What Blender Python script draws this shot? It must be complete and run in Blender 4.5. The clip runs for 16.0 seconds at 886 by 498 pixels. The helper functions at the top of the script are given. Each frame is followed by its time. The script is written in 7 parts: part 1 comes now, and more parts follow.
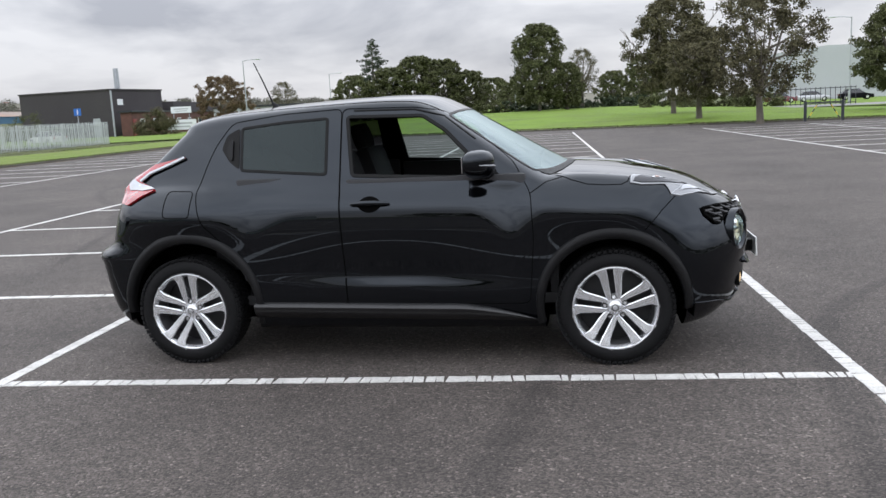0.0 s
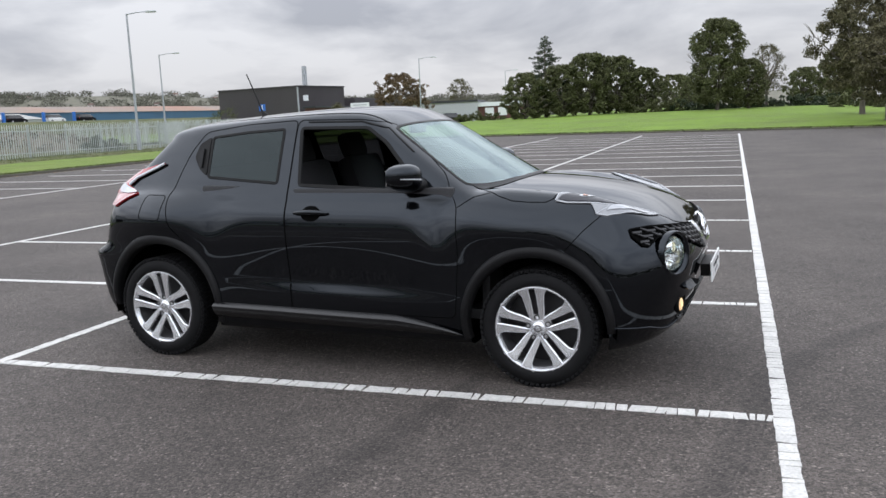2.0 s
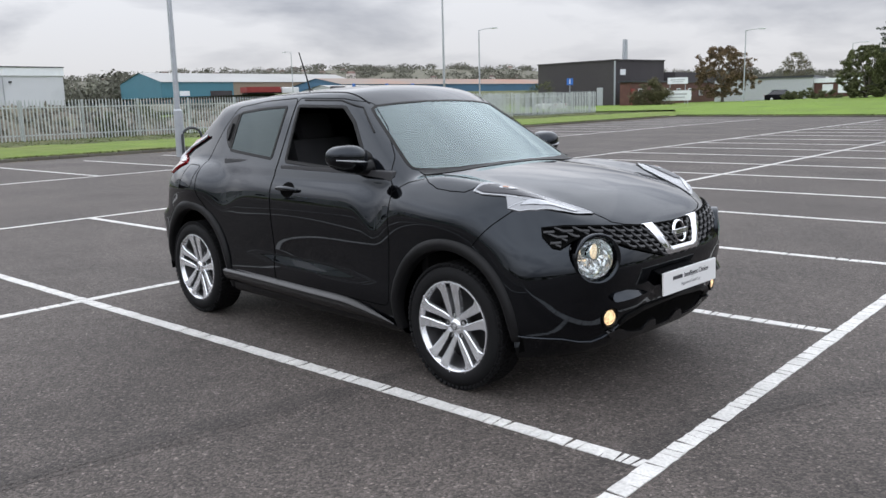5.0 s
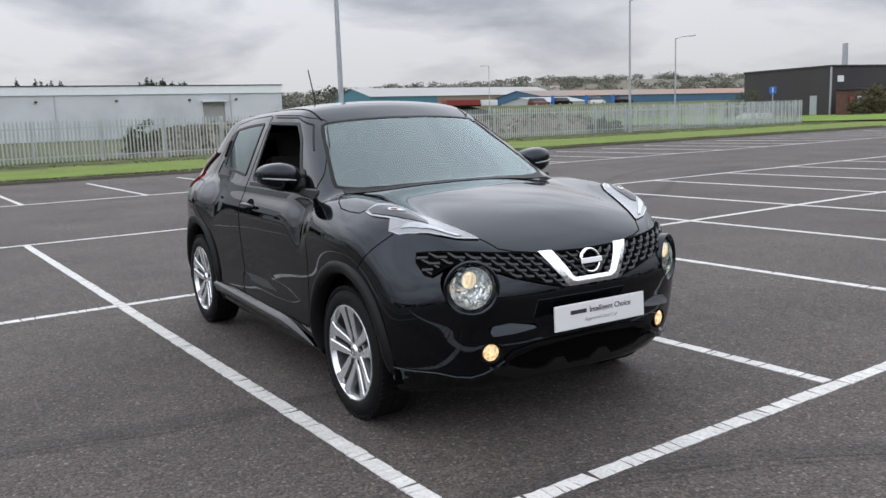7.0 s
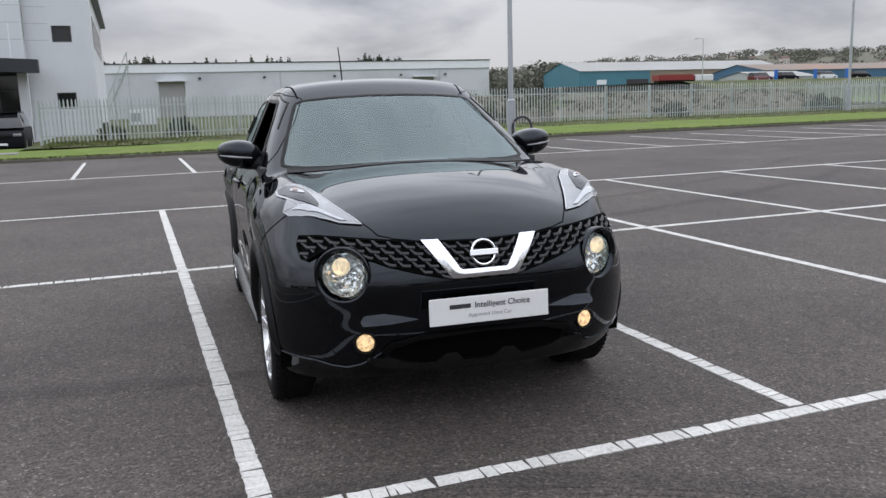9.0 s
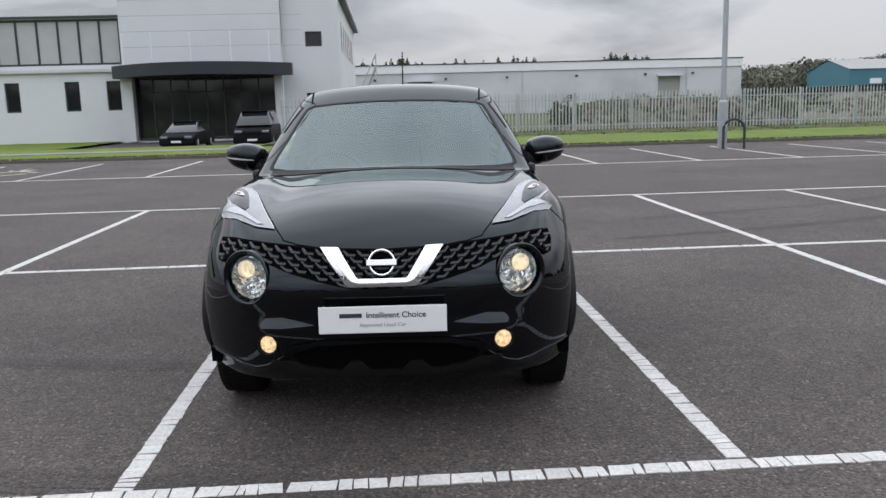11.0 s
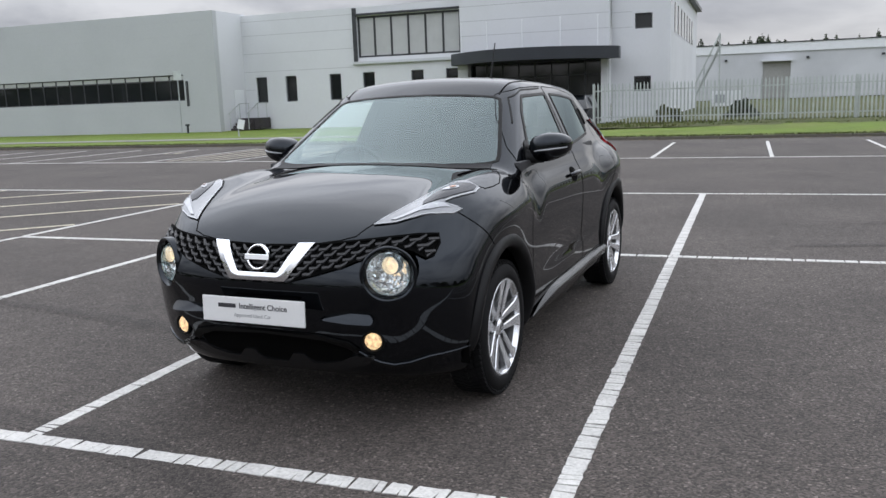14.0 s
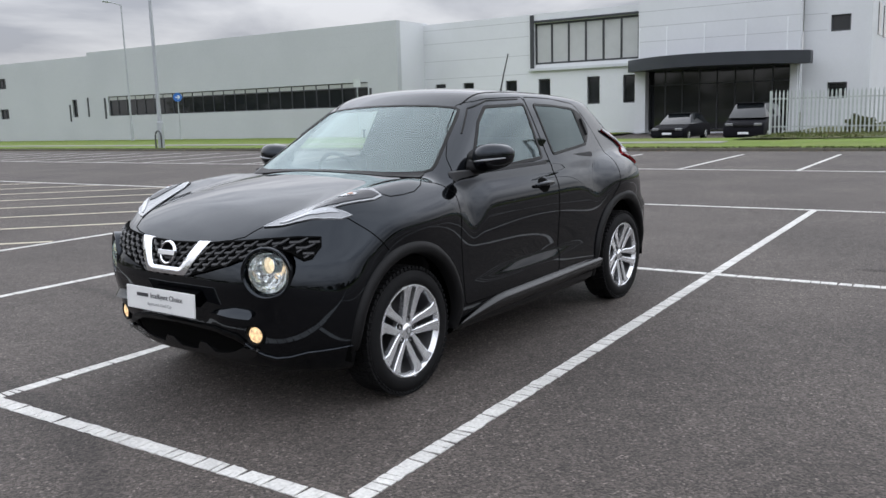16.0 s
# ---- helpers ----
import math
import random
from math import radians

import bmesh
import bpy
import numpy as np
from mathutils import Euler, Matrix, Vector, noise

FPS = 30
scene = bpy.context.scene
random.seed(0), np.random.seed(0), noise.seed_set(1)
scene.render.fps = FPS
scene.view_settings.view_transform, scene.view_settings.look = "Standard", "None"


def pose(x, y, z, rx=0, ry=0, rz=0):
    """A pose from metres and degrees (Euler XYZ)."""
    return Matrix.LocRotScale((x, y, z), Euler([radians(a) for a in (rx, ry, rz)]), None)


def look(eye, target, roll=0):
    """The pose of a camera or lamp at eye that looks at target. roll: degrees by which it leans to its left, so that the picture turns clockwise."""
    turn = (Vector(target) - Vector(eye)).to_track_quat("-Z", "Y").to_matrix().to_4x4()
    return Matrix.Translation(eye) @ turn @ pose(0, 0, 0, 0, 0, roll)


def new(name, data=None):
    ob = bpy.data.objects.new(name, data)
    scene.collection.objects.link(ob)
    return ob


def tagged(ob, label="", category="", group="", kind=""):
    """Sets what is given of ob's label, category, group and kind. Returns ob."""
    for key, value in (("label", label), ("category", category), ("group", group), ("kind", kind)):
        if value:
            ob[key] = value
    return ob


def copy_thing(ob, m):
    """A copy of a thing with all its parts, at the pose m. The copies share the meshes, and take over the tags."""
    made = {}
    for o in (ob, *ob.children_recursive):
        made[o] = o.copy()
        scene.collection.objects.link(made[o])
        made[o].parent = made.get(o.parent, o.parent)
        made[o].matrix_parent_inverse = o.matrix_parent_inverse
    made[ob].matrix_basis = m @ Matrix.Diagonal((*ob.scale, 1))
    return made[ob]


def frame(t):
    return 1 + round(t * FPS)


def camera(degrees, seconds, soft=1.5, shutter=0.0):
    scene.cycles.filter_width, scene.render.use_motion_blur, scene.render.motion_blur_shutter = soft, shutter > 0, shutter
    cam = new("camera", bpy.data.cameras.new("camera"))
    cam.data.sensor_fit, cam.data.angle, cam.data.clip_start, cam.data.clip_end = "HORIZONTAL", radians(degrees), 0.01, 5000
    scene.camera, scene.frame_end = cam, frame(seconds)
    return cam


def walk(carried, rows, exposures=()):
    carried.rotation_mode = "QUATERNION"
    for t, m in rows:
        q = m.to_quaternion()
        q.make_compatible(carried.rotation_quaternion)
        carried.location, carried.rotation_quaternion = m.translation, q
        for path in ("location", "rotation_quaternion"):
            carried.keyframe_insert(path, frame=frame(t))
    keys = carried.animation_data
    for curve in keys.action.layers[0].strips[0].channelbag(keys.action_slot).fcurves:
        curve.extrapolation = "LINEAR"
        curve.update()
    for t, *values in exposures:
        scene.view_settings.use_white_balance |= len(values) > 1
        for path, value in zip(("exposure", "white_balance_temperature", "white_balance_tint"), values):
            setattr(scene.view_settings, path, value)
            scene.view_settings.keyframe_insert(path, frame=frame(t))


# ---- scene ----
cam = camera(56.0, 16.0)
PATH = [
    (0, (1.147, -5.425, 1.452), (0.794, -3.484, 1.125), -2.9),
    (0.5, (1.492, -5.416, 1.486), (1.03, -3.502, 1.137), -2.5),
    (1, (1.868, -5.358, 1.49), (1.297, -3.474, 1.138), -2.6),
    (1.5, (2.176, -5.212, 1.463), (1.519, -3.354, 1.123), -2.3),
    (2, (2.489, -5.055, 1.484), (1.73, -3.232, 1.168), -2.4),
    (2.5, (2.83, -4.904, 1.483), (1.936, -3.142, 1.175), -3.0),
    (3, (3.091, -4.676, 1.455), (2.084, -2.977, 1.139), -3.1),
    (3.5, (3.348, -4.476, 1.459), (2.249, -2.836, 1.139), -2.1),
    (5.8, (4.45, -3.286, 1.44), (2.944, -2.017, 1.095), -2.1),
    (6, (4.526, -3.155, 1.425), (2.995, -1.913, 1.087), -2.2),
    (6.5, (4.683, -2.825, 1.45), (3.086, -1.662, 1.137), -1.8),
    (7, (4.859, -2.492, 1.435), (3.172, -1.462, 1.126), -2.0),
    (7.5, (4.977, -2.18, 1.418), (3.24, -1.243, 1.095), -1.6),
    (8, (5.076, -1.84, 1.434), (3.298, -0.988, 1.096), -1.7),
    (8.5, (5.21, -1.485, 1.426), (3.374, -0.768, 1.084), -2.2),
    (9, (5.282, -1.166, 1.413), (3.399, -0.59, 1.062), -1.7),
    (9.2, (5.277, -1.006, 1.42), (3.377, -0.492, 1.067), -1.8),
    (11.3, (5.492, 0.444, 1.41), (3.523, 0.365, 1.068), -1.4),
    (11.5, (5.521, 0.585, 1.428), (3.557, 0.443, 1.079), -1.4),
    (12, (5.424, 0.883, 1.406), (3.479, 0.591, 1.042), -1.6),
    (12.5, (5.294, 1.185, 1.429), (3.367, 0.784, 1.075), -1.4),
    (13, (5.255, 1.561, 1.424), (3.364, 1.015, 1.07), -1.7),
    (13.5, (5.11, 1.847, 1.396), (3.263, 1.17, 1.033), -1.8),
    (14, (4.982, 2.155, 1.423), (3.177, 1.368, 1.072), -2.0),
    (14.5, (4.86, 2.492, 1.407), (3.093, 1.622, 1.06), -1.8),
    (15, (4.749, 2.793, 1.395), (3.031, 1.83, 1.047), -1.4),
    (15.5, (4.555, 3.055, 1.403), (2.905, 1.974, 1.073), -1.6),
    (16, (4.431, 3.407, 1.403), (2.845, 2.232, 1.081), -1.7),
]
walk(cam, [(t, look(eye, target, roll)) for t, eye, target, roll in PATH],
     [(0, 0.27), (2.5, 0.17), (3.5, 0.19), (6, 0.17), (7, 0.04), (9, -0.07), (12.5, -0.08), (16, 0.06)])

# ---- world, sun, exposure ----
SUN_EL, SUN_AZ = 48.0, 240.0
world = bpy.data.worlds.new("overcast_sky")
scene.world = world
world.use_nodes = True
wn, wl = world.node_tree.nodes, world.node_tree.links
wn.clear()
w_out = wn.new("ShaderNodeOutputWorld")
w_bg = wn.new("ShaderNodeBackground")
w_sky = wn.new("ShaderNodeTexSky")
w_sky.sky_type = "NISHITA"
w_sky.sun_disc = False
w_sky.sun_elevation = radians(SUN_EL)
w_sky.sun_rotation = radians(SUN_AZ)
w_gain = wn.new("ShaderNodeMixRGB")
w_gain.blend_type = "MULTIPLY"
w_gain.inputs[0].default_value = 1.0
w_gain.inputs[2].default_value = (0.10, 0.10, 0.10, 1)
w_tc = wn.new("ShaderNodeTexCoord")
w_map = wn.new("ShaderNodeMapping")
w_map.inputs["Scale"].default_value = (1.0, 1.0, 3.2)
w_n1 = wn.new("ShaderNodeTexNoise")
w_n1.inputs["Scale"].default_value = 3.4
w_n1.inputs["Detail"].default_value = 7
w_n1.inputs["Roughness"].default_value = 0.52
w_n1.inputs["Distortion"].default_value = 0.35
w_ramp = wn.new("ShaderNodeValToRGB")
w_ramp.color_ramp.elements[0].position = 0.36
w_ramp.color_ramp.elements[0].color = (0.47, 0.483, 0.53, 1)
w_ramp.color_ramp.elements[1].position = 0.56
w_ramp.color_ramp.elements[1].color = (0.855, 0.858, 0.882, 1)
w_mix = wn.new("ShaderNodeMixRGB")
w_mix.inputs[0].default_value = 0.93
wl.new(w_tc.outputs["Generated"], w_map.inputs["Vector"])
wl.new(w_map.outputs["Vector"], w_n1.inputs["Vector"])
wl.new(w_n1.outputs["Fac"], w_ramp.inputs["Fac"])
wl.new(w_sky.outputs["Color"], w_gain.inputs[1])
wl.new(w_gain.outputs["Color"], w_mix.inputs[1])
# the cloud sheet is ragged near the horizon and closes to an even grey overhead
w_even = wn.new("ShaderNodeMixRGB")
w_even.inputs[2].default_value = (0.80, 0.806, 0.838, 1)
w_high = wn.new("ShaderNodeMapRange")
w_high.inputs[1].default_value, w_high.inputs[2].default_value = 0.22, 0.62
w_high.inputs[3].default_value, w_high.inputs[4].default_value = 0.0, 0.72
wl.new(w_ramp.outputs["Color"], w_even.inputs[1])
wl.new(w_high.outputs[0], w_even.inputs[0])
wl.new(w_even.outputs["Color"], w_mix.inputs[2])
# an overcast sky grows brighter from the horizon to the zenith
w_sep = wn.new("ShaderNodeSeparateXYZ")
w_up = wn.new("ShaderNodeValToRGB")
w_up.color_ramp.elements[0].color = (0.755, 0.75, 0.76, 1)
w_up.color_ramp.elements[1].color = (1.96, 2.05, 2.18, 1)
for _p, _c in ((0.14, (0.91, 0.92, 0.945, 1)), (0.28, (1.70, 1.73, 1.79, 1)), (0.50, (2.36, 2.45, 2.59, 1)), (0.75, (2.22, 2.31, 2.45, 1))):
    w_up.color_ramp.elements.new(_p).color = _c
w_lift = wn.new("ShaderNodeMixRGB")
w_lift.blend_type = "MULTIPLY"
w_lift.inputs[0].default_value = 1.0
wl.new(w_tc.outputs["Generated"], w_sep.inputs[0])
wl.new(w_sep.outputs["Z"], w_up.inputs[0])
wl.new(w_sep.outputs["Z"], w_high.inputs[0])
wl.new(w_mix.outputs["Color"], w_lift.inputs[1])
wl.new(w_up.outputs[0], w_lift.inputs[2])
wl.new(w_lift.outputs["Color"], w_bg.inputs["Color"])
w_bg.inputs["Strength"].default_value = 1.0
wl.new(w_bg.outputs["Background"], w_out.inputs["Surface"])

sun = new("sun", bpy.data.lights.new("sun", "SUN"))
sun.data.energy = 0.55
sun.data.angle = radians(150)
sun.data.color = (1.0, 0.97, 0.93)
_e, _a = radians(SUN_EL), radians(SUN_AZ)
sun.matrix_world = look((0, 0, 0), (-math.cos(_e) * math.sin(_a), -math.cos(_e) * math.cos(_a), -math.sin(_e)))


# ---- materials ----
def material(name, base, rough=0.6, metal=0.0, vary=0.15, scale=6.0, fine=80.0, bump=0.0, bump_scale=60.0, coat=0.0,
             spec=0.5, second=None, second_scale=1.0, second_amt=0.5, island=0.0, rnd=0.0, coords="Object", coat_rough=0.03, coat_ior=1.5):
    """A principled surface whose colour and gloss vary at a coarse and a fine scale, with fine relief."""
    m = bpy.data.materials.new(name)
    m.use_nodes = True
    nt = m.node_tree
    n, l = nt.nodes, nt.links
    b = n["Principled BSDF"]
    tc = n.new("ShaderNodeTexCoord")
    co = tc.outputs[coords]
    big = n.new("ShaderNodeTexNoise")
    big.inputs["Scale"].default_value = scale
    big.inputs["Detail"].default_value = 5
    small = n.new("ShaderNodeTexNoise")
    small.inputs["Scale"].default_value = fine
    small.inputs["Detail"].default_value = 3
    l.new(co, big.inputs["Vector"])
    l.new(co, small.inputs["Vector"])
    add = n.new("ShaderNodeMath")
    add.operation = "ADD"
    l.new(big.outputs["Fac"], add.inputs[0])
    l.new(small.outputs["Fac"], add.inputs[1])
    mr = n.new("ShaderNodeMapRange")
    mr.inputs[1].default_value = 0.65
    mr.inputs[2].default_value = 1.35
    mr.inputs[3].default_value = 1 - vary
    mr.inputs[4].default_value = 1 + vary
    l.new(add.outputs[0], mr.inputs[0])
    col = n.new("ShaderNodeMixRGB")
    col.blend_type = "MULTIPLY"
    col.inputs[0].default_value = 1.0
    col.inputs[1].default_value = (*base, 1)
    src = mr.outputs[0]
    if island or rnd:
        g = n.new("ShaderNodeNewGeometry") if island else n.new("ShaderNodeObjectInfo")
        r2 = n.new("ShaderNodeMapRange")
        k = island or rnd
        r2.inputs[3].default_value = 1 - k
        r2.inputs[4].default_value = 1 + k
        l.new(g.outputs["Random Per Island"] if island else g.outputs["Random"], r2.inputs[0])
        mu = n.new("ShaderNodeMath")
        mu.operation = "MULTIPLY"
        l.new(src, mu.inputs[0])
        l.new(r2.outputs[0], mu.inputs[1])
        src = mu.outputs[0]
    if second:
        sn = n.new("ShaderNodeTexNoise")
        sn.inputs["Scale"].default_value = second_scale
        sn.inputs["Detail"].default_value = 6
        l.new(co, sn.inputs["Vector"])
        sr = n.new("ShaderNodeMapRange")
        sr.inputs[1].default_value = 0.45
        sr.inputs[2].default_value = 0.68
        sr.inputs[4].default_value = second_amt
        l.new(sn.outputs["Fac"], sr.inputs[0])
        mx = n.new("ShaderNodeMixRGB")
        mx.inputs[1].default_value = (*base, 1)
        mx.inputs[2].default_value = (*second, 1)
        l.new(sr.outputs[0], mx.inputs[0])
        l.new(mx.outputs[0], col.inputs[1])
    l.new(src, col.inputs[2])
    l.new(col.outputs[0], b.inputs["Base Color"])
    rr = n.new("ShaderNodeMapRange")
    rr.inputs[3].default_value = max(0.0, rough - 0.08 * min(1, rough * 3))
    rr.inputs[4].default_value = min(1.0, rough + 0.08 * min(1, rough * 3))
    l.new(big.outputs["Fac"], rr.inputs[0])
    l.new(rr.outputs[0], b.inputs["Roughness"])
    b.inputs["Metallic"].default_value = metal
    b.inputs["Specular IOR Level"].default_value = spec
    b.inputs["Coat Weight"].default_value = coat
    b.inputs["Coat Roughness"].default_value = coat_rough
    b.inputs["Coat IOR"].default_value = coat_ior
    if bump:
        bn = n.new("ShaderNodeTexNoise")
        bn.inputs["Scale"].default_value = bump_scale
        bn.inputs["Detail"].default_value = 4
        l.new(co, bn.inputs["Vector"])
        bp = n.new("ShaderNodeBump")
        bp.inputs["Strength"].default_value = 1.0
        bp.inputs["Distance"].default_value = bump
        l.new(bn.outputs["Fac"], bp.inputs["Height"])
        l.new(bp.outputs["Normal"], b.inputs["Normal"])
    return m


def glass_material(name, tint, gloss_ior=1.5, extra=0.0):
    """A thin pane: tinted clear glass with Fresnel gloss."""
    m = bpy.data.materials.new(name)
    m.use_nodes = True
    n, l = m.node_tree.nodes, m.node_tree.links
    n.clear()
    out = n.new("ShaderNodeOutputMaterial")
    tr = n.new("ShaderNodeBsdfTransparent")
    tr.inputs["Color"].default_value = (*tint, 1)
    gl = n.new("ShaderNodeBsdfGlossy")
    gl.inputs["Roughness"].default_value = 0.015
    gl.inputs["Color"].default_value = (0.80, 0.94, 0.95, 1)
    fr = n.new("ShaderNodeFresnel")
    fr.inputs["IOR"].default_value = gloss_ior
    ad = n.new("ShaderNodeMath")
    ad.operation = "ADD"
    ad.use_clamp = True
    ad.inputs[1].default_value = extra
    mx = n.new("ShaderNodeMixShader")
    l.new(fr.outputs[0], ad.inputs[0])
    l.new(ad.outputs[0], mx.inputs[0])
    l.new(tr.outputs[0], mx.inputs[1])
    l.new(gl.outputs[0], mx.inputs[2])
    l.new(mx.outputs[0], out.inputs[0])
    return m


def lit_material(name, colour, strength, facets):
    """A glowing lens whose moulded facets glow unevenly."""
    m = bpy.data.materials.new(name)
    m.use_nodes = True
    b = m.node_tree.nodes["Principled BSDF"]
    b.inputs["Base Color"].default_value = (*(0.3 * q for q in colour), 1)
    b.inputs["Roughness"].default_value = 0.15
    b.inputs["Emission Color"].default_value = (*colour, 1)
    tc = m.node_tree.nodes.new("ShaderNodeTexCoord")
    no = m.node_tree.nodes.new("ShaderNodeTexNoise")
    no.inputs["Scale"].default_value = facets
    no.inputs["Distortion"].default_value = 0.8
    mr = m.node_tree.nodes.new("ShaderNodeMapRange")
    mr.inputs[1].default_value, mr.inputs[2].default_value = 0.34, 0.66
    mr.inputs[3].default_value, mr.inputs[4].default_value = 0.55 * strength, 1.45 * strength
    m.node_tree.links.new(tc.outputs["Object"], no.inputs["Vector"])
    m.node_tree.links.new(no.outputs["Fac"], mr.inputs[0])
    m.node_tree.links.new(mr.outputs[0], b.inputs["Emission Strength"])
    return m


M = {}
M["paint"] = material("black_paint", (0.0010, 0.0011, 0.0015), 0.010, 0.0, 0.05, 2, 40, spec=0.48)
M["paint"].node_tree.nodes["Principled BSDF"].inputs["Specular Tint"].default_value = (0.82, 0.90, 1.0, 1)
M["sill"] = material("satin_black_plastic", (0.007, 0.007, 0.0075), 0.24, 0, 0.12, 5, 120, spec=0.5, bump=0.0003, bump_scale=900)
M["cladding"] = material("black_plastic", (0.007, 0.007, 0.0075), 0.48, 0, 0.12, 5, 120, spec=0.18, bump=0.0004, bump_scale=900)
M["rubber"] = material("tyre_rubber", (0.007, 0.007, 0.0075), 0.72, 0, 0.25, 8, 90, spec=0.16, bump=0.0006, bump_scale=300)
M["gap"] = material("panel_gap", (0.002, 0.002, 0.002), 0.8, 0, 0.1, spec=0.04)
M["gasket"] = material("window_gasket", (0.004, 0.004, 0.004), 0.40, 0, 0.1, 5, 90, spec=0.14)
M["mesh"] = material("grille_mesh", (0.016, 0.016, 0.0175), 0.34, 0, 0.1, 5, 90, spec=0.45)
M["alloy"] = material("silver_alloy", (0.74, 0.75, 0.77), 0.24, 0.75, 0.05, 8, 90, coat=0.3)
M["alloy_dark"] = material("dark_alloy", (0.025, 0.025, 0.026), 0.5, 0.5, 0.15, 8, 90)
M["barrel"] = material("rim_barrel", (0.13, 0.13, 0.135), 0.4, 0.6, 0.15, 8, 90)
M["chrome"] = material("chrome", (0.82, 0.83, 0.85), 0.08, 1.0, 0.03)
M["plate"] = material("white_plate", (0.704, 0.704, 0.6952), 0.35, 0, 0.03, 4, 60)
M["ink"] = material("dark_print", (0.03, 0.03, 0.035), 0.5, 0, 0.05)
M["ink_grey"] = material("grey_print", (0.22, 0.22, 0.23), 0.5, 0, 0.05)
M["seat"] = material("dark_seat_cloth", (0.022, 0.022, 0.024), 0.85, 0, 0.25, 10, 200, bump=0.0008, bump_scale=500)
M["cabin"] = material("cabin_plastic", (0.02, 0.02, 0.022), 0.65, 0, 0.15, 6, 90)
M["red_lens"] = material("red_lens", (0.28, 0.008, 0.012), 0.12, 0, 0.1, 30, 90, coat=1.0)
M["white_lens"] = material("frosted_lens", (0.25, 0.255, 0.265), 0.18, 0.5, 0.10, 14, 60, coat=0.25, bump=0.0002, bump_scale=60)
M["reflector"] = material("lamp_reflector", (0.96, 0.97, 0.98), 0.10, 0.80, 0.06, 40, 110, coat=0.5)
M["lamp_strip"] = material("pale_lamp_strip", (0.40, 0.41, 0.43), 0.25, 0.2, 0.12, 30, 90, coat=0.6)
M["amber"] = material("amber_bulb", (0.36, 0.15, 0.07), 0.2, 0.2, 0.1, 40, 90, coat=0.8)
M["smoke"] = material("smoked_trim", (0.035, 0.035, 0.04), 0.10, 0.0, 0.1, 20, 80, spec=0.30)
M["bulb"] = lit_material("warm_bulb", (1.0, 0.78, 0.52), 0.95, 26)
M["fog"] = lit_material("warm_fog_lamp", (1.0, 0.70, 0.38), 0.80, 60)
M["glass_front"] = glass_material("windscreen_glass", (0.62, 0.72, 0.69), 1.5, 0.085)
M["glass_side"] = glass_material("side_glass", (0.50, 0.58, 0.57), 1.5, 0.06)
M["glass_rear"] = glass_material("privacy_glass", (0.03, 0.032, 0.035), 1.42, 0.0)
M["lens"] = glass_material("lamp_glass", (0.93, 0.95, 0.95), 1.45, 0.0)



def asphalt_material(name, tone):
    """Bitumen with stones of many greys, worn patches and a pitted relief."""
    m = bpy.data.materials.new(name)
    m.use_nodes = True
    n, l = m.node_tree.nodes, m.node_tree.links
    b = n["Principled BSDF"]
    co = n.new("ShaderNodeTexCoord").outputs["Object"]
    vo = n.new("ShaderNodeTexVoronoi")
    vo.inputs["Scale"].default_value = 95
    v2 = n.new("ShaderNodeTexVoronoi")
    v2.inputs["Scale"].default_value = 300
    big = n.new("ShaderNodeTexNoise")
    big.inputs["Scale"].default_value = 0.55
    big.inputs["Detail"].default_value = 6
    mid = n.new("ShaderNodeTexNoise")
    mid.inputs["Scale"].default_value = 7.0
    mid.inputs["Detail"].default_value = 4
    for t in (vo, v2, big, mid):
        l.new(co, t.inputs["Vector"])

    def span(src, a, c, lo=0.0, hi=1.0):
        r = n.new("ShaderNodeMapRange")
        r.inputs[1].default_value, r.inputs[2].default_value = lo, hi
        r.inputs[3].default_value, r.inputs[4].default_value = a, c
        l.new(src, r.inputs[0])
        return r.outputs[0]

    def times(a, c):
        q = n.new("ShaderNodeMath")
        q.operation = "MULTIPLY"
        l.new(a, q.inputs[0])
        l.new(c, q.inputs[1])
        return q.outputs[0]
    sep = n.new("ShaderNodeSeparateColor")
    l.new(vo.outputs["Color"], sep.inputs[0])
    sep2 = n.new("ShaderNodeSeparateColor")
    l.new(v2.outputs["Color"], sep2.inputs[0])
    k = times(times(span(sep.outputs[0], 0.50, 1.50), times(span(sep2.outputs[1], 0.62, 1.38), span(sep.outputs[2], 1.0, 2.0, 0.90, 0.97))), times(span(big.outputs["Fac"], 0.74, 1.26, 0.3, 0.7), span(mid.outputs["Fac"], 0.88, 1.12, 0.3, 0.7)))
    mx = n.new("ShaderNodeMixRGB")
    mx.blend_type = "MULTIPLY"
    mx.inputs[0].default_value = 1.0
    mx.inputs[1].default_value = (*tone, 1)
    l.new(k, mx.inputs[2])
    l.new(mx.outputs[0], b.inputs["Base Color"])
    b.inputs["Roughness"].default_value = 0.82
    b.inputs["Specular IOR Level"].default_value = 0.35
    bp = n.new("ShaderNodeBump")
    bp.inputs["Strength"].default_value = 0.8
    bp.inputs["Distance"].default_value = 0.004
    l.new(vo.outputs["Distance"], bp.inputs["Height"])
    bp.invert = True
    l.new(bp.outputs["Normal"], b.inputs["Normal"])
    return m


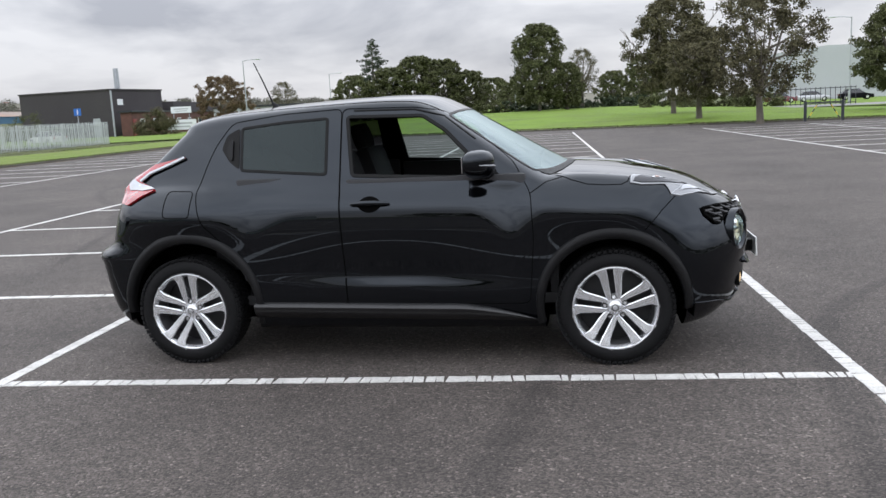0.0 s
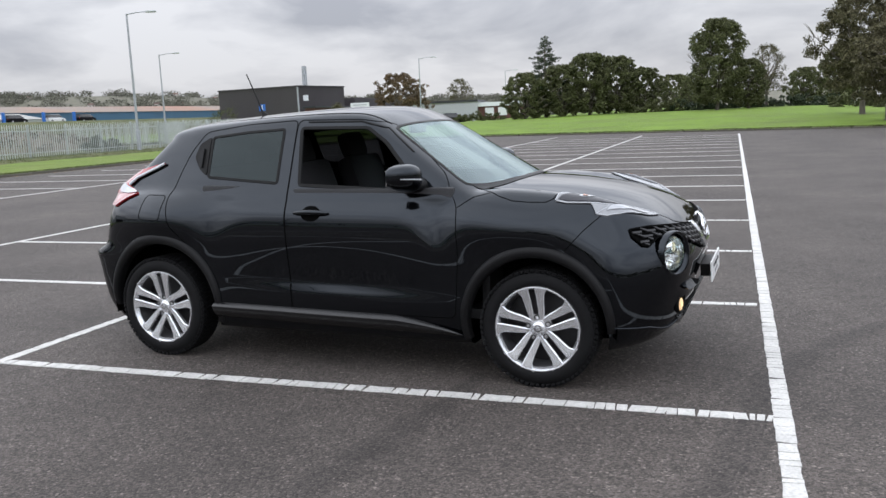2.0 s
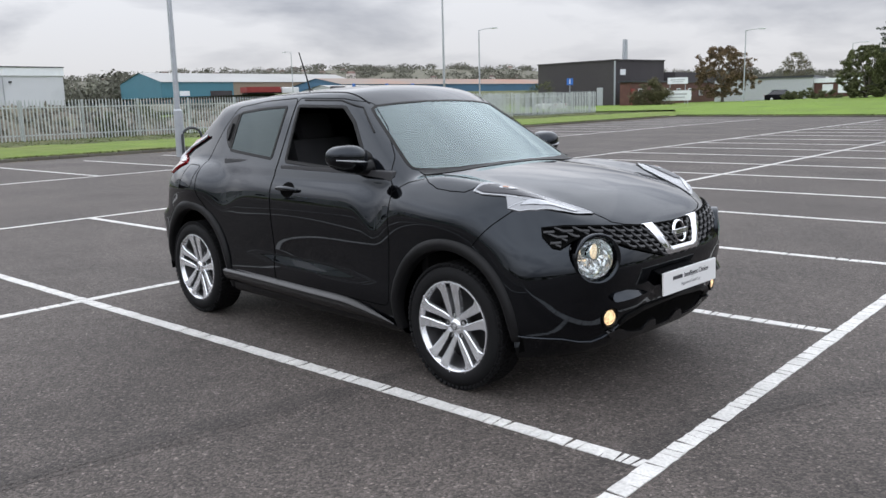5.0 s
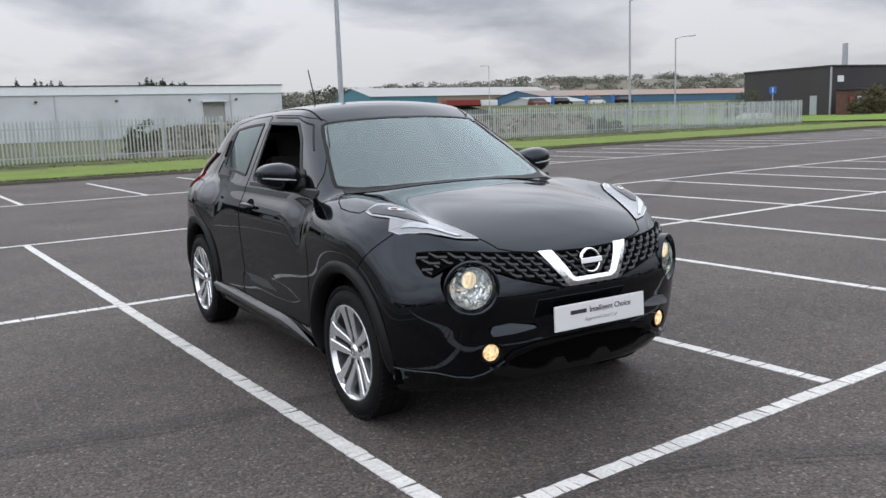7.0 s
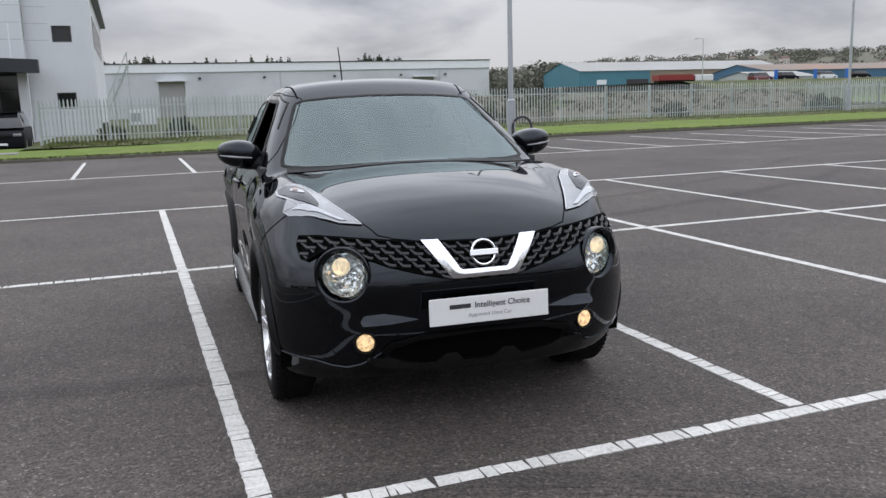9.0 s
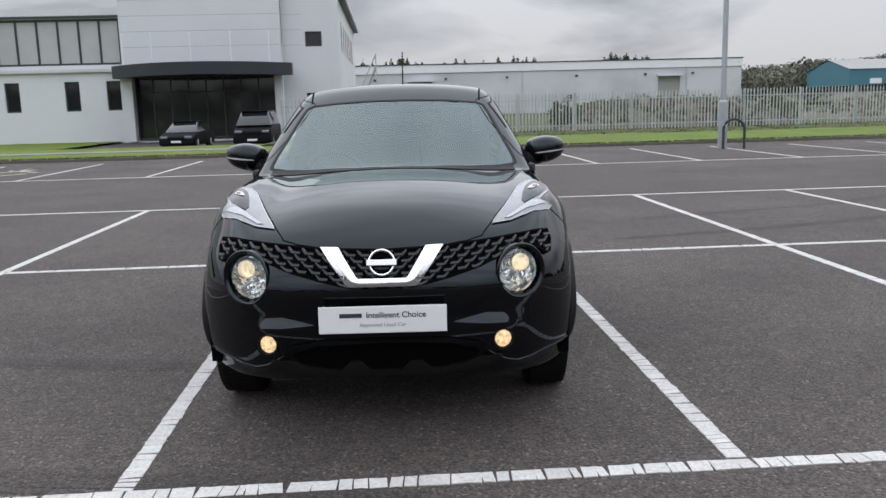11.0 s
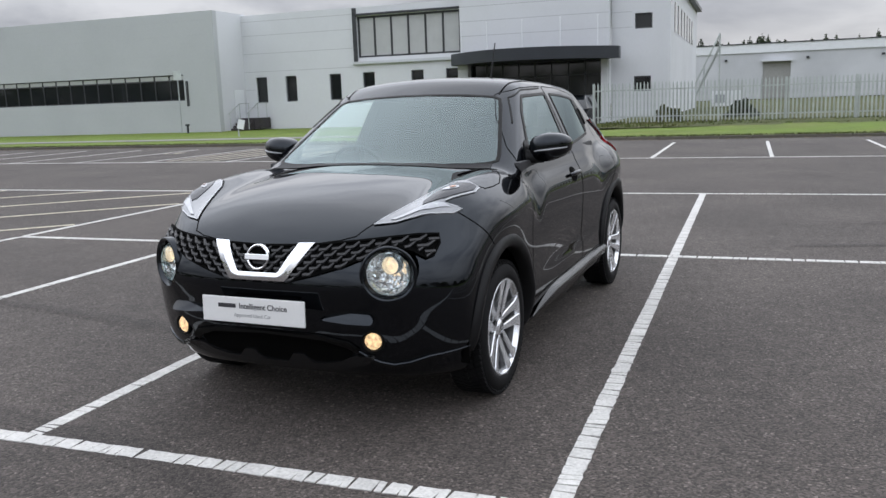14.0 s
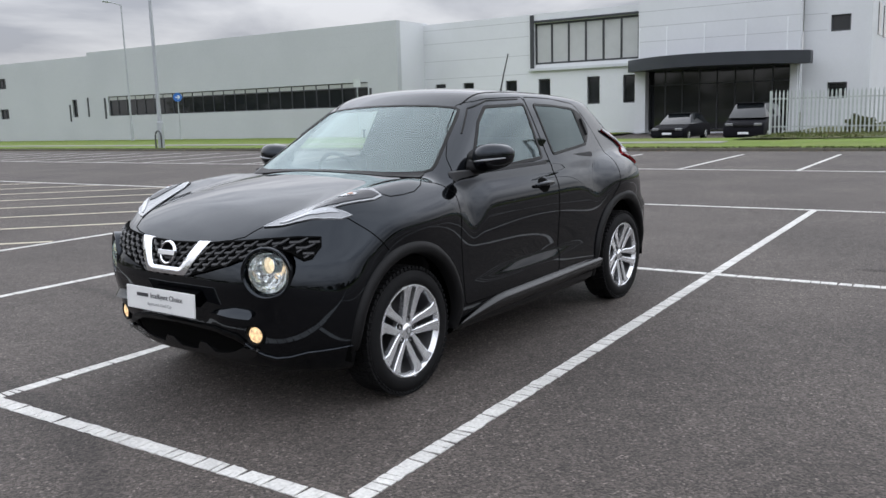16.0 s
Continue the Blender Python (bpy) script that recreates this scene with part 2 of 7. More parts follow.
M["asphalt"] = asphalt_material("asphalt", (0.0625, 0.0530, 0.0472))
M["tyre_mark"] = asphalt_material("tyre_mark", (0.0468, 0.0398, 0.0357))
M["tyre_mark_soft"] = asphalt_material("tyre_mark_soft", (0.0553, 0.0470, 0.0420))
M["line"] = material("worn_white_line", (0.5561, 0.5436, 0.5187), 0.75, 0, 0.16, 5, 60, bump=0.002, bump_scale=120, island=0.06,
                     second=(0.332, 0.3237, 0.3071), second_scale=70, second_amt=0.5)
M["line_yellow"] = material("worn_yellow_line", (0.50, 0.455, 0.345), 0.75, 0, 0.2, 5, 60, second=(0.187, 0.17, 0.153), second_scale=14, second_amt=0.6)
M["grass"] = material("mown_grass", (0.1271, 0.2009, 0.0246), 0.85, 0, 0.28, 0.5, 22, bump=0.03, bump_scale=30,
                      second=(0.1107, 0.1517, 0.0312), second_scale=0.16, second_amt=0.8, spec=0.2)
M["verge"] = material("verge_grass", (0.118, 0.172, 0.027), 0.85, 0, 0.32, 0.7, 22, bump=0.03, bump_scale=30,
                      second=(0.132, 0.146, 0.042), second_scale=0.35, second_amt=0.7, spec=0.2)
M["rough_grass"] = material("rough_grass", (0.068, 0.0808, 0.0306), 0.9, 0, 0.4, 0.8, 16, bump=0.05, bump_scale=14,
                            second=(0.1275, 0.119, 0.0595), second_scale=0.35, second_amt=0.8, spec=0.2)
M["kerb"] = material("concrete_kerb", (0.1062, 0.0952, 0.0765), 0.85, 0, 0.3, 2, 40, bump=0.004, bump_scale=60, rnd=0.12,
                     second=(0.051, 0.0638, 0.034), second_scale=1.2, second_amt=0.7)
M["path"] = material("footpath", (0.187, 0.1827, 0.17), 0.85, 0, 0.2, 1, 40)
M["galv"] = material("galvanised_steel", (0.45, 0.482, 0.472), 0.45, 0.25, 0.16, 3, 40, rnd=0.12, second=(0.3784, 0.4085, 0.3999), second_scale=2.5, second_amt=0.5)
M["pole"] = material("grey_lamp_post", (0.36, 0.38, 0.40), 0.5, 0.3, 0.12, 3, 40)
M["wall"] = material("pale_grey_render", (0.6132, 0.6258, 0.651), 0.75, 0, 0.025, 0.25, 9, second=(0.5376, 0.5502, 0.5712), second_scale=0.22, second_amt=0.6)
M["wall_wing"] = material("mid_grey_render", (0.43, 0.4472, 0.4601), 0.75, 0, 0.03, 0.25, 9, second=(0.387, 0.4042, 0.4171), second_scale=0.2, second_amt=0.6)
M["wall2"] = material("grey_cladding", (0.5418, 0.5547, 0.5762), 0.7, 0, 0.06, 0.2, 8, second=(0.344, 0.3612, 0.3784), second_scale=0.15, second_amt=0.5)
M["works_wall"] = material("blue_grey_cladding", (0.414, 0.432, 0.45), 0.7, 0, 0.06, 0.2, 8)
M["joint"] = material("cladding_joint", (0.4165, 0.4292, 0.4462), 0.8, 0, 0.1)
M["dark_metal"] = material("dark_grey_metal", (0.026, 0.030, 0.037), 0.42, 0.2, 0.12, 1, 20)
M["window"] = material("dark_window_glass", (0.012, 0.014, 0.016), 0.06, 0, 0.1, 0.6, 9, spec=0.6)
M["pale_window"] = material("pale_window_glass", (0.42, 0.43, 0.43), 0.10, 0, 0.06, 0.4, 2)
M["frame"] = material("window_frame", (0.035, 0.037, 0.042), 0.5, 0.1, 0.1)
M["brick"] = material("red_brick", (0.1035, 0.0468, 0.0378), 0.85, 0, 0.3, 1.5, 20)
M["dark_wall"] = material("dark_cladding", (0.0396, 0.0342, 0.0378), 0.8, 0, 0.14, 0.15, 5, second=(0.0495, 0.045, 0.0468), second_scale=0.2, second_amt=0.6)
M["teal"] = material("teal_cladding", (0.055, 0.17, 0.22), 0.6, 0, 0.12, 0.2, 6)
M["blue"] = material("blue_cladding", (0.045, 0.12, 0.20), 0.6, 0, 0.14, 0.15, 6)
M["tan"] = material("tan_cladding", (0.2376, 0.1892, 0.1408), 0.75, 0, 0.15, 0.15, 6)
M["roof_grey"] = material("grey_sheet_roof", (0.2952, 0.2952, 0.2829), 0.7, 0, 0.12, 0.1, 4)
M["roof_rust"] = material("rusty_sheet_roof", (0.2125, 0.17, 0.1403), 0.8, 0, 0.2, 0.06, 4, second=(0.255, 0.119, 0.0723), second_scale=0.03, second_amt=0.8)
M["rubble"] = material("rubble_heap", (0.1403, 0.119, 0.0935), 0.95, 0, 0.35, 1.2, 6, island=0.25, bump=0.05, bump_scale=5,
                       second=(0.102, 0.1062, 0.0595), second_scale=0.6, second_amt=0.7)
M["leaf"] = material("green_leaf", (0.0833, 0.0918, 0.0374), 0.65, 0, 0.2, 0.5, 6, island=0.45, spec=0.25)
M["leaf_brown"] = material("autumn_leaf", (0.0918, 0.085, 0.0442), 0.7, 0, 0.2, 0.5, 6, island=0.5, spec=0.25)
M["leaf_rust"] = material("rust_leaf", (0.1318, 0.0918, 0.051), 0.7, 0, 0.2, 0.5, 6, island=0.5, spec=0.25)
M["leaf_dark"] = material("conifer_needle", (0.048, 0.064, 0.036), 0.7, 0, 0.2, 0.5, 6, island=0.4, spec=0.25)
M["bark"] = material("tree_bark", (0.12, 0.105, 0.085), 0.9, 0, 0.3, 2, 20, bump=0.02, bump_scale=12)
M["grass_blade"] = material("grass_blade", (0.0779, 0.1025, 0.0287), 0.8, 0, 0.3, 1.5, 20, island=0.4, second=(0.1394, 0.123, 0.0615), second_scale=0.5, second_amt=0.8, spec=0.2)
M["litter"] = material("dead_leaf", (0.16, 0.11, 0.065), 0.9, 0, 0.3, 3, 20, island=0.5, spec=0.2)
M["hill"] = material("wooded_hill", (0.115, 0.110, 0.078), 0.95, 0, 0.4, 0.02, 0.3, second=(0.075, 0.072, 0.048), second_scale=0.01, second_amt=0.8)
# distance haze is mixed into this leaf colour, lighter and greyer than near leaves
M["hazed_leaf"] = material("hazed_distant_trees", (0.115, 0.115, 0.088), 0.9, 0, 0.3, 0.05, 0.5, island=0.35)
M["house"] = material("pale_house_wall", (0.42, 0.39, 0.36), 0.85, 0, 0.2, 0.1, 1, rnd=0.3)
M["tile"] = material("house_roof", (0.13, 0.085, 0.07), 0.9, 0, 0.2, 0.1, 1, rnd=0.3)
M["sign_white"] = material("white_sign", (0.72, 0.74, 0.76), 0.5, 0, 0.05, 2, 20)
M["sign_blue"] = material("blue_sign", (0.02, 0.13, 0.45), 0.4, 0, 0.05, 2, 20)
M["yellow"] = material("yellow_paint", (0.62, 0.45, 0.04), 0.5, 0, 0.12, 2, 20)
M["red_paint"] = material("red_paint", (0.21, 0.022, 0.02), 0.4, 0, 0.1, 1, 20)
M["car_black"] = material("dark_car_paint", (0.006, 0.006, 0.008), 0.5, 0, 0.1, spec=0.05)
M["car_white"] = material("white_car_paint", (0.62, 0.63, 0.64), 0.3, 0, 0.05, coat=1.0)
M["car_red"] = material("dark_red_car_paint", (0.12, 0.012, 0.02), 0.3, 0, 0.05, coat=1.0)
M["car_silver"] = material("silver_car_paint", (0.42, 0.43, 0.45), 0.3, 0.5, 0.05, coat=1.0)


# ---- building helpers ----
def mesh_from(name, verts, faces, mats, parent=None, label="", smooth=False):
    me = bpy.data.meshes.new(name)
    me.from_pydata([tuple(v) for v in verts], [], [tuple(f) for f in faces])
    for mt in (mats if isinstance(mats, (list, tuple)) else [mats]):
        me.materials.append(mt)
    if smooth:
        me.polygons.foreach_set("use_smooth", [True] * len(me.polygons))
    me.update()
    ob = new(name, me)
    if parent:
        ob.parent = parent
    if label:
        tagged(ob, label=label)
    return ob


def part(name, bm, mat, parent=None, label="", smooth=False, sharp=40):
    """Links a bmesh as one mesh object under a thing or a part."""
    me = bpy.data.meshes.new(name)
    bmesh.ops.recalc_face_normals(bm, faces=bm.faces)
    if smooth:
        lim = radians(sharp)
        for f in bm.faces:
            f.smooth = True
        for e in bm.edges:
            if len(e.link_faces) == 2 and e.calc_face_angle(0) > lim:
                e.smooth = False
    bm.to_mesh(me)
    bm.free()
    me.materials.append(mat)
    ob = new(name, me)
    if parent:
        ob.parent = parent
    if label:
        tagged(ob, label=label)
    return ob


def box(bm, c, s, rot=None, bevel=0.0):
    m = Matrix.Translation(c) @ (rot or Matrix.Identity(4)) @ Matrix.Diagonal((s[0], s[1], s[2], 1))
    r = bmesh.ops.create_cube(bm, size=1, matrix=m)
    if bevel:
        vs = r["verts"]
        es = list({e for v in vs for e in v.link_edges})
        bmesh.ops.bevel(bm, geom=es, offset=bevel, segments=2, affect="EDGES", profile=0.6)
    return bm


def tube(bm, pts, radii, seg=8, cap=True):
    """A round bar along points, with a radius at each."""
    pts = [Vector(p) for p in pts]
    rings = []
    up = Vector((0, 0, 1))
    for i, p in enumerate(pts):
        d = (pts[min(i + 1, len(pts) - 1)] - pts[max(i - 1, 0)]).normalized()
        a = d.cross(up if abs(d.dot(up)) < 0.9 else Vector((1, 0, 0))).normalized()
        b = d.cross(a)
        r = radii[i] if isinstance(radii, (list, tuple)) else radii
        rings.append([bm.verts.new(p + r * (math.cos(t) * a + math.sin(t) * b)) for t in (2 * math.pi * k / seg for k in range(seg))])
    for r0, r1 in zip(rings, rings[1:]):
        for k in range(seg):
            bm.faces.new((r0[k], r0[(k + 1) % seg], r1[(k + 1) % seg], r1[k]))
    if cap:
        bm.faces.new(rings[0][::-1])
        bm.faces.new(rings[-1])
    return bm


def lathe(bm, profile, seg=48, m=None, close=False):
    """Turns (radius, height) points about the local z axis."""
    m = m or Matrix.Identity(4)
    rings = [[bm.verts.new(m @ Vector((r * math.cos(2 * math.pi * k / seg), r * math.sin(2 * math.pi * k / seg), h))) for k in range(seg)] for r, h in profile]
    pairs = list(zip(rings, rings[1:])) + ([(rings[-1], rings[0])] if close else [])
    for r0, r1 in pairs:
        for k in range(seg):
            bm.faces.new((r0[k], r0[(k + 1) % seg], r1[(k + 1) % seg], r1[k]))
    return bm


def thing(name, label, category, group="", kind="", m=None):
    ob = new(name)
    ob.empty_display_size = 0.2
    if m is not None:
        ob.matrix_basis = m
    return tagged(ob, label=label, category=category, group=group, kind=kind)


# The bays, kerbs and buildings share a grid turned 3.2 degrees against the car.
SITE = Matrix.Translation((2.50, -0.99, 0)) @ Matrix.Rotation(radians(3.2), 4, "Z")


def site(u, v, z=0.0, turn=0.0):
    return SITE @ Matrix.Translation((u, v, z)) @ Matrix.Rotation(radians(turn), 4, "Z")


# ---- ground, car park, lines, kerbs ----
def sheet(name, corners, mat, label, category, m=SITE, thick=0.0, kind="structure"):
    """A flat slab over a polygon of the site, its top at the corners' height."""
    bm = bmesh.new()
    vs = [bm.verts.new(c) for c in corners]
    f = bm.faces.new(vs)
    if thick:
        r = bmesh.ops.extrude_face_region(bm, geom=[f])
        bmesh.ops.translate(bm, verts=[g for g in r["geom"] if isinstance(g, bmesh.types.BMVert)], vec=(0, 0, -thick))
    ob = part(name, bm, mat)
    ob.matrix_basis = m
    return tagged(ob, label=label, category=category, kind=kind)


def mound(u, v):
    """Height of the lawn beyond the car park's far end."""
    d = max(0.0, v - (45.5 - 0.32 * max(-30.0, min(14.0, u))))
    side = 1 / (1 + math.exp((u - 16) / 4)) * (0.25 + 0.75 / (1 + math.exp(-(u + 30) / 6)))
    return 0.12 + 1.15 * side * (1 - math.exp(-d / 26))


LOW = -0.42
bm = bmesh.new()
cu, cv = (-3000, -130, -110, -40, -34.3, 3000), (-3000, -150, -135, -6.0, -4.3, 3000)
grid = [[bm.verts.new((u, v, LOW - 0.03 if 1 < a < 4 and 1 < b < 4 else -0.06)) for b, v in enumerate(cv)] for a, u in enumerate(cu)]
for a in range(5):
    for b in range(5):
        bm.faces.new((grid[a][b], grid[a + 1][b], grid[a + 1][b + 1], grid[a][b + 1]))
ground = part("ground", bm, M["rough_grass"])
ground.matrix_basis = SITE
tagged(ground, label="rough grass land reaching to the horizon", category="ground", kind="structure")
FAR_KERB = [(-24.0, 49.6), (-14, 47.8), (-2, 44.6), (9, 41.2), (20, 38.6), (60, 36.0)]
sheet("car_park", [(-24.0, -95, 0), (60, -95, 0)] + [(u, v, 0) for u, v in FAR_KERB[::-1]], M["asphalt"],
      "dark worn asphalt car park with scuffs", "car park", thick=0.055)

LINE_W = 0.087


def paint_line(u0, v0, u1, v1, mat="line", w=LINE_W, near=False):
    """A painted line cracked across into short worn pieces."""
    rng = random.Random(int(abs(u0 * 131 + v0 * 37 + u1 * 17 + v1)))
    d = Vector((u1 - u0, v1 - v0))
    length = d.length
    d /= length
    n = Vector((-d.y, d.x))
    bm = bmesh.new()
    t = 0.0
    while t < length - 0.01:
        seg = rng.choice((rng.uniform(0.03, 0.07), rng.uniform(0.05, 0.13))) if near else rng.uniform(0.5, 1.4)
        e = min(length, t + seg)
        g = rng.uniform(0.004, 0.011) if near else 0.006
        a, b = w / 2 * rng.uniform(0.90, 1.06), w / 2 * rng.uniform(0.90, 1.06)
        k = rng.uniform(-0.012, 0.012) if near else 0
        p = [(t, -a), (e - g, -b), (e - g + k, b), (t + k, a)]
        if near:
            p = [(t, -a), ((t + e) / 2, -a * rng.uniform(0.9, 1.04)), (e - g, -b), (e - g + k, b), ((t + e) / 2, b * rng.uniform(0.9, 1.04)), (t + k, a)]
        lo = [bm.verts.new((u0 + d.x * s + n.x * q, v0 + d.y * s + n.y * q, 0.0)) for s, q in p]
        hi = [bm.verts.new((c.co.x, c.co.y, 0.004)) for c in lo]
        bm.faces.new(hi)
        for i in range(len(p)):
            bm.faces.new((lo[i], lo[(i + 1) % len(p)], hi[(i + 1) % len(p)], hi[i]))
        t = e
    ob = part("parking_line", bm, M[mat])
    ob.matrix_basis = SITE
    return tagged(ob, label="worn cracked %s line painted on the asphalt" % ("yellow" if "yellow" in mat else "white"), category="road marking", kind="structure")


V0, V1 = -86.0, 40.0
BAY = 2.4


def bay(k):
    return k * (BAY if k >= 0 else 2.55)


paint_line(0, -3 * BAY, 0, 3 * BAY, near=True)
paint_line(0, 3 * BAY, 0, 40.1)
paint_line(0, -20, 0, -3 * BAY)
for uu, a, b in ((-4.8, 3 * BAY, 41.2), (-9.6, V0, -8), (-9.6, 8, 42.5)):
    paint_line(uu, a, uu, b)
paint_line(-4.8, -5.1, -4.8, 3 * BAY, near=True)
paint_line(-9.6, -8, -9.6, 8, near=True)
paint_line(-16.4, -80, -16.4, 44.5)
for k in range(-2, 17):
    close = k <= 3
    paint_line(-9.6 + LINE_W / 2 + 0.004, bay(k), -4.8 - LINE_W / 2 - 0.004, bay(k), near=close)
    paint_line(-4.8 + LINE_W / 2 + 0.004, bay(k), -LINE_W / 2 - 0.004, bay(k), near=close)
for v in [0.95 + 2.5 * k for k in range(-1, 18)] + [-4.5, -7.4, -10.2, -12.9] + [-15.4 - 2.5 * k for k in range(24)]:
    paint_line(-22.3, v, -16.4 - LINE_W / 2 - 0.004, v)
# hatched cream strip past the last bay, and on the bay before the entrance
for k in range(9):
    u0 = -1.45 - 2.15 * k
    v0 = -5.2
    if u0 < -9.5:
        v0 -= 1.08 * (-9.5 - u0)
        u0 = -9.5
    run = min(-0.1 - u0, (v0 + 17.5) / 1.08)
    if run > 0.4:
        paint_line(u0, v0, u0 + run, v0 - 1.08 * run, "line_yellow", 0.09)
for k in range(4):
    paint_line(-22.0, -10.6 - 0.62 * k, -16.8, -10.9 - 0.5 * k, "line_yellow", 0.09)
for a, b, c, d in ((-18.9, -8.2, -18.2, -8.9), (-18.2, -8.9, -19.4, -9.5), (-19.4, -9.5, -20.0, -8.8), (-20.0, -8.8, -19.3, -8.1), (-20.6, -8.9, -20.0, -8.8)):
    paint_line(a, b, c, d, "line_yellow", 0.1)
# rows across the aisle
paint_line(6.1, 2, 6.1, 37.4)
paint_line(10.9, 2, 10.9, 37)
for k in range(1, 16):
    paint_line(6.16, k * BAY, 10.84, k * BAY)
    paint_line(10.96, k * BAY, 15.7, k * BAY)


def skid(points, w, mat="tyre_mark_soft", z=0.0015):
    """A dark rubber smear along a bent line."""
    pts = [Vector((*p, 0.0)) for p in points]
    fine = []
    for i in range(len(pts) - 1):
        p0, p1, p2, p3 = pts[max(i - 1, 0)], pts[i], pts[i + 1], pts[min(i + 2, len(pts) - 1)]
        for k in range(8):
            t = k / 8
            fine.append(0.5 * (2 * p1 + (p2 - p0) * t + (2 * p0 - 5 * p1 + 4 * p2 - p3) * t * t + (3 * p1 - p0 - 3 * p2 + p3) * t ** 3))
    fine.append(pts[-1])
    bm = bmesh.new()
    prev = None
    for i, p in enumerate(fine):
        d = (fine[min(i + 1, len(fine) - 1)] - fine[max(i - 1, 0)]).normalized()
        q = w / 2 * (0.25 + 0.75 * math.sin(math.pi * i / (len(fine) - 1)) ** 0.5)
        now = [bm.verts.new((p.x - d.y * q * e, p.y + d.x * q * e, z)) for e in (-1, 1)]
        if prev:
            bm.faces.new((prev[0], prev[1], now[1], now[0]))
        prev = now
    ob = part("tyre_mark", bm, M[mat])
    ob.matrix_basis = SITE
    if z < 0.002:
        skid(points, w * 0.55, "tyre_mark", 0.003)
    return tagged(ob, label="dark curved tyre scuff on the asphalt", category="tyre mark", kind="structure")


skid([(-6.9, 4.0), (-7.42, 5.78), (-7.73, 6.83), (-8.49, 8.33), (-9.22, 9.85), (-10.76, 12.0), (-11.77, 14.0), (-12.1, 15.5), (-12.4, 19)], 0.26)
skid([(-5.5, 3.4), (-5.88, 5.17), (-6.21, 6.23), (-6.64, 7.48), (-7.33, 9.11), (-7.73, 10.05), (-9.37, 12.48), (-10.0, 13.89), (-10.8, 17)], 0.28)
skid([(-2.1, -2.6), (-1.9, -1.4), (-1.81, -0.91), (-1.65, -0.21), (-1.6, 0.4)], 0.22)
skid([(-0.7, -2.6), (-0.39, -1.27), (-0.23, -0.6), (-0.04, 0.47), (0.12, 0.95), (0.52, 1.67), (1.3, 2.6)], 0.24)
skid([(0.2, -3.2), (1.4, -1.2), (2.1, 1.0), (2.3, 3.4)], 0.22)


def bay_symbol(u, v, turn):
    """A worn painted wheelchair sign: a wheel, a seat bar and a head dot."""
    bm = bmesh.new()
    for k in range(15):
        a0, a1 = radians(-200 + 16 * k), radians(-200 + 16 * (k + 0.92))
        bm.faces.new([bm.verts.new((r * math.cos(a), r * math.sin(a), 0.004)) for r, a in ((0.36, a0), (0.46, a0), (0.46, a1), (0.36, a1))])
    for x0, x1, y0, y1 in ((-0.12, -0.02, 0.0, 0.62), (-0.12, 0.40, -0.06, 0.04), (0.32, 0.42, -0.5, -0.06), (-0.15, 0.02, 0.70, 0.86)):
        bm.faces.new([bm.verts.new((x, y, 0.004)) for x, y in ((x0, y0), (x1, y0), (x1, y1), (x0, y1))])
    ob = part("bay_symbol", bm, M["line_yellow"])
    ob.matrix_basis = site(u, v, 0.002, turn) @ Matrix.Scale(0.75, 4)
    return tagged(ob, label="worn pale yellow wheelchair sign painted in a bay", category="road marking", kind="structure")


for _v in (-8.85, -14.85):
    bay_symbol(-20.3, _v, 90)


def kerb_run(points, name="kerb", stone=0.91):
    """Kerb stones end to end along a line of the site, each a piece."""
    root = thing(name, "weathered concrete kerb edging the grass", "kerb", kind="structure", m=SITE)
    mesh = None
    for (u0, v0), (u1, v1) in zip(points, points[1:]):
        d = Vector((u1 - u0, v1 - v0, 0))
        n = max(1, int(d.length / stone))
        ang = math.atan2(d.y, d.x)
        if mesh is None:
            bm = bmesh.new()
            box(bm, (0, 0, -0.005), (stone - 0.012, 0.13, 0.19), bevel=0.014)
            mesh = bpy.data.meshes.new("kerb_stone")
            bm.to_mesh(mesh)
            bm.free()
            mesh.materials.append(M["kerb"])
        for i in range(n):
            s = (i + 0.5) / n
            ob = new("kerb_stone", mesh)
            ob.parent = root
            ob.matrix_basis = Matrix.Translation((u0 + d.x * s, v0 + d.y * s, random.uniform(-0.008, 0.004))) @ Matrix.Rotation(ang + random.uniform(-0.006, 0.006), 4, "Z")
    return root


kerb_run([(-24.07, -60), (-24.07, 49.6)])
kerb_run([(-24.0, 49.68), (-14, 47.88), (-2, 44.68), (9, 41.28), (20, 38.68), (40, 37.3)])


def verge(name, u0, u1, v0, v1, mat, label, nu, nv, z0, bump, fall=0.0):
    """A strip of turf that falls away towards the entrance by the given height."""
    rng = random.Random(7)
    bm = bmesh.new()
    g = [[bm.verts.new((u0 + (u1 - u0) * i / nu, v0 + (v1 - v0) * j / nv, z0(i / nu) - fall * min(1.0, max(0.0, (4 - v0 - (v1 - v0) * j / nv) / 8)) * min(1.0, 3 * i / nu) + (rng.uniform(-bump, bump) if 0 < i < nu else 0))) for j in range(nv + 1)] for i in range(nu + 1)]
    for i in range(nu):
        for j in range(nv):
            bm.faces.new((g[i][j], g[i + 1][j], g[i + 1][j + 1], g[i][j + 1]))
    ob = part(name, bm, mat, smooth=True)
    ob.matrix_basis = SITE
    return tagged(ob, label=label, category="grass", kind="structure")


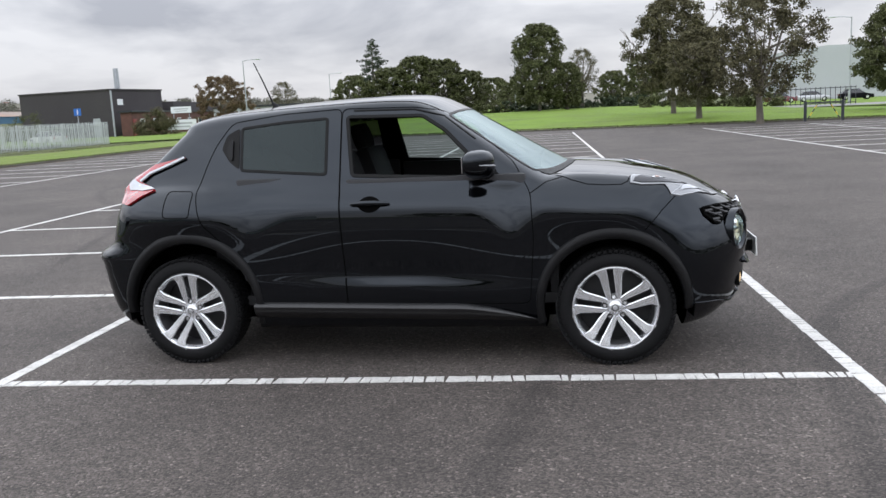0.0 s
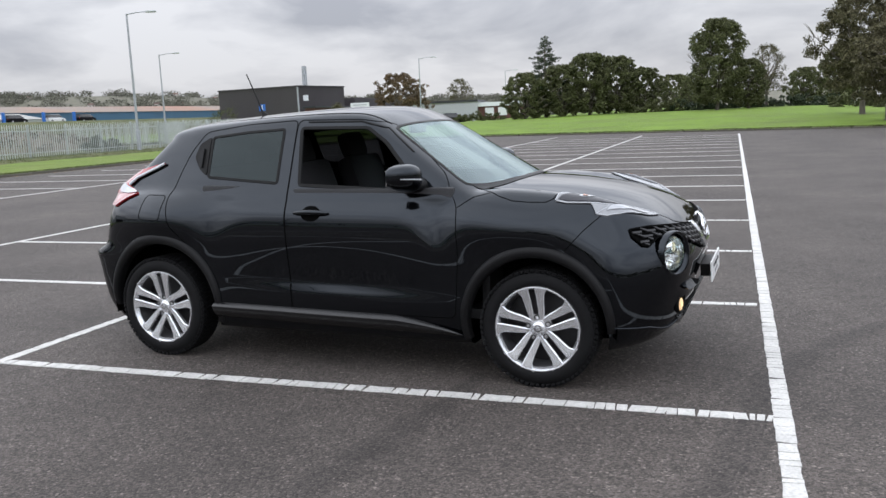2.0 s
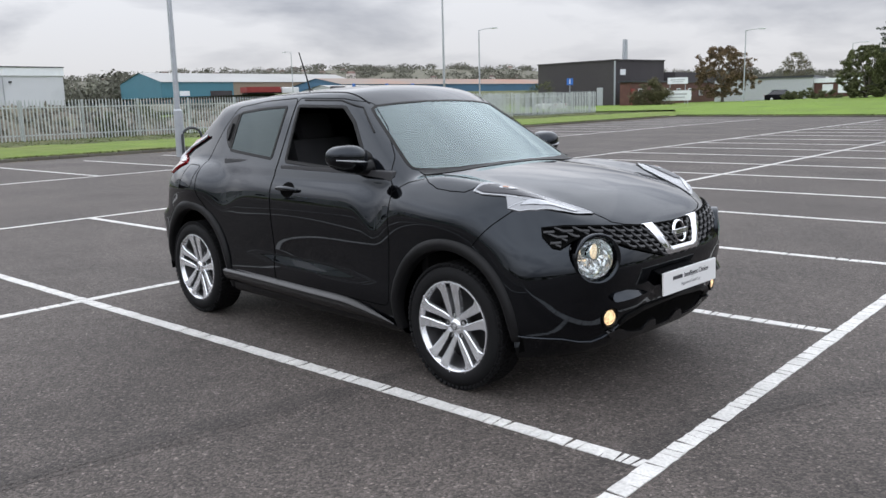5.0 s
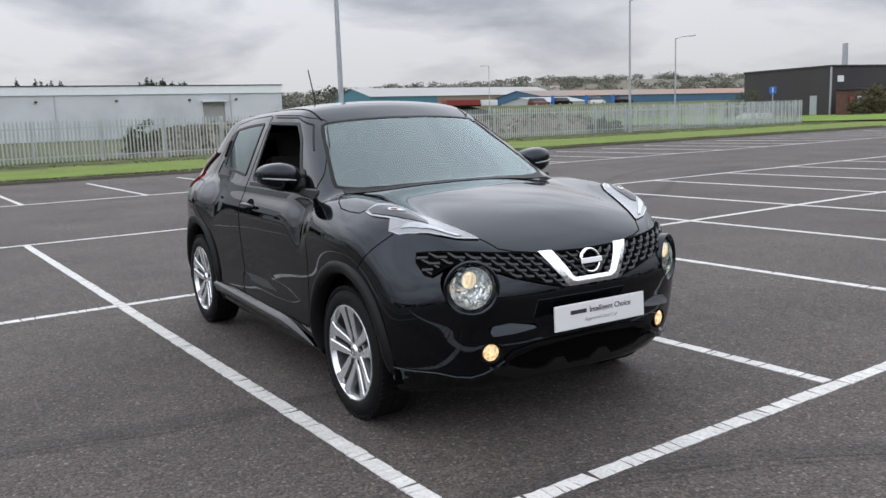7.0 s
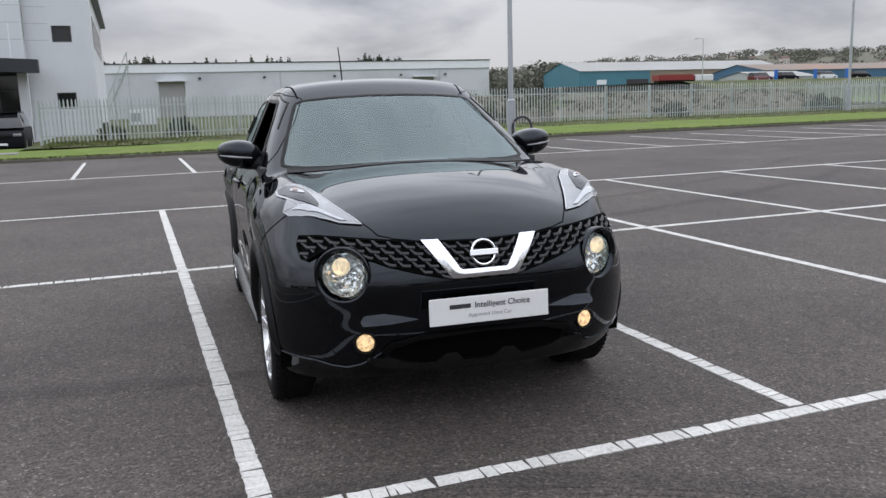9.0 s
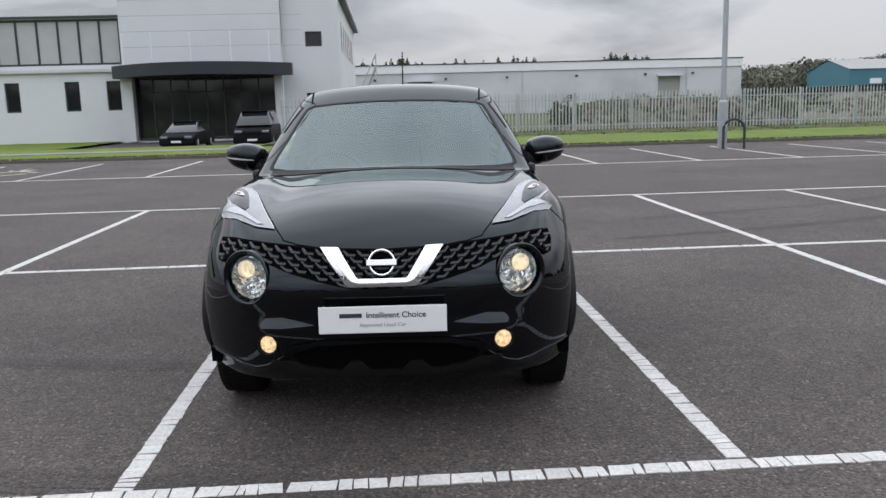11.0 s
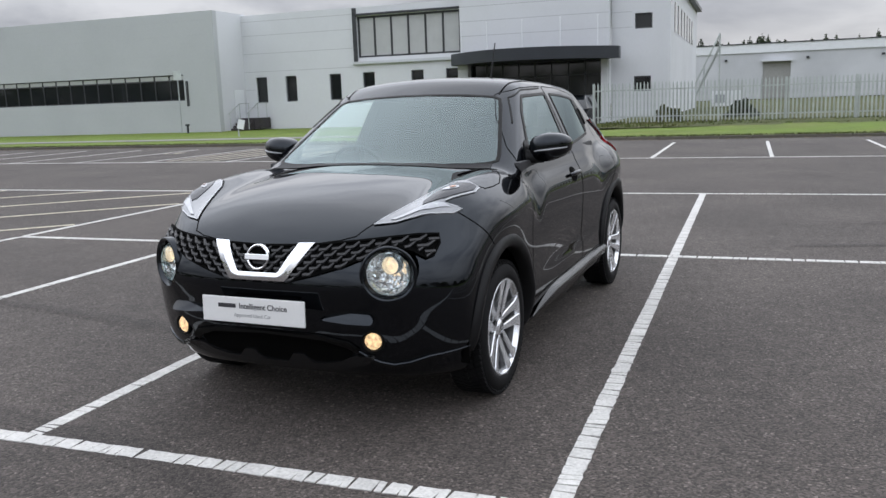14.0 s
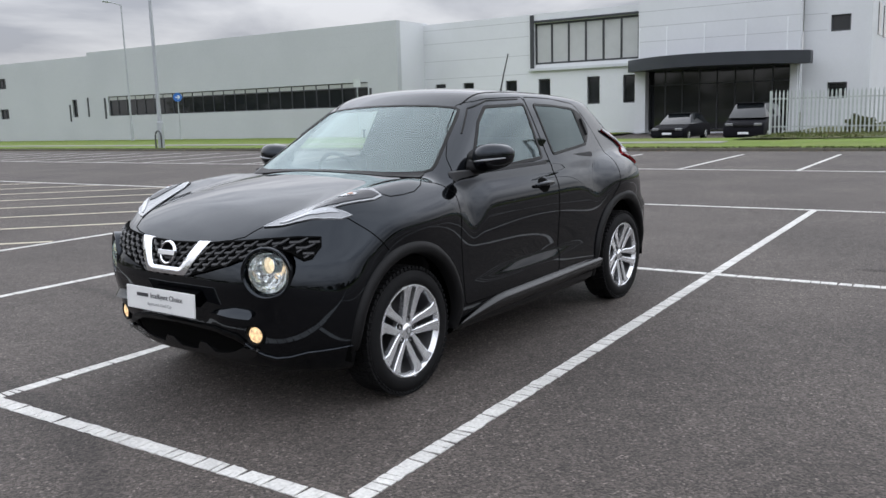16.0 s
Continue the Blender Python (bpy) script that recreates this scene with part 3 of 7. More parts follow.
verge("grass_verge", -24.14, -34.6, -95, 62, M["verge"], "mown green grass verge behind the kerb", 14, 200, lambda s: 0.09 + 0.03 * math.sin(3.1 * s), 0.015, 0.09)
verge("long_grass", -31.3, -37.5, -4.2, 61, M["rough_grass"], "longer unmown grass along the fence", 6, 160, lambda s: 0.10 + 0.06 * math.sin(3.1 * s), 0.03, 0.10)
verge("entrance_grass", -34.5, -54.5, -120, -16.4, M["verge"], "mown grass in front of the offices", 20, 80, lambda s: 0.0 - 0.28 * min(1.0, s / 0.28), 0.01)
bm = bmesh.new()
grid = [[bm.verts.new((u, v, z)) for v in (-16.4, -4.2)] for u, z in ((-34.5, -0.07), (-35.8, -0.10), (-40.0, LOW + 0.01), (-54.4, LOW + 0.01))]
for ra, rb in zip(grid, grid[1:]):
    bm.faces.new((ra[0], rb[0], rb[1], ra[1])[::-1])
forecourt = part("forecourt", bm, M["asphalt"])
forecourt.matrix_basis = SITE
tagged(forecourt, label="asphalt forecourt before the entrance", category="pavement", kind="structure")
sheet("footpath", [(-30.2, -95, 0.050), (-28.9, -95, 0.050), (-28.9, -4, 0.050), (-30.2, -4, 0.050)], M["path"], "narrow pale footpath across the verge", "footpath", thick=0.1)

# lawn beyond the far kerb, rising to a low mound
bm = bmesh.new()
us = [-120 + 6 * i for i in range(41)]
rows = []
for uu in us:
    base = np.interp(uu, [-24, -14, -2, 9, 20, 60], [49.75, 47.95, 44.75, 41.35, 38.75, 36.15]) if uu > -26 else 62.0
    rows.append([bm.verts.new((uu, base + (150 - base) * (j / 30) ** 1.5, mound(uu, base + (150 - base) * (j / 30) ** 1.5) - (0.03 if j == 0 else 0))) for j in range(31)])
for a, b in zip(rows, rows[1:]):
    for j in range(30):
        bm.faces.new((a[j], b[j], b[j + 1], a[j + 1]))
lawn = part("lawn", bm, M["grass"], smooth=True)
lawn.matrix_basis = SITE
tagged(lawn, label="bright mown lawn rising to a low mound", category="grass", kind="structure")


def blades(name, count, place, high, mat, label, seed):
    """Loose tufts of grass: three leaning blades each."""
    rng = np.random.default_rng(seed)
    base = np.array([place(rng) for _ in range(count)])
    verts = np.zeros((count, 3, 3, 3))
    for k in range(3):
        a = rng.uniform(0, 6.283, count)
        h = high * rng.uniform(0.45, 1.3, count)
        lean = h * rng.uniform(0.2, 0.9, count)
        w = 0.02 + 0.10 * h
        dx, dy = np.cos(a), np.sin(a)
        for j, (s, up) in enumerate(((-1, 0), (1, 0), (0, 1))):
            verts[:, k, j, 0] = base[:, 0] - dy * w * s + dx * lean * up
            verts[:, k, j, 1] = base[:, 1] + dx * w * s + dy * lean * up
            verts[:, k, j, 2] = base[:, 2] - 0.02 + h * up
    v = verts.reshape(-1, 3)
    ob = mesh_from(name, v, [(3 * i, 3 * i + 1, 3 * i + 2) for i in range(len(v) // 3)], mat)
    ob.matrix_basis = SITE
    return tagged(ob, label=label, category="grass", kind="stuff")


blades("kerb_grass", 9000, lambda g: (-24.12 - abs(g.normal(0, 0.12)), g.uniform(-50, 49), 0.085), 0.07, M["grass_blade"], "ragged grass hanging over the kerb", 1)
blades("fence_grass", 16000, lambda g: (-37.4 + 5.6 * g.random() ** 1.4, g.uniform(-3.5, 61), 0.07), 0.12, M["grass_blade"], "long unmown grass at the foot of the fence", 2)
blades("lawn_edge_grass", 5000, lambda g: (lambda u: (u, float(np.interp(u, [-24, -14, -2, 9, 20, 40], [49.8, 48.0, 44.8, 41.4, 38.8, 37.4])) + abs(g.normal(0, 0.12)), 0.10))(g.uniform(-24, 40)), 0.08, M["grass_blade"], "ragged grass along the lawn edge", 3)
_g = np.random.default_rng(8)
_n = 2600
_c = np.stack([-23.98 + np.abs(_g.normal(0, 0.22, _n)), _g.uniform(-45, 49, _n), np.full(_n, 0.006)], 1)
_a = _g.uniform(0, 6.283, _n)
_s = _g.uniform(0.02, 0.055, _n)
_q = []
for _k in range(4):
    _b = _a + 1.5708 * _k
    _q.append(_c + np.stack([np.cos(_b) * _s * (1 if _k % 2 else 0.55), np.sin(_b) * _s * (1 if _k % 2 else 0.55), _g.uniform(0, 0.015, _n)], 1))
_v = np.stack(_q, 1).reshape(-1, 3)
_ob = mesh_from("leaf_litter", _v, [(4 * i, 4 * i + 1, 4 * i + 2, 4 * i + 3) for i in range(_n)], M["litter"])
_ob.matrix_basis = SITE
tagged(_ob, label="brown dead leaves gathered along the kerb", category="leaf litter", kind="stuff")


# ---- the car ----
def curve(xs, ys):
    """A smooth curve through points, for arrays."""
    xs, ys = np.array(xs, float), np.array(ys, float)
    m = np.gradient(ys, xs)

    def at(x):
        x = np.clip(x, xs[0], xs[-1])
        i = np.clip(np.searchsorted(xs, x) - 1, 0, len(xs) - 2)
        h = xs[i + 1] - xs[i]
        t = (x - xs[i]) / h
        return ((1 + 2 * t) * (1 - t) ** 2 * ys[i] + t * (1 - t) ** 2 * h * m[i] + t * t * (3 - 2 * t) * ys[i + 1] + t * t * (t - 1) * h * m[i + 1])
    return at


def smax(a, b, k):
    return 0.5 * (a + b + np.sqrt((a - b) ** 2 + k * k))


def smin(a, b, k):
    return 0.5 * (a + b - np.sqrt((a - b) ** 2 + k * k))


def hump(a, c, w):
    return np.exp(-((a - c) / w) ** 2)


def ramp(a, lo, hi):
    t = np.clip((a - lo) / (hi - lo), 0, 1)
    return t * t * (3 - 2 * t)


ROOF = curve([-1.75, -1.50, -1.36, -1.20, -0.83, -0.38, 0.0, 0.26, 0.40, 0.7], [1.39, 1.460, 1.488, 1.512, 1.540, 1.562, 1.570, 1.562, 1.548, 1.50])
DECK = curve([-2.1, -1.8, -1.5, -1.0, 0.0, 0.7, 1.0, 1.2, 1.4, 1.6, 1.8, 1.95, 2.1], [0.93, 1.05, 1.12, 1.13, 1.10, 1.085, 1.082, 1.072, 1.050, 1.014, 0.955, 0.885, 0.78])
NOSE = curve([0.18, 0.24, 0.30, 0.36, 0.45, 0.52, 0.60, 0.66, 0.72, 0.80, 0.88, 1.0], [1.86, 1.93, 1.975, 1.998, 2.020, 2.032, 2.050, 2.058, 2.048, 2.022, 1.985, 1.90])
TAIL = curve([0.18, 0.30, 0.45, 0.60, 0.675, 0.72, 0.80, 0.90, 1.05, 1.2], [1.87, 1.965, 2.015, 2.043, 2.048, 1.972, 1.940, 1.91, 1.84, 1.74])

LIP_Z = curve([0.0, 0.156, 0.30, 0.40, 0.478, 0.57, 0.70, 0.82, 0.95], [0.430, 0.430, 0.426, 0.405, 0.345, 0.310, 0.338, 0.357, 0.365])


def body_field(x, y, z):
    """Negative inside the car's body, positive outside."""
    ay = np.abs(y)
    edge = 0.925 - 0.130 * hump(x, -0.84, 0.19) - 0.160 * hump(x, 0.70, 0.13) - 0.055 * hump(x, 1.22, 0.30) - 0.050 * hump(x, -1.32, 0.28)
    side = (0.867 - 0.095 * (z - edge + np.sqrt((z - edge) ** 2 + 0.02 ** 2)) - 1.0 * np.maximum(0, z - 0.885) ** 2 - 0.9 * np.maximum(0, 0.42 - z) ** 2
            - 0.020 * hump(x, 0.0, 0.62) * ramp(0.84 - z, 0.0, 0.36)
            + 0.020 * hump(x, 0.05, 0.50) * ramp(0.507 - 0.03 * x - z, -0.012, 0.022)
            + 0.046 * hump(x, -1.24, 0.33) * hump(z, 0.93, 0.16)
            + 0.034 * hump(x, 1.22, 0.34) * hump(z, 0.90, 0.15)
            - 0.10 * np.maximum(0, -x - 1.1) ** 2)
    bonnet = ramp(x, 0.75, 1.1) * (1 - ramp(x, 1.72, 1.98))
    deck = DECK(x) - 0.05 * y * y + bonnet * (0.012 - 0.06 * y * y) + bonnet * (0.053 * hump(ay, 0.71, 0.11) - 0.006 * hump(ay, 0.55, 0.10) + 0.006 * (1 - ramp(ay, 0.18, 0.55)))
    nose = x - (NOSE(z) - (0.62 + 0.27 * ramp(z, 0.50, 0.90) + 0.14 * ramp(z, 0.74, 0.95)) * ay ** 4) - 0.014 * hump(ay, 0.585, 0.12) * hump(z, 0.72, 0.11) - 0.010 * hump(z, 0.475, 0.05) * ramp(ay, 0.22, 0.34) * (1 - ramp(ay, 0.49, 0.60)) + 0.022 * ramp(LIP_Z(ay) - z, 0.0, 0.03)
    lamp = 0.045 * hump(ay, 0.64, 0.13) * hump(z, 1.085, 0.08)
    tail = -x - (TAIL(z) - 0.42 * ay ** 3 + lamp)
    low = smax(ay - side, z - deck, 0.085)
    low = smax(low, nose * 0.9, 0.05)
    low = smax(low, tail * 0.9, 0.06)
    low = smax(low, 0.205 + 0.10 * np.maximum(0, np.abs(x) - 1.75) + 0.38 * np.maximum(0, -x - 1.66) - z, 0.03)
    glass = 0.792 - 0.455 * np.maximum(z - 1.06, -0.012) - 0.055 * np.maximum(0, -x - 0.35) ** 2
    screen = (x - (0.318 + (1.50 - z) * 1.69 - 0.36 * y * y)) * 0.51
    hatch = (-x - (1.609 - np.maximum(z - 1.228, -0.16) * 1.15 + 0.045 * ramp(z, 1.395, 1.435) - 0.25 * y * y + lamp)) * 0.68
    top = z - (ROOF(x) - 0.10 * y * y)
    up = smax(ay - glass, top, 0.055)
    up = smax(up, screen, 0.045)
    up = smax(up, hatch, 0.05)
    up = smax(up, 0.7 - z, 0.02)
    return smin(low, up, 0.02)


def march(origin, way, far=1.8, steps=90):
    """Distance along rays, from the inside, to the body's skin."""
    lo = np.zeros(len(origin))
    ts = np.linspace(0, far, steps)
    hit = np.full(len(origin), far)
    done = np.zeros(len(origin), bool)
    for a in ts[1:]:
        p = origin + way * a
        out = (body_field(p[:, 0], p[:, 1], p[:, 2]) > 0) & ~done
        hit[out] = a
        done |= out
    lo = hit - ts[1]
    for _ in range(16):
        mid = (lo + hit) / 2
        p = origin + way * mid[:, None]
        out = body_field(p[:, 0], p[:, 1], p[:, 2]) > 0
        hit = np.where(out, mid, hit)
        lo = np.where(out, lo, mid)
    return hit


def skin(a, b, axis, sign=1):
    """The skin's places and normals, met from the side (x, z), the front or back (y, z) or above (x, y)."""
    a, b = np.asarray(a, float), np.asarray(b, float)
    z0 = np.zeros_like(a)
    if axis == "y":
        o, w = np.stack([a, z0 + sign * 1.1, b], 1), np.array([0.0, -sign, 0.0])
    elif axis == "x":
        o, w = np.stack([z0 + sign * 2.25, a, b], 1), np.array([-float(sign), 0.0, 0.0])
    else:
        o, w = np.stack([a, b, z0 + 1.7], 1), np.array([0.0, 0.0, -1.0])

    def field(t):
        p = o + w * t[:, None]
        return body_field(p[:, 0], p[:, 1], p[:, 2])
    hi = np.full(len(a), np.nan)
    for t in np.arange(0.0, 1.6, 0.012):
        inside = np.isnan(hi) & (field(z0 + t) < 0)
        hi[inside] = t
    hi = np.where(np.isnan(hi), 1.6, hi)
    lo = hi - 0.012
    for _ in range(12):
        mid = (lo + hi) / 2
        inside = field(mid) < 0
        hi, lo = np.where(inside, mid, hi), np.where(inside, lo, mid)
    p = o + w * hi[:, None]
    e = 0.004
    g = np.stack([body_field(p[:, 0] + d[0] * e, p[:, 1] + d[1] * e, p[:, 2] + d[2] * e) - body_field(p[:, 0] - d[0] * e, p[:, 1] - d[1] * e, p[:, 2] - d[2] * e)
                  for d in np.eye(3)], 1)
    return p, g / np.maximum(np.linalg.norm(g, axis=1), 1e-9)[:, None]


def body_shell():
    """The whole skin as a fine grid: rays from a spine, with a dome at each end."""
    SX, SZ = 1.12, 0.70
    n_th = 220
    th = np.linspace(0, 2 * math.pi, n_th, endpoint=False) + math.pi / n_th
    stations = []
    for a in np.linspace(0, math.pi / 2, 56)[:-1]:
        stations.append((SX, math.cos(a), math.sin(a)))
    for s in np.linspace(SX, -SX, 132):
        stations.append((s, 0.0, 1.0))
    for a in np.linspace(math.pi / 2, math.pi, 50)[1:]:
        stations.append((-SX, math.cos(a), math.sin(a)))
    st = stations[1:-1]
    o, w = [], []
    for s, cx, sr in st:
        for t in th:
            o.append((s, 0, SZ))
            w.append((cx, sr * math.cos(t), sr * math.sin(t)))
    o, w = np.array(o), np.array(w)
    r = march(o, w)
    verts = [tuple(v) for v in (o + w * r[:, None])]
    ends = np.array([[SX, 0, SZ], [-SX, 0, SZ]]), np.array([[1.0, 0, 0], [-1.0, 0, 0]])
    re = march(*ends)
    verts += [tuple(v) for v in (ends[0] + ends[1] * re[:, None])]
    faces = []
    m = len(st)
    for i in range(m - 1):
        for j in range(n_th):
            k = (j + 1) % n_th
            faces.append((i * n_th + j, (i + 1) * n_th + j, (i + 1) * n_th + k, i * n_th + k))
    for j in range(n_th):
        k = (j + 1) % n_th
        faces.append((len(verts) - 2, j, k))
        faces.append((len(verts) - 1, (m - 1) * n_th + k, (m - 1) * n_th + j))
    return verts, faces



def rounded(pts, n=5):
    """A closed outline through points, rounded between them."""
    out = []
    m = len(pts)
    for i in range(m):
        p0, p1, p2, p3 = (np.array(pts[(i + d) % m], float) for d in (-1, 0, 1, 2))
        for k in range(n):
            t = k / n
            out.append(tuple(0.5 * (2 * p1 + (p2 - p0) * t + (2 * p0 - 5 * p1 + 4 * p2 - p3) * t * t + (3 * p1 - p0 - 3 * p2 + p3) * t ** 3)))
    return out


def corners(pts, r=0.03, n=4):
    """A closed outline with straight sides and rounded corners."""
    out = []
    m = len(pts)
    for i in range(m):
        a, b, c = (Vector(pts[(i + d) % m]) for d in (-1, 0, 1))
        q = min(r, (a - b).length * 0.45, (c - b).length * 0.45)
        p, s = b + (a - b).normalized() * q, b + (c - b).normalized() * q
        for k in range(n + 1):
            t = k / n
            out.append(tuple(p * (1 - t) ** 2 + b * 2 * t * (1 - t) + s * t * t))
    return out


def inside(p, poly):
    x, y = p
    c = False
    j = len(poly) - 1
    for i in range(len(poly)):
        xi, yi = poly[i]
        xj, yj = poly[j]
        if (yi > y) != (yj > y) and x < (xj - xi) * (y - yi) / (yj - yi) + xi:
            c = not c
        j = i
    return c


AX = {"y": (0, 2), "x": (1, 2), "z": (0, 1)}


def patch(name, poly, axis, sign, mat, parent, lift=0.004, depth=0.012, label="", step=0.03, dome=0.0):
    """A plate that follows the skin over a 2D outline, lifted off it, with its rim turned in."""
    bm = bmesh.new()
    f = bm.faces.new([bm.verts.new((q[0], q[1], 0)) for q in poly])
    bmesh.ops.triangulate(bm, faces=[f])
    for _ in range(5):
        es = [e for e in bm.edges if e.calc_length() > step]
        if not es:
            break
        bmesh.ops.subdivide_edges(bm, edges=es, cuts=1)
        bmesh.ops.triangulate(bm, faces=bm.faces[:])
        inner = [v for v in bm.verts if not v.is_boundary]
    bm.verts.ensure_lookup_table()
    co = np.array([v.co[:2] for v in bm.verts])
    P, N = skin(co[:, 0], co[:, 1], axis, sign)
    edge = np.array([v.is_boundary for v in bm.verts])
    rim = co[edge]
    for i, v in enumerate(bm.verts):
        h = lift
        if dome and not edge[i]:
            d = np.sqrt(((rim - co[i]) ** 2).sum(1)).min()
            h += dome * min(1.0, d / 0.03)
        v.co = Vector(P[i]) + Vector(N[i]) * h
    bmesh.ops.recalc_face_normals(bm, faces=bm.faces)
    n0 = Vector(N.mean(0))
    bm.faces.ensure_lookup_table()
    if sum((fc.normal.dot(n0) for fc in bm.faces)) < 0:
        bmesh.ops.reverse_faces(bm, faces=bm.faces[:])
    if depth:
        back = {v: Vector(N[i]) for i, v in enumerate(bm.verts)}
        r = bmesh.ops.extrude_edge_only(bm, edges=[e for e in bm.edges if e.is_boundary])
        for v in [g for g in r["geom"] if isinstance(g, bmesh.types.BMVert)]:
            v.co -= n0.normalized() * depth
    me = bpy.data.meshes.new(name)
    for fc in bm.faces:
        fc.smooth = True
    for e in bm.edges:
        if len(e.link_faces) == 2 and e.calc_face_angle(0) > radians(50):
            e.smooth = False
    bm.to_mesh(me)
    bm.free()
    me.materials.append(mat)
    ob = new(name, me)
    ob.parent = parent
    if label:
        tagged(ob, label=label)
    return ob


def seam(line, axis, sign, parent, name="seam", w=0.005, lift=0.0012, mat="gap", closed=False, depth=0.0):
    """A thin dark joint, or a wider trim strip, along a line on the skin."""
    pts = [np.array(p, float) for p in line]
    if closed:
        pts.append(pts[0])
    fine = []
    for p, q in zip(pts, pts[1:]):
        n = max(1, int(np.linalg.norm(q - p) / 0.02))
        fine += [p + (q - p) * k / n for k in range(n)]
    fine.append(pts[-1])
    fine = np.array(fine)
    P, N = skin(fine[:, 0], fine[:, 1], axis, sign)
    bm = bmesh.new()
    rows = []
    for i in range(len(P)):
        if closed:
            d = P[(i + 1) % (len(P) - 1)] - P[(i - 1) % (len(P) - 1)]
        else:
            d = P[min(i + 1, len(P) - 1)] - P[max(i - 1, 0)]
        c = np.cross(d, N[i])
        c /= max(np.linalg.norm(c), 1e-9)
        rows.append([bm.verts.new(P[i] + N[i] * (lift if abs(s) < 0.9 else lift - depth) + c * w / 2 * s) for s in ((-1, -0.7, 0.7, 1) if depth else (-1, 1))])
    for r0, r1 in zip(rows, rows[1:]):
        for j in range(len(r0) - 1):
            bm.faces.new((r0[j], r1[j], r1[j + 1], r0[j + 1]))
    return part(name, bm, M[mat], parent, smooth=True)


def cut(bm, poly, axis, test, closed=True):
    """Cuts the skin's faces along an outline."""
    ia, ib = AX[axis]
    m = len(poly)
    for i in range(m if closed else m - 1):
        (a0, b0), (a1, b1) = poly[i], poly[(i + 1) % m]
        lo_a, hi_a, lo_b, hi_b = min(a0, a1) - 0.003, max(a0, a1) + 0.003, min(b0, b1) - 0.003, max(b0, b1) + 0.003
        fs = []
        for f in bm.faces:
            c = f.calc_center_median_weighted()
            if abs(c[ia] - (a0 + a1) / 2) > (hi_a - lo_a) / 2 + 0.06 or abs(c[ib] - (b0 + b1) / 2) > (hi_b - lo_b) / 2 + 0.06 or not test(c, f.normal):
                continue
            va, vb = [v.co[ia] for v in f.verts], [v.co[ib] for v in f.verts]
            if max(va) >= lo_a and min(va) <= hi_a and max(vb) >= lo_b and min(vb) <= hi_b:
                fs.append(f)
        if not fs:
            continue
        geom = list({*fs, *(e for f in fs for e in f.edges), *(v for f in fs for v in f.verts)})
        co, no = [0.0] * 3, [0.0] * 3
        co[ia], co[ib] = a0, b0
        no[ia], no[ib] = -(b1 - b0), a1 - a0
        bmesh.ops.bisect_plane(bm, geom=geom, dist=1e-5, plane_co=co, plane_no=no)
    bm.normal_update()


WX, WZ = 1.265, 0.335
ARCH = {1: (0.384, 0.452), -1: (0.410, 0.480)}
ARCH_X = {1: WX - 0.008, -1: -WX + 0.032}


def circle(cx, cy, r, n=40, a0=0.0, a1=360.0):
    return [(cx + r * math.cos(radians(a0 + (a1 - a0) * k / n)), cy + r * math.sin(radians(a0 + (a1 - a0) * k / n))) for k in range(n + (0 if a1 - a0 >= 360 else 1))]


FRONT_WIN = corners([(-0.212, 1.108), (0.60, 1.068), (0.475, 1.195), (0.325, 1.345), (0.19, 1.432), (-0.262, 1.443)], 0.022)
REAR_WIN = corners([(-0.905, 1.160), (-0.372, 1.120), (-0.385, 1.440), (-0.66, 1.428), (-0.925, 1.404)], 0.018)
QUARTER = corners([(-0.920, 1.165), (-0.985, 1.208), (-1.045, 1.285), (-1.02, 1.365), (-0.940, 1.408)], 0.02)
FRONT_DOOR = corners([(-0.258, 0.365), (0.80, 0.365), (0.828, 0.74), (0.815, 0.98), (0.72, 1.15), (0.51, 1.315), (0.30, 1.455), (0.14, 1.482), (-0.296, 1.492)], 0.04)
REAR_DOOR = corners([(-0.262, 0.365), (-0.300, 1.492), (-0.66, 1.478), (-0.99, 1.440), (-1.085, 1.31), (-1.135, 1.19), (-1.172, 1.06), (-1.115, 0.86), (-1.02, 0.76), (-0.88, 0.60), (-0.80, 0.365)], 0.04)
SCREEN_HALF = [(1.012, 0.0), (0.998, 0.20), (0.955, 0.42), (0.905, 0.56), (0.855, 0.645), (0.825, 0.672), (0.78, 0.668), (0.58, 0.605), (0.40, 0.548), (0.345, 0.525), (0.335, 0.49), (0.350, 0.40), (0.375, 0.20), (0.385, 0.0)]
BONNET_HALF = [(2.003, 0.0), (1.988, 0.20), (1.952, 0.36), (1.925, 0.422), (1.856, 0.462), (1.76, 0.504), (1.66, 0.544), (1.56, 0.580), (1.47, 0.612), (1.395, 0.658), (1.358, 0.715), (1.345, 0.758), (1.31, 0.782), (1.22, 0.790),
               (1.125, 0.788), (1.04, 0.762), (0.965, 0.712), (0.925, 0.67), (0.945, 0.57), (0.99, 0.42), (1.035, 0.20), (1.048, 0.0)]


def both(half):
    return half + [(a, -b) for a, b in half[::-1] if b > 1e-6]


SCREEN, BONNET = both(SCREEN_HALF), both(BONNET_HALF)
REAR_GLASS = corners([(-0.50, 1.13), (0.50, 1.13), (0.46, 1.37), (-0.46, 1.37)], 0.05)
BUMPER_LINE = [(1.425, 0.18), (1.430, 0.765), (1.52, 0.865), (1.615, 0.950), (1.72, 0.925), (1.86, 0.868), (1.95, 0.830), (2.2, 0.79)]
BUMPER = BUMPER_LINE + [(2.2, 0.18)]

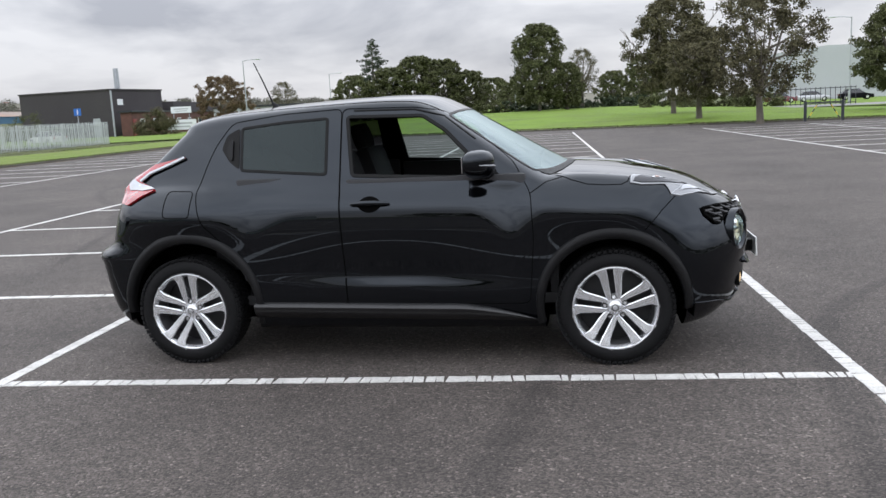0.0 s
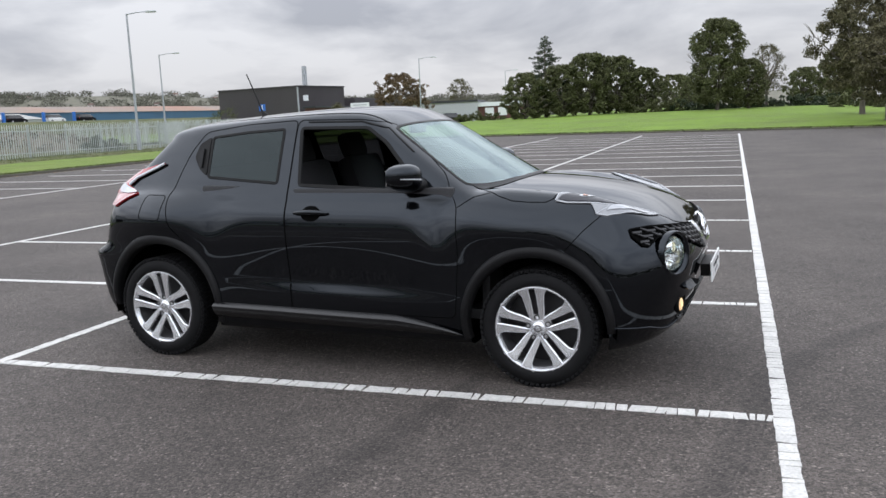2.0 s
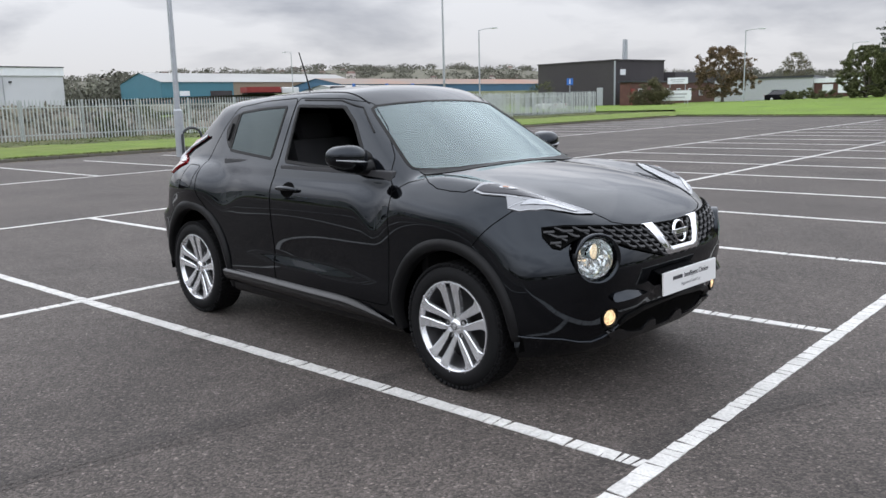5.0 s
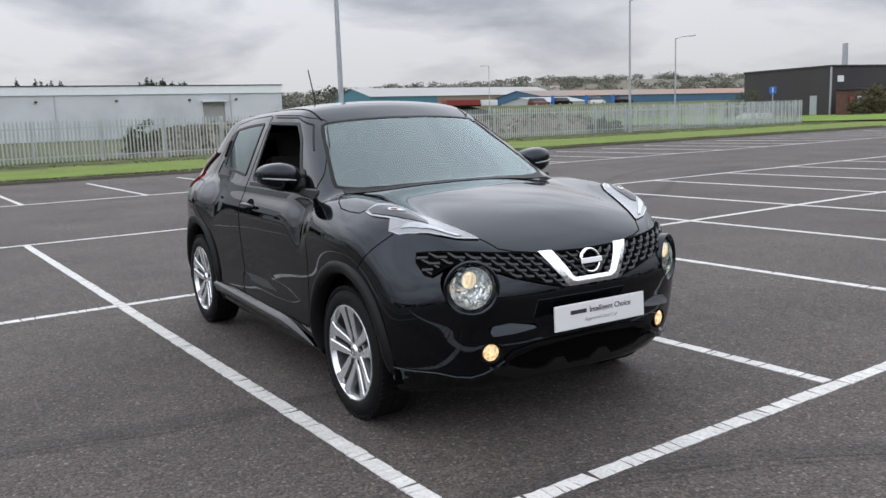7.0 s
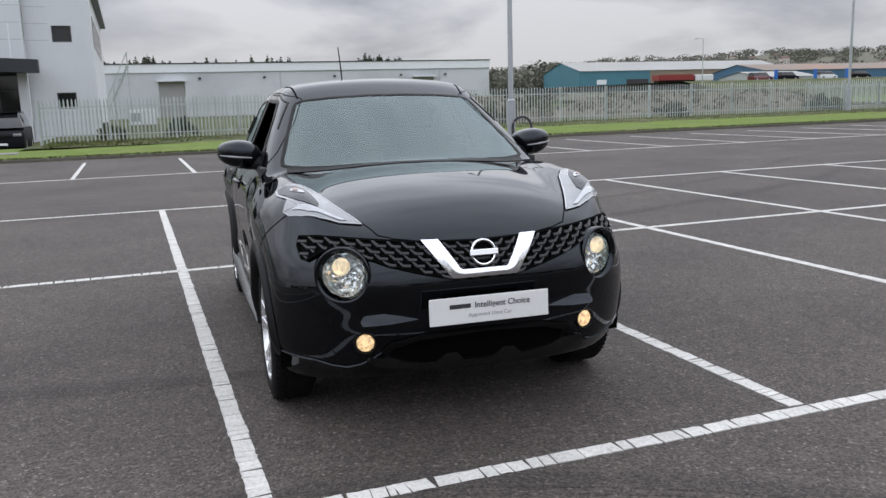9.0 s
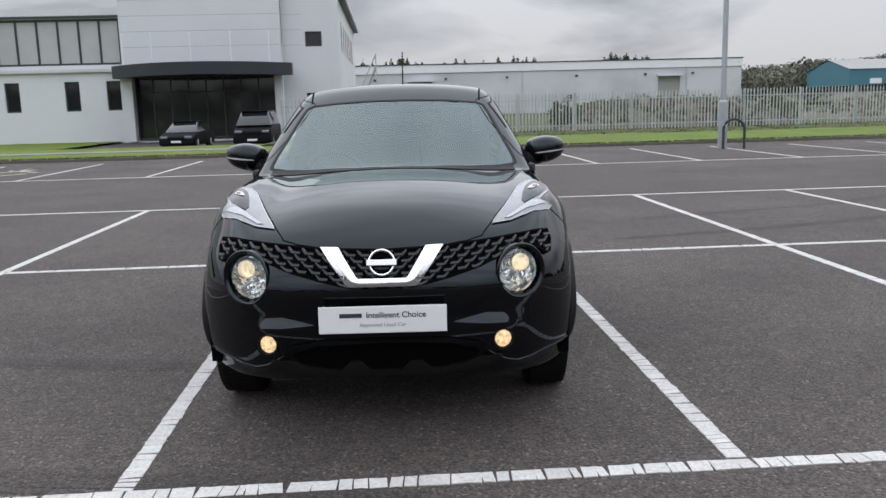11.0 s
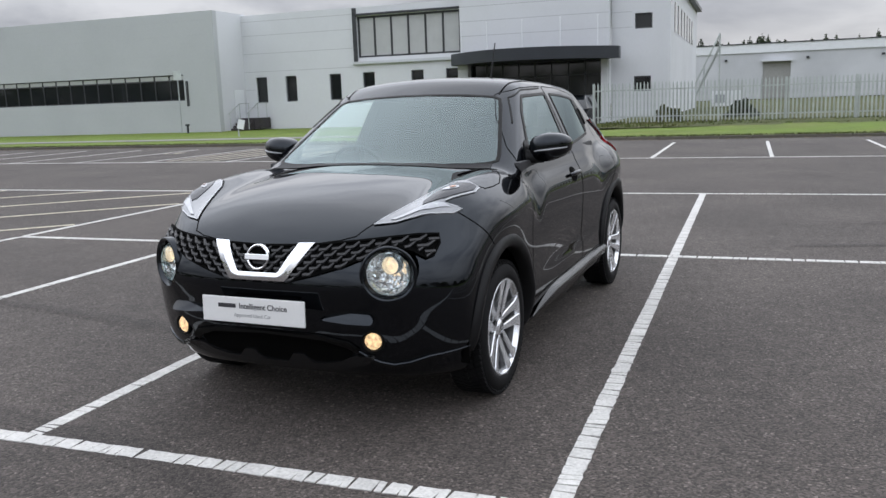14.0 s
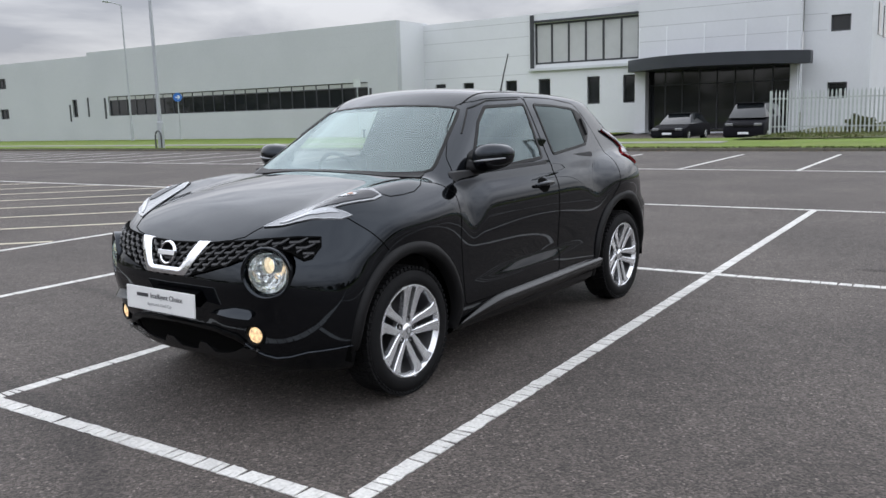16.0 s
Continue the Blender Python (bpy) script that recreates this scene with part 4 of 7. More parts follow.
car = thing("car", "glossy black small crossover car parked in a marked bay", "car")
_v, _f = body_shell()
shell = bmesh.new()
_me = bpy.data.meshes.new("shell")
_me.from_pydata(_v, [], _f)
shell.from_mesh(_me)
bpy.data.meshes.remove(_me)
bmesh.ops.recalc_face_normals(shell, faces=shell.faces)
shell.normal_update()


def on_side(s):
    return lambda c, n: c.y * s > 0.45 and n.y * s > 0.15


def on_tail(c, n):
    return n.x < -0.25 and c.x < -1.3


for s in (1, -1):
    t = on_side(s)
    for q in (1, -1):
        cut(shell, circle(ARCH_X[q], WZ, ARCH[q][0] + 0.01), "y", lambda c, n, s=s: c.y * s > 0.5)
    for poly in (FRONT_WIN, REAR_WIN, FRONT_DOOR, REAR_DOOR):
        cut(shell, poly, "y", t)
cut(shell, BUMPER_LINE, "y", lambda c, n: c.x > 1.3 and c.z < 1.05, closed=False)
cut(shell, SCREEN, "z", lambda c, n: n.z > 0.2 and c.z > 1.0 and c.x > 0.2)
cut(shell, BONNET, "z", lambda c, n: n.z > 0.2 and c.x > 0.85 and c.z > 0.7)
cut(shell, REAR_GLASS, "x", on_tail)
lamp_holes = []
for s in (1, -1):
    for y, z, ry, rz in ((0.588, 0.716, 0.100, 0.110), (0.505, 0.425, 0.044, 0.046)):
        lamp_holes.append((s * y, z, ry, rz))
        ring = [(s * y + ry * math.cos(2 * math.pi * k / 28), z + rz * math.sin(2 * math.pi * k / 28)) for k in range(28)]
        cut(shell, ring, "x", lambda c, n, s=s: c.x > 1.6 and n.x > 0.15 and c.y * s > 0.3 and c.z < 0.9)
groups = {}
for f in shell.faces:
    c, n = f.calc_center_median(), f.normal
    xz = (c.x, c.z)
    s = 1 if c.y > 0 else -1
    key = "body"
    if abs(c.y) > 0.5 and any(math.hypot(c.x - ARCH_X[q], c.z - WZ) < ARCH[q][0] + 0.01 for q in (1, -1)):
        continue
    if n.z > 0.2 and c.z > 1.0 and c.x > 0.2 and inside((c.x, c.y), SCREEN):
        key = "windscreen"
    elif n.z > 0.2 and c.x > 0.85 and c.z > 0.7 and inside((c.x, c.y), BONNET):
        key = "bonnet"
    elif on_tail(c, n) and inside((c.y, c.z), REAR_GLASS):
        key = "rear_screen"
    elif on_side(s)(c, n):
        for name, poly in (("front_window", FRONT_WIN), ("rear_window", REAR_WIN), ("front_door", FRONT_DOOR), ("rear_door", REAR_DOOR)):
            if inside(xz, poly):
                key = name + ("_l" if s > 0 else "_r")
                break
    if key == "body" and c.x > 1.3 and c.z < 1.05 and inside(xz, BUMPER):
        key = "front_bumper"
    if c.x > 1.6 and n.x > 0.15 and any(((c.y - y) / ry) ** 2 + ((c.z - z) / rz) ** 2 < 1 for y, z, ry, rz in lamp_holes):
        continue
    groups.setdefault(key, []).append(f)


def take(faces, name, mat, parent, label=""):
    """A panel of the skin as a mesh of its own, keeping the skin's normals at its rim."""
    ids, verts, normals, polys = {}, [], [], []
    for f in faces:
        row = []
        for v in f.verts:
            if v not in ids:
                ids[v] = len(verts)
                verts.append(tuple(v.co))
                normals.append(tuple(v.normal))
            row.append(ids[v])
        polys.append(row)
    ob = mesh_from(name, verts, polys, mat, parent, label, smooth=True)
    ob.data.normals_split_custom_set_from_vertices(normals)
    return ob


take(groups["body"], "body", M["paint"], car)
take(groups["bonnet"], "bonnet", M["paint"], car)
bumper = take(groups["front_bumper"], "front_bumper", M["paint"], car)
take(groups["windscreen"], "windscreen", M["glass_front"], car, "windscreen reflecting the grey sky")
take(groups["rear_screen"], "rear_screen", M["glass_rear"], car, "dark tinted rear screen")
doors = {}
for s, q in ((1, "l"), (-1, "r")):
    doors[s, 0] = take(groups["front_door_" + q], "front_door", M["paint"], car)
    doors[s, 1] = take(groups["rear_door_" + q], "rear_door", M["paint"], car)
    take(groups["rear_window_" + q], "door_window", M["glass_rear"], doors[s, 1], "dark privacy glass")
take(groups["front_window_l"], "door_window", M["glass_side"], doors[1, 0], "clear closed side window")
shell.free()

# joints between the panels, gaskets and trim
seam(BONNET, "z", 1, car, "bonnet_joint", closed=True)
seam(SCREEN, "z", 1, car, "windscreen_gasket", 0.024, 0.003, "gasket", True, 0.004)
COWL = [(1.046, 0.0), (1.033, 0.20), (0.988, 0.42), (0.943, 0.57), (0.923, 0.665), (0.86, 0.655), (0.907, 0.56), (0.957, 0.42), (1.0, 0.20), (1.014, 0.0)]
for s in (1, -1):
    patch("scuttle_panel", [(a, s * b) for a, b in COWL], "z", 1, M["cladding"], car, 0.003, 0.0, "matt black scuttle below the windscreen", step=0.05)
seam(REAR_GLASS, "x", -1, car, "rear_screen_gasket", 0.022, 0.003, "gasket", True)
for s in (1, -1):
    d0, d1 = doors[s, 0], doors[s, 1]
    seam(FRONT_DOOR, "y", s, d0, "door_joint", closed=True)
    seam(REAR_DOOR, "y", s, d1, "door_joint", closed=True)
    seam(FRONT_WIN, "y", s, d0, "window_gasket", 0.026, 0.004, "gasket", True, 0.006)
    seam(REAR_WIN, "y", s, d1, "window_gasket", 0.022, 0.004, "gasket", True, 0.006)
    seam([(-0.225, 1.478), (0.14, 1.470), (0.31, 1.425), (0.50, 1.285)], "y", s, d0, "roof_drip", 0.012, 0.004, "gasket", False, 0.003)
    quarter = patch("quarter_trim", QUARTER, "y", s, M["gasket"], d1, 0.004, 0.012, "black corner trim with a hidden handle")
    patch("rear_handle", corners([(-0.962, 1.215), (-0.985, 1.225), (-1.005, 1.27), (-0.998, 1.325), (-0.970, 1.335)], 0.01), "y", s, M["cladding"], quarter, 0.016, 0.014)
    seam(BUMPER_LINE[1:4], "y", s, bumper, "bumper_joint")
    seam([(0.815, 0.98), (0.90, 1.035), (0.985, 1.055)], "y", s, car, "wing_joint")

# wheel arches, sills
for s in (1, -1):
    for q in (1, -1):
        r0, r1 = ARCH[q]
        a = np.radians(np.linspace(-12, 193, 62))
        prof = [(r0 - 0.004, -0.045), (r0, 0.004), (r0 + 0.012, 0.020), ((r0 + r1) / 2, 0.024), (r1 - 0.010, 0.018), (r1, 0.002), (r1, -0.01)]
        bm = bmesh.new()
        rows = []
        for r, h in prof:
            rr = r0 + (r - r0) * (0.62 + 0.38 * np.clip(np.sin(a), 0, 1))
            X, Z = ARCH_X[q] + rr * np.cos(a), WZ + rr * np.sin(a)
            P, N = skin(X, np.maximum(Z, 0.245), "y", s)
            base = np.abs(P[:, 1])
            base = np.minimum(base, 0.862)
            fade = np.clip((np.sin(a) + 0.30) / 0.55, 0.1, 1.0) if h > 0 else np.ones(len(a))
            rows.append([bm.verts.new((X[i], s * (base[i] + h * fade[i]), max(Z[i], 0.235, 0.318 if q * (X[i] - ARCH_X[q]) > 0 else 0.0))) for i in range(len(a))])
        for ra, rb in zip(rows, rows[1:]):
            for i in range(len(a) - 1):
                bm.faces.new((ra[i], rb[i], rb[i + 1], ra[i + 1]))
        part("wheel_arch_trim", bm, M["cladding"], car, "matt black plastic arch trim", smooth=True, sharp=60)
        bm = bmesh.new()
        lathe(bm, [(0.05, -0.36), (0.43, -0.36), (0.435, 0.0)], 32, Matrix.Translation((ARCH_X[q], s * 0.83, WZ + 0.005)) @ Matrix.Rotation(radians(-90 * s), 4, "X"))
        bmesh.ops.bisect_plane(bm, geom=bm.verts[:] + bm.edges[:] + bm.faces[:], plane_co=(0, 0, 0.27), plane_no=(0, 0, -1), clear_outer=True)
        part("wheel_arch_liner", bm, M["gap"], car)
    bm = bmesh.new()
    xs = np.linspace(-0.83, 0.84, 30)
    rows = []
    for zz, h in ((0.374, -0.002), (0.370, 0.006), (0.356, 0.036), (0.347, 0.040), (0.305, 0.030), (0.280, 0.012), (0.262, -0.02), (0.25, -0.10)):
        P, N = skin(xs, np.full(30, max(zz, 0.27)), "y", s)
        k = np.clip((xs - 0.42) / 0.42, 0.0, 1.0) ** 1.4
        low = zz + (0.272 - zz) * 0.85 * k
        rows.append([bm.verts.new((xs[i], s * (abs(P[i, 1]) + h * (1 - 0.85 * k[i])), low[i] - 0.012 * xs[i] / 0.8)) for i in range(30)])
    for ra, rb in zip(rows, rows[1:]):
        for i in range(29):
            bm.faces.new((ra[i], rb[i], rb[i + 1], ra[i + 1]))
    part("sill_trim", bm, M["sill"], car, "black plastic sill trim", smooth=True, sharp=60)
seam(corners([(-1.365, 0.905), (-1.19, 0.900), (-1.185, 1.050), (-1.355, 1.055)], 0.03), "y", -1, car, "fuel_flap_joint", closed=True)


# lamps
def top_lamp(s):
    outline = [(1.852, 0.472), (1.76, 0.512), (1.66, 0.552), (1.56, 0.588), (1.47, 0.620), (1.402, 0.665), (1.366, 0.715), (1.360, 0.768), (1.42, 0.770), (1.48, 0.757), (1.54, 0.738), (1.60, 0.714),
               (1.632, 0.700), (1.618, 0.722), (1.572, 0.764), (1.625, 0.742), (1.69, 0.696), (1.76, 0.630), (1.81, 0.560)]
    lamp = patch("running_lamp", [(a, s * b) for a, b in outline], "z", 1, M["white_lens"], car, 0.006, 0.016, "arrow-shaped clear lens lamp on the wing")
    dark = [(1.374, 0.758), (1.386, 0.728), (1.43, 0.688), (1.50, 0.656), (1.58, 0.636), (1.66, 0.622), (1.69, 0.632), (1.655, 0.666), (1.622, 0.690), (1.60, 0.705), (1.54, 0.730), (1.48, 0.749), (1.42, 0.762)]
    patch("lamp_inner", [(a, s * b) for a, b in dark], "z", 1, M["smoke"], lamp, 0.010, 0.004)
    patch("indicator", [(a, s * b) for a, b in corners([(1.470, 0.716), (1.486, 0.690), (1.526, 0.668), (1.552, 0.662), (1.546, 0.684), (1.505, 0.714)], 0.014)], "z", 1, M["lamp_strip"], lamp, 0.013, 0.003)
    patch("indicator_bulb", [(a, s * b) for a, b in corners([(1.488, 0.706), (1.498, 0.692), (1.516, 0.685), (1.516, 0.696), (1.500, 0.708)], 0.006)], "z", 1, M["amber"], lamp, 0.0165, 0.002, "amber bulb behind the lens", step=0.012)
    patch("lamp_strip", [(a, s * b) for a, b in [(1.668, 0.664), (1.805, 0.530), (1.800, 0.552), (1.70, 0.670), (1.620, 0.730), (1.636, 0.702)]], "z", 1, M["lamp_strip"], lamp, 0.010, 0.003)
    seam([(a, s * b) for a, b in outline], "z", 1, lamp, "lamp_rim", 0.0055, 0.0075, "lamp_strip", True, 0.002)
    seam([(a, s * b) for a, b in outline], "z", 1, lamp, "lamp_joint", 0.006, 0.0015, closed=True)


def tail_lamp(s):
    red = patch("tail_lamp", corners([(-1.285, 1.248), (-1.36, 1.218), (-1.52, 1.158), (-1.585, 1.108), (-1.45, 1.058), (-1.53, 1.026), (-1.62, 0.976), (-1.685, 0.985), (-1.70, 1.06), (-1.645, 1.125), (-1.50, 1.205)], 0.015),
                "y", s, M["red_lens"], car, 0.013, 0.03, "red and clear boomerang tail lamp")
    patch("clear_strip", corners([(-1.455, 1.060), (-1.55, 1.050), (-1.645, 1.058), (-1.665, 1.090), (-1.64, 1.118), (-1.575, 1.096)], 0.010), "y", s, M["lamp_strip"], red, 0.018, 0.006)
    # pale strip added for the sky's reflection along the red lens edge
    seam([(-1.290, 1.243), (-1.36, 1.214), (-1.44, 1.184), (-1.52, 1.154), (-1.58, 1.110)], "y", s, red, "clear_edge", 0.020, 0.020, "lamp_strip", False, 0.008)


for s in (1, -1):
    top_lamp(s)
    tail_lamp(s)
    P, N = skin([s * 0.588], [0.716], "x", 1)
    d = Vector((1.0, s * 0.50, 0.05)).normalized()
    m = Matrix.Translation(Vector(P[0]) - d * 0.010) @ d.to_track_quat("Z", "Y").to_matrix().to_4x4()
    bm = bmesh.new()
    lathe(bm, [(0.121, -0.075), (0.121, 0.001), (0.118, 0.008), (0.112, 0.009), (0.102, -0.004), (0.092, -0.024)], 56, m)
    head = part("head_lamp", bm, M["paint"], bumper, "round head lamp in a deep gloss black ring, lit", smooth=True, sharp=70)
    bm = bmesh.new()
    lathe(bm, [(0.0925, -0.022), (0.089, -0.030), (0.084, -0.040), (0.077, -0.050), (0.068, -0.058), (0.057, -0.066), (0.046, -0.072), (0.034, -0.077), (0.001, -0.079)], 26, m @ Matrix.Rotation(0.1, 4, "Z"))
    facets = random.Random(31)
    for v in bm.verts:
        q = m.inverted() @ v.co
        if math.hypot(q.x, q.y) < 0.090:
            v.co += d * facets.uniform(-0.007, 0.007)
    part("reflector", bm, M["reflector"], head)
    mb = Matrix.Translation(m @ Vector((0, 0, -0.030)) + Vector((0.0, s * 0.014, 0.036))) @ Vector((1.0, s * 0.06, 0.06)).to_track_quat("Z", "Y").to_matrix().to_4x4()
    bm = bmesh.new()
    lathe(bm, [(0.037, -0.030), (0.030, -0.026), (0.001, -0.024)], 28, mb)
    part("projector_bulb", bm, M["bulb"], head, "warm lit bulb", smooth=True)
    bm = bmesh.new()
    lathe(bm, [(0.036, -0.032), (0.036, 0.010), (0.038, 0.013), (0.040, 0.010), (0.041, -0.04)], 32, mb)
    part("projector_tube", bm, M["chrome"], head, "polished projector tube", smooth=True, sharp=60)
    bm = bmesh.new()
    lathe(bm, [(0.037, 0.008), (0.030, 0.018), (0.018, 0.024), (0.001, 0.026)], 28, mb)
    part("projector_lens", bm, M["lens"], head, smooth=True)
    bm = bmesh.new()
    lathe(bm, [(0.093, -0.023), (0.089, -0.010), (0.074, 0.003), (0.050, 0.013), (0.001, 0.018)], 44, m)
    part("lens", bm, M["lens"], head, smooth=True)
    P, N = skin([s * 0.505], [0.425], "x", 1)
    d = Vector((1.0, s * 0.25, 0.0)).normalized()
    m = Matrix.Translation(Vector(P[0])) @ d.to_track_quat("Z", "Y").to_matrix().to_4x4()
    bm = bmesh.new()
    lathe(bm, [(0.056, -0.05), (0.050, 0.004), (0.043, 0.006), (0.037, -0.002)], 36, m)
    fog = part("fog_lamp", bm, M["gasket"], bumper, "small round lit fog lamp", smooth=True)
    bm = bmesh.new()
    lathe(bm, [(0.0385, -0.008), (0.034, 0.000), (0.021, 0.006), (0.001, 0.008)], 32, m)
    part("fog_lens", bm, M["fog"], fog, "warm yellow lit lens", smooth=True)

# grille, chrome V, badge, plate, lower intake
UPPER_GRILLE = [(0.0, 0.822), (0.23, 0.829), (0.424, 0.845), (0.563, 0.857), (0.65, 0.862), (0.716, 0.856), (0.728, 0.820), (0.720, 0.774), (0.702, 0.768), (0.655, 0.800), (0.610, 0.818),
                (0.565, 0.816), (0.520, 0.798), (0.460, 0.776), (0.405, 0.753), (0.266, 0.713), (0.148, 0.684), (0.0, 0.680)]
grille_poly = UPPER_GRILLE + [(-y, z) for y, z in UPPER_GRILLE[::-1] if y > 1e-6]
grille = patch("grille", grille_poly, "x", 1, M["gap"], bumper, 0.006, 0.008, "black honeycomb grille", step=0.018)
bm = bmesh.new()
TOP = curve([0.0, 0.23, 0.424, 0.563, 0.65, 0.716, 0.75], [0.822, 0.829, 0.845, 0.857, 0.862, 0.858, 0.855])
lines = []
cell, row_h = 0.058, 0.0235
for r in range(9):
    for k in range(-16, 17):
        for side in (1, -1):
            y0 = cell * (k + 0.5 * (r % 2))
            if y0 < 0:
                continue
            run = []
            for a in np.linspace(0.0, 1.0, 9):
                y = y0 + cell * (0.86 * a - 0.10)
                rise = row_h * 0.78 * max(0.0, (a - 0.62) / 0.38)
                q = (side * y, float(TOP(np.array([max(y, 0.0)]))[0]) - 0.022 - row_h * r + rise)
                if y >= 0 and inside(q, grille_poly):
                    run.append((q, 0.0092 - 0.0040 * max(0.0, (a - 0.62) / 0.38)))
            if len(run) > 2:
                lines.append(run)
for run in lines:
    P, N = skin([q[0] for q, w in run], [q[1] for q, w in run], "x", 1)
    tube(bm, [Vector(p) + Vector(k) * 0.010 for p, k in zip(P, N)], [float(w) for q, w in run], 6)
seam(grille_poly, "x", 1, grille, "grille_rim", 0.014, 0.0135, "gap", True, 0.006)
tagged(part("grille_mesh", bm, M["mesh"], grille, smooth=True), kind="stuff")
V_OUT = [(0.257, 0.834), (0.152, 0.692), (0.138, 0.682), (-0.138, 0.682), (-0.152, 0.692), (-0.257, 0.834)]
V_IN = [(-0.182, 0.832), (-0.108, 0.722), (-0.097, 0.714), (0.097, 0.714), (0.108, 0.722), (0.182, 0.832)]
patch("chrome_v", V_OUT + V_IN, "x", 1, M["chrome"], grille, 0.020, 0.03, "broad polished chrome V trim", step=0.012, dome=0.009)
P, N = skin([0.0], [0.772], "x", 1)
mb = Matrix.Translation(Vector(P[0]) + Vector(N[0]) * 0.024) @ Vector((1, 0, 0.22)).to_track_quat("Z", "Y").to_matrix().to_4x4()
bm = bmesh.new()
lathe(bm, [(0.045, 0.0), (0.047, 0.008), (0.052, 0.011), (0.057, 0.008), (0.059, 0.0)], 40, mb, True)
badge = part("badge", bm, M["chrome"], grille, "round chrome ring emblem with a plain bar", smooth=True)
bm = bmesh.new()
box(bm, (0, 0, 0.010), (0.126, 0.026, 0.012), bevel=0.003)
bm.transform(mb @ Matrix.Rotation(radians(0), 4, "Z"))
part("badge_bar", bm, M["chrome"], badge)
bm = bmesh.new()
lathe(bm, [(0.001, -0.004), (0.048, -0.004)], 32, mb)
part("badge_back", bm, M["gap"], badge)

PLATE = Matrix.Translation((2.112, 0, 0.559)) @ Matrix.Rotation(radians(-2), 4, "Y")
bm = bmesh.new()
box(bm, (0, 0, 0), (0.010, 0.526, 0.112), bevel=0.003)
bm.transform(PLATE)
plate = part("plate", bm, M["plate"], bumper, "white dealer plate with dark printed words")
bm = bmesh.new()
box(bm, (-0.037, 0, -0.006), (0.062, 0.34, 0.070), bevel=0.004)
bm.transform(PLATE)
part("plate_holder", bm, M["gasket"], bumper)


def words(name, text, y, z, size, mat, parent, bold=0.0):
    cu = bpy.data.curves.new(name, "FONT")
    cu.body = text
    cu.size = size
    cu.offset = bold
    cu.extrude = 0.0004
    cu.align_x, cu.align_y = "LEFT", "CENTER"
    ob = new(name, cu)
    dg = bpy.context.evaluated_depsgraph_get()
    me = bpy.data.meshes.new_from_object(ob.evaluated_get(dg))
    bpy.data.objects.remove(ob)
    me.materials.clear()
    me.materials.append(mat)
    w = max(v.co.x for v in me.vertices)
    ob = new(name, me)
    ob.parent = parent
    ob.matrix_basis = PLATE @ Matrix.Translation((0.0055, y, z)) @ Matrix.Rotation(radians(90), 4, "Z") @ Matrix.Rotation(radians(90), 4, "X")
    return ob, w


for text, y, z, width, mt, bold in (("Intelligent Choice", -0.068, 0.018, 0.246, "ink", 0.0005), ("Approved Used Car", -0.096, -0.022, 0.192, "ink_grey", 0.0)):
    ob, w = words("lettering", text, y, z, 0.03, M[mt], plate, bold)
    ob.scale = (width / w, width / w, 1)
bm = bmesh.new()
box(bm, (0.0056, -0.131, 0.018), (0.001, 0.092, 0.018))
bm.transform(PLATE)
part("print_bar", bm, M["ink"], plate)

INTAKE = [(0.0, 0.438), (0.30, 0.428), (0.375, 0.405), (0.40, 0.375), (0.385, 0.345), (0.34, 0.322), (0.26, 0.306), (0.20, 0.302), (0.155, 0.342), (0.105, 0.342), (0.065, 0.300), (0.0, 0.297)]
patch("lower_intake", INTAKE + [(-y, z) for y, z in INTAKE[::-1] if y > 1e-6], "x", 1, M["gap"], bumper, 0.004, 0.0, "black open lower air intake", step=0.04)
LIP = [(0.0, 0.300), (0.067, 0.303), (0.105, 0.345), (0.155, 0.345), (0.198, 0.305), (0.26, 0.309), (0.34, 0.325), (0.385, 0.348), (0.44, 0.362), (0.50, 0.350), (0.45, 0.312), (0.36, 0.290), (0.2, 0.277), (0.0, 0.274)]
patch("lower_lip", LIP + [(-y, z) for y, z in LIP[::-1] if y > 1e-6], "x", 1, M["sill"], bumper, 0.016, 0.03, "black plastic lower lip with two raised nubs", step=0.04)
WING = [(0.0, 0.450), (0.28, 0.447), (0.40, 0.422), (0.44, 0.385), (0.425, 0.368), (0.385, 0.402), (0.29, 0.428), (0.0, 0.438)]
patch("intake_brow", WING + [(-y, z) for y, z in WING[::-1] if y > 1e-6], "x", 1, M["gasket"], bumper, 0.012, 0.02, step=0.04)
for s in (1, -1):
    ys = np.array([0.40, 0.44, 0.478, 0.52, 0.57, 0.63, 0.70])
    P, N = skin(s * ys, LIP_Z(ys), "x", 1)
    xs = np.array([1.79, 1.74, 1.69, 1.645])
    P2, N2 = skin(xs, np.array([0.342, 0.346, 0.351, 0.356]), "y", s)
    bm = bmesh.new()
    tube(bm, [Vector(p) + Vector(n) * 0.001 for p, n in zip([*P, *P2], [*N, *N2])], [0.004, 0.006, 0.008, 0.008, 0.008, 0.007, 0.007, 0.006, 0.006, 0.005, 0.003], 8)
    part("bumper_lip", bm, M["paint"], bumper, smooth=True)
    ledge = patch("bumper_ledge", [(s * y, z) for y, z in corners([(0.287, 0.524), (0.36, 0.541), (0.43, 0.554), (0.510, 0.548), (0.528, 0.525), (0.522, 0.508), (0.42, 0.512)], 0.010)], "x", 1, M["paint"], bumper, 0.001, 0.04, step=0.02)
    for v in ledge.data.vertices:
        v.co.x += 0.030 * min(1.2, max(0.0, (0.555 - v.co.z) / 0.045))


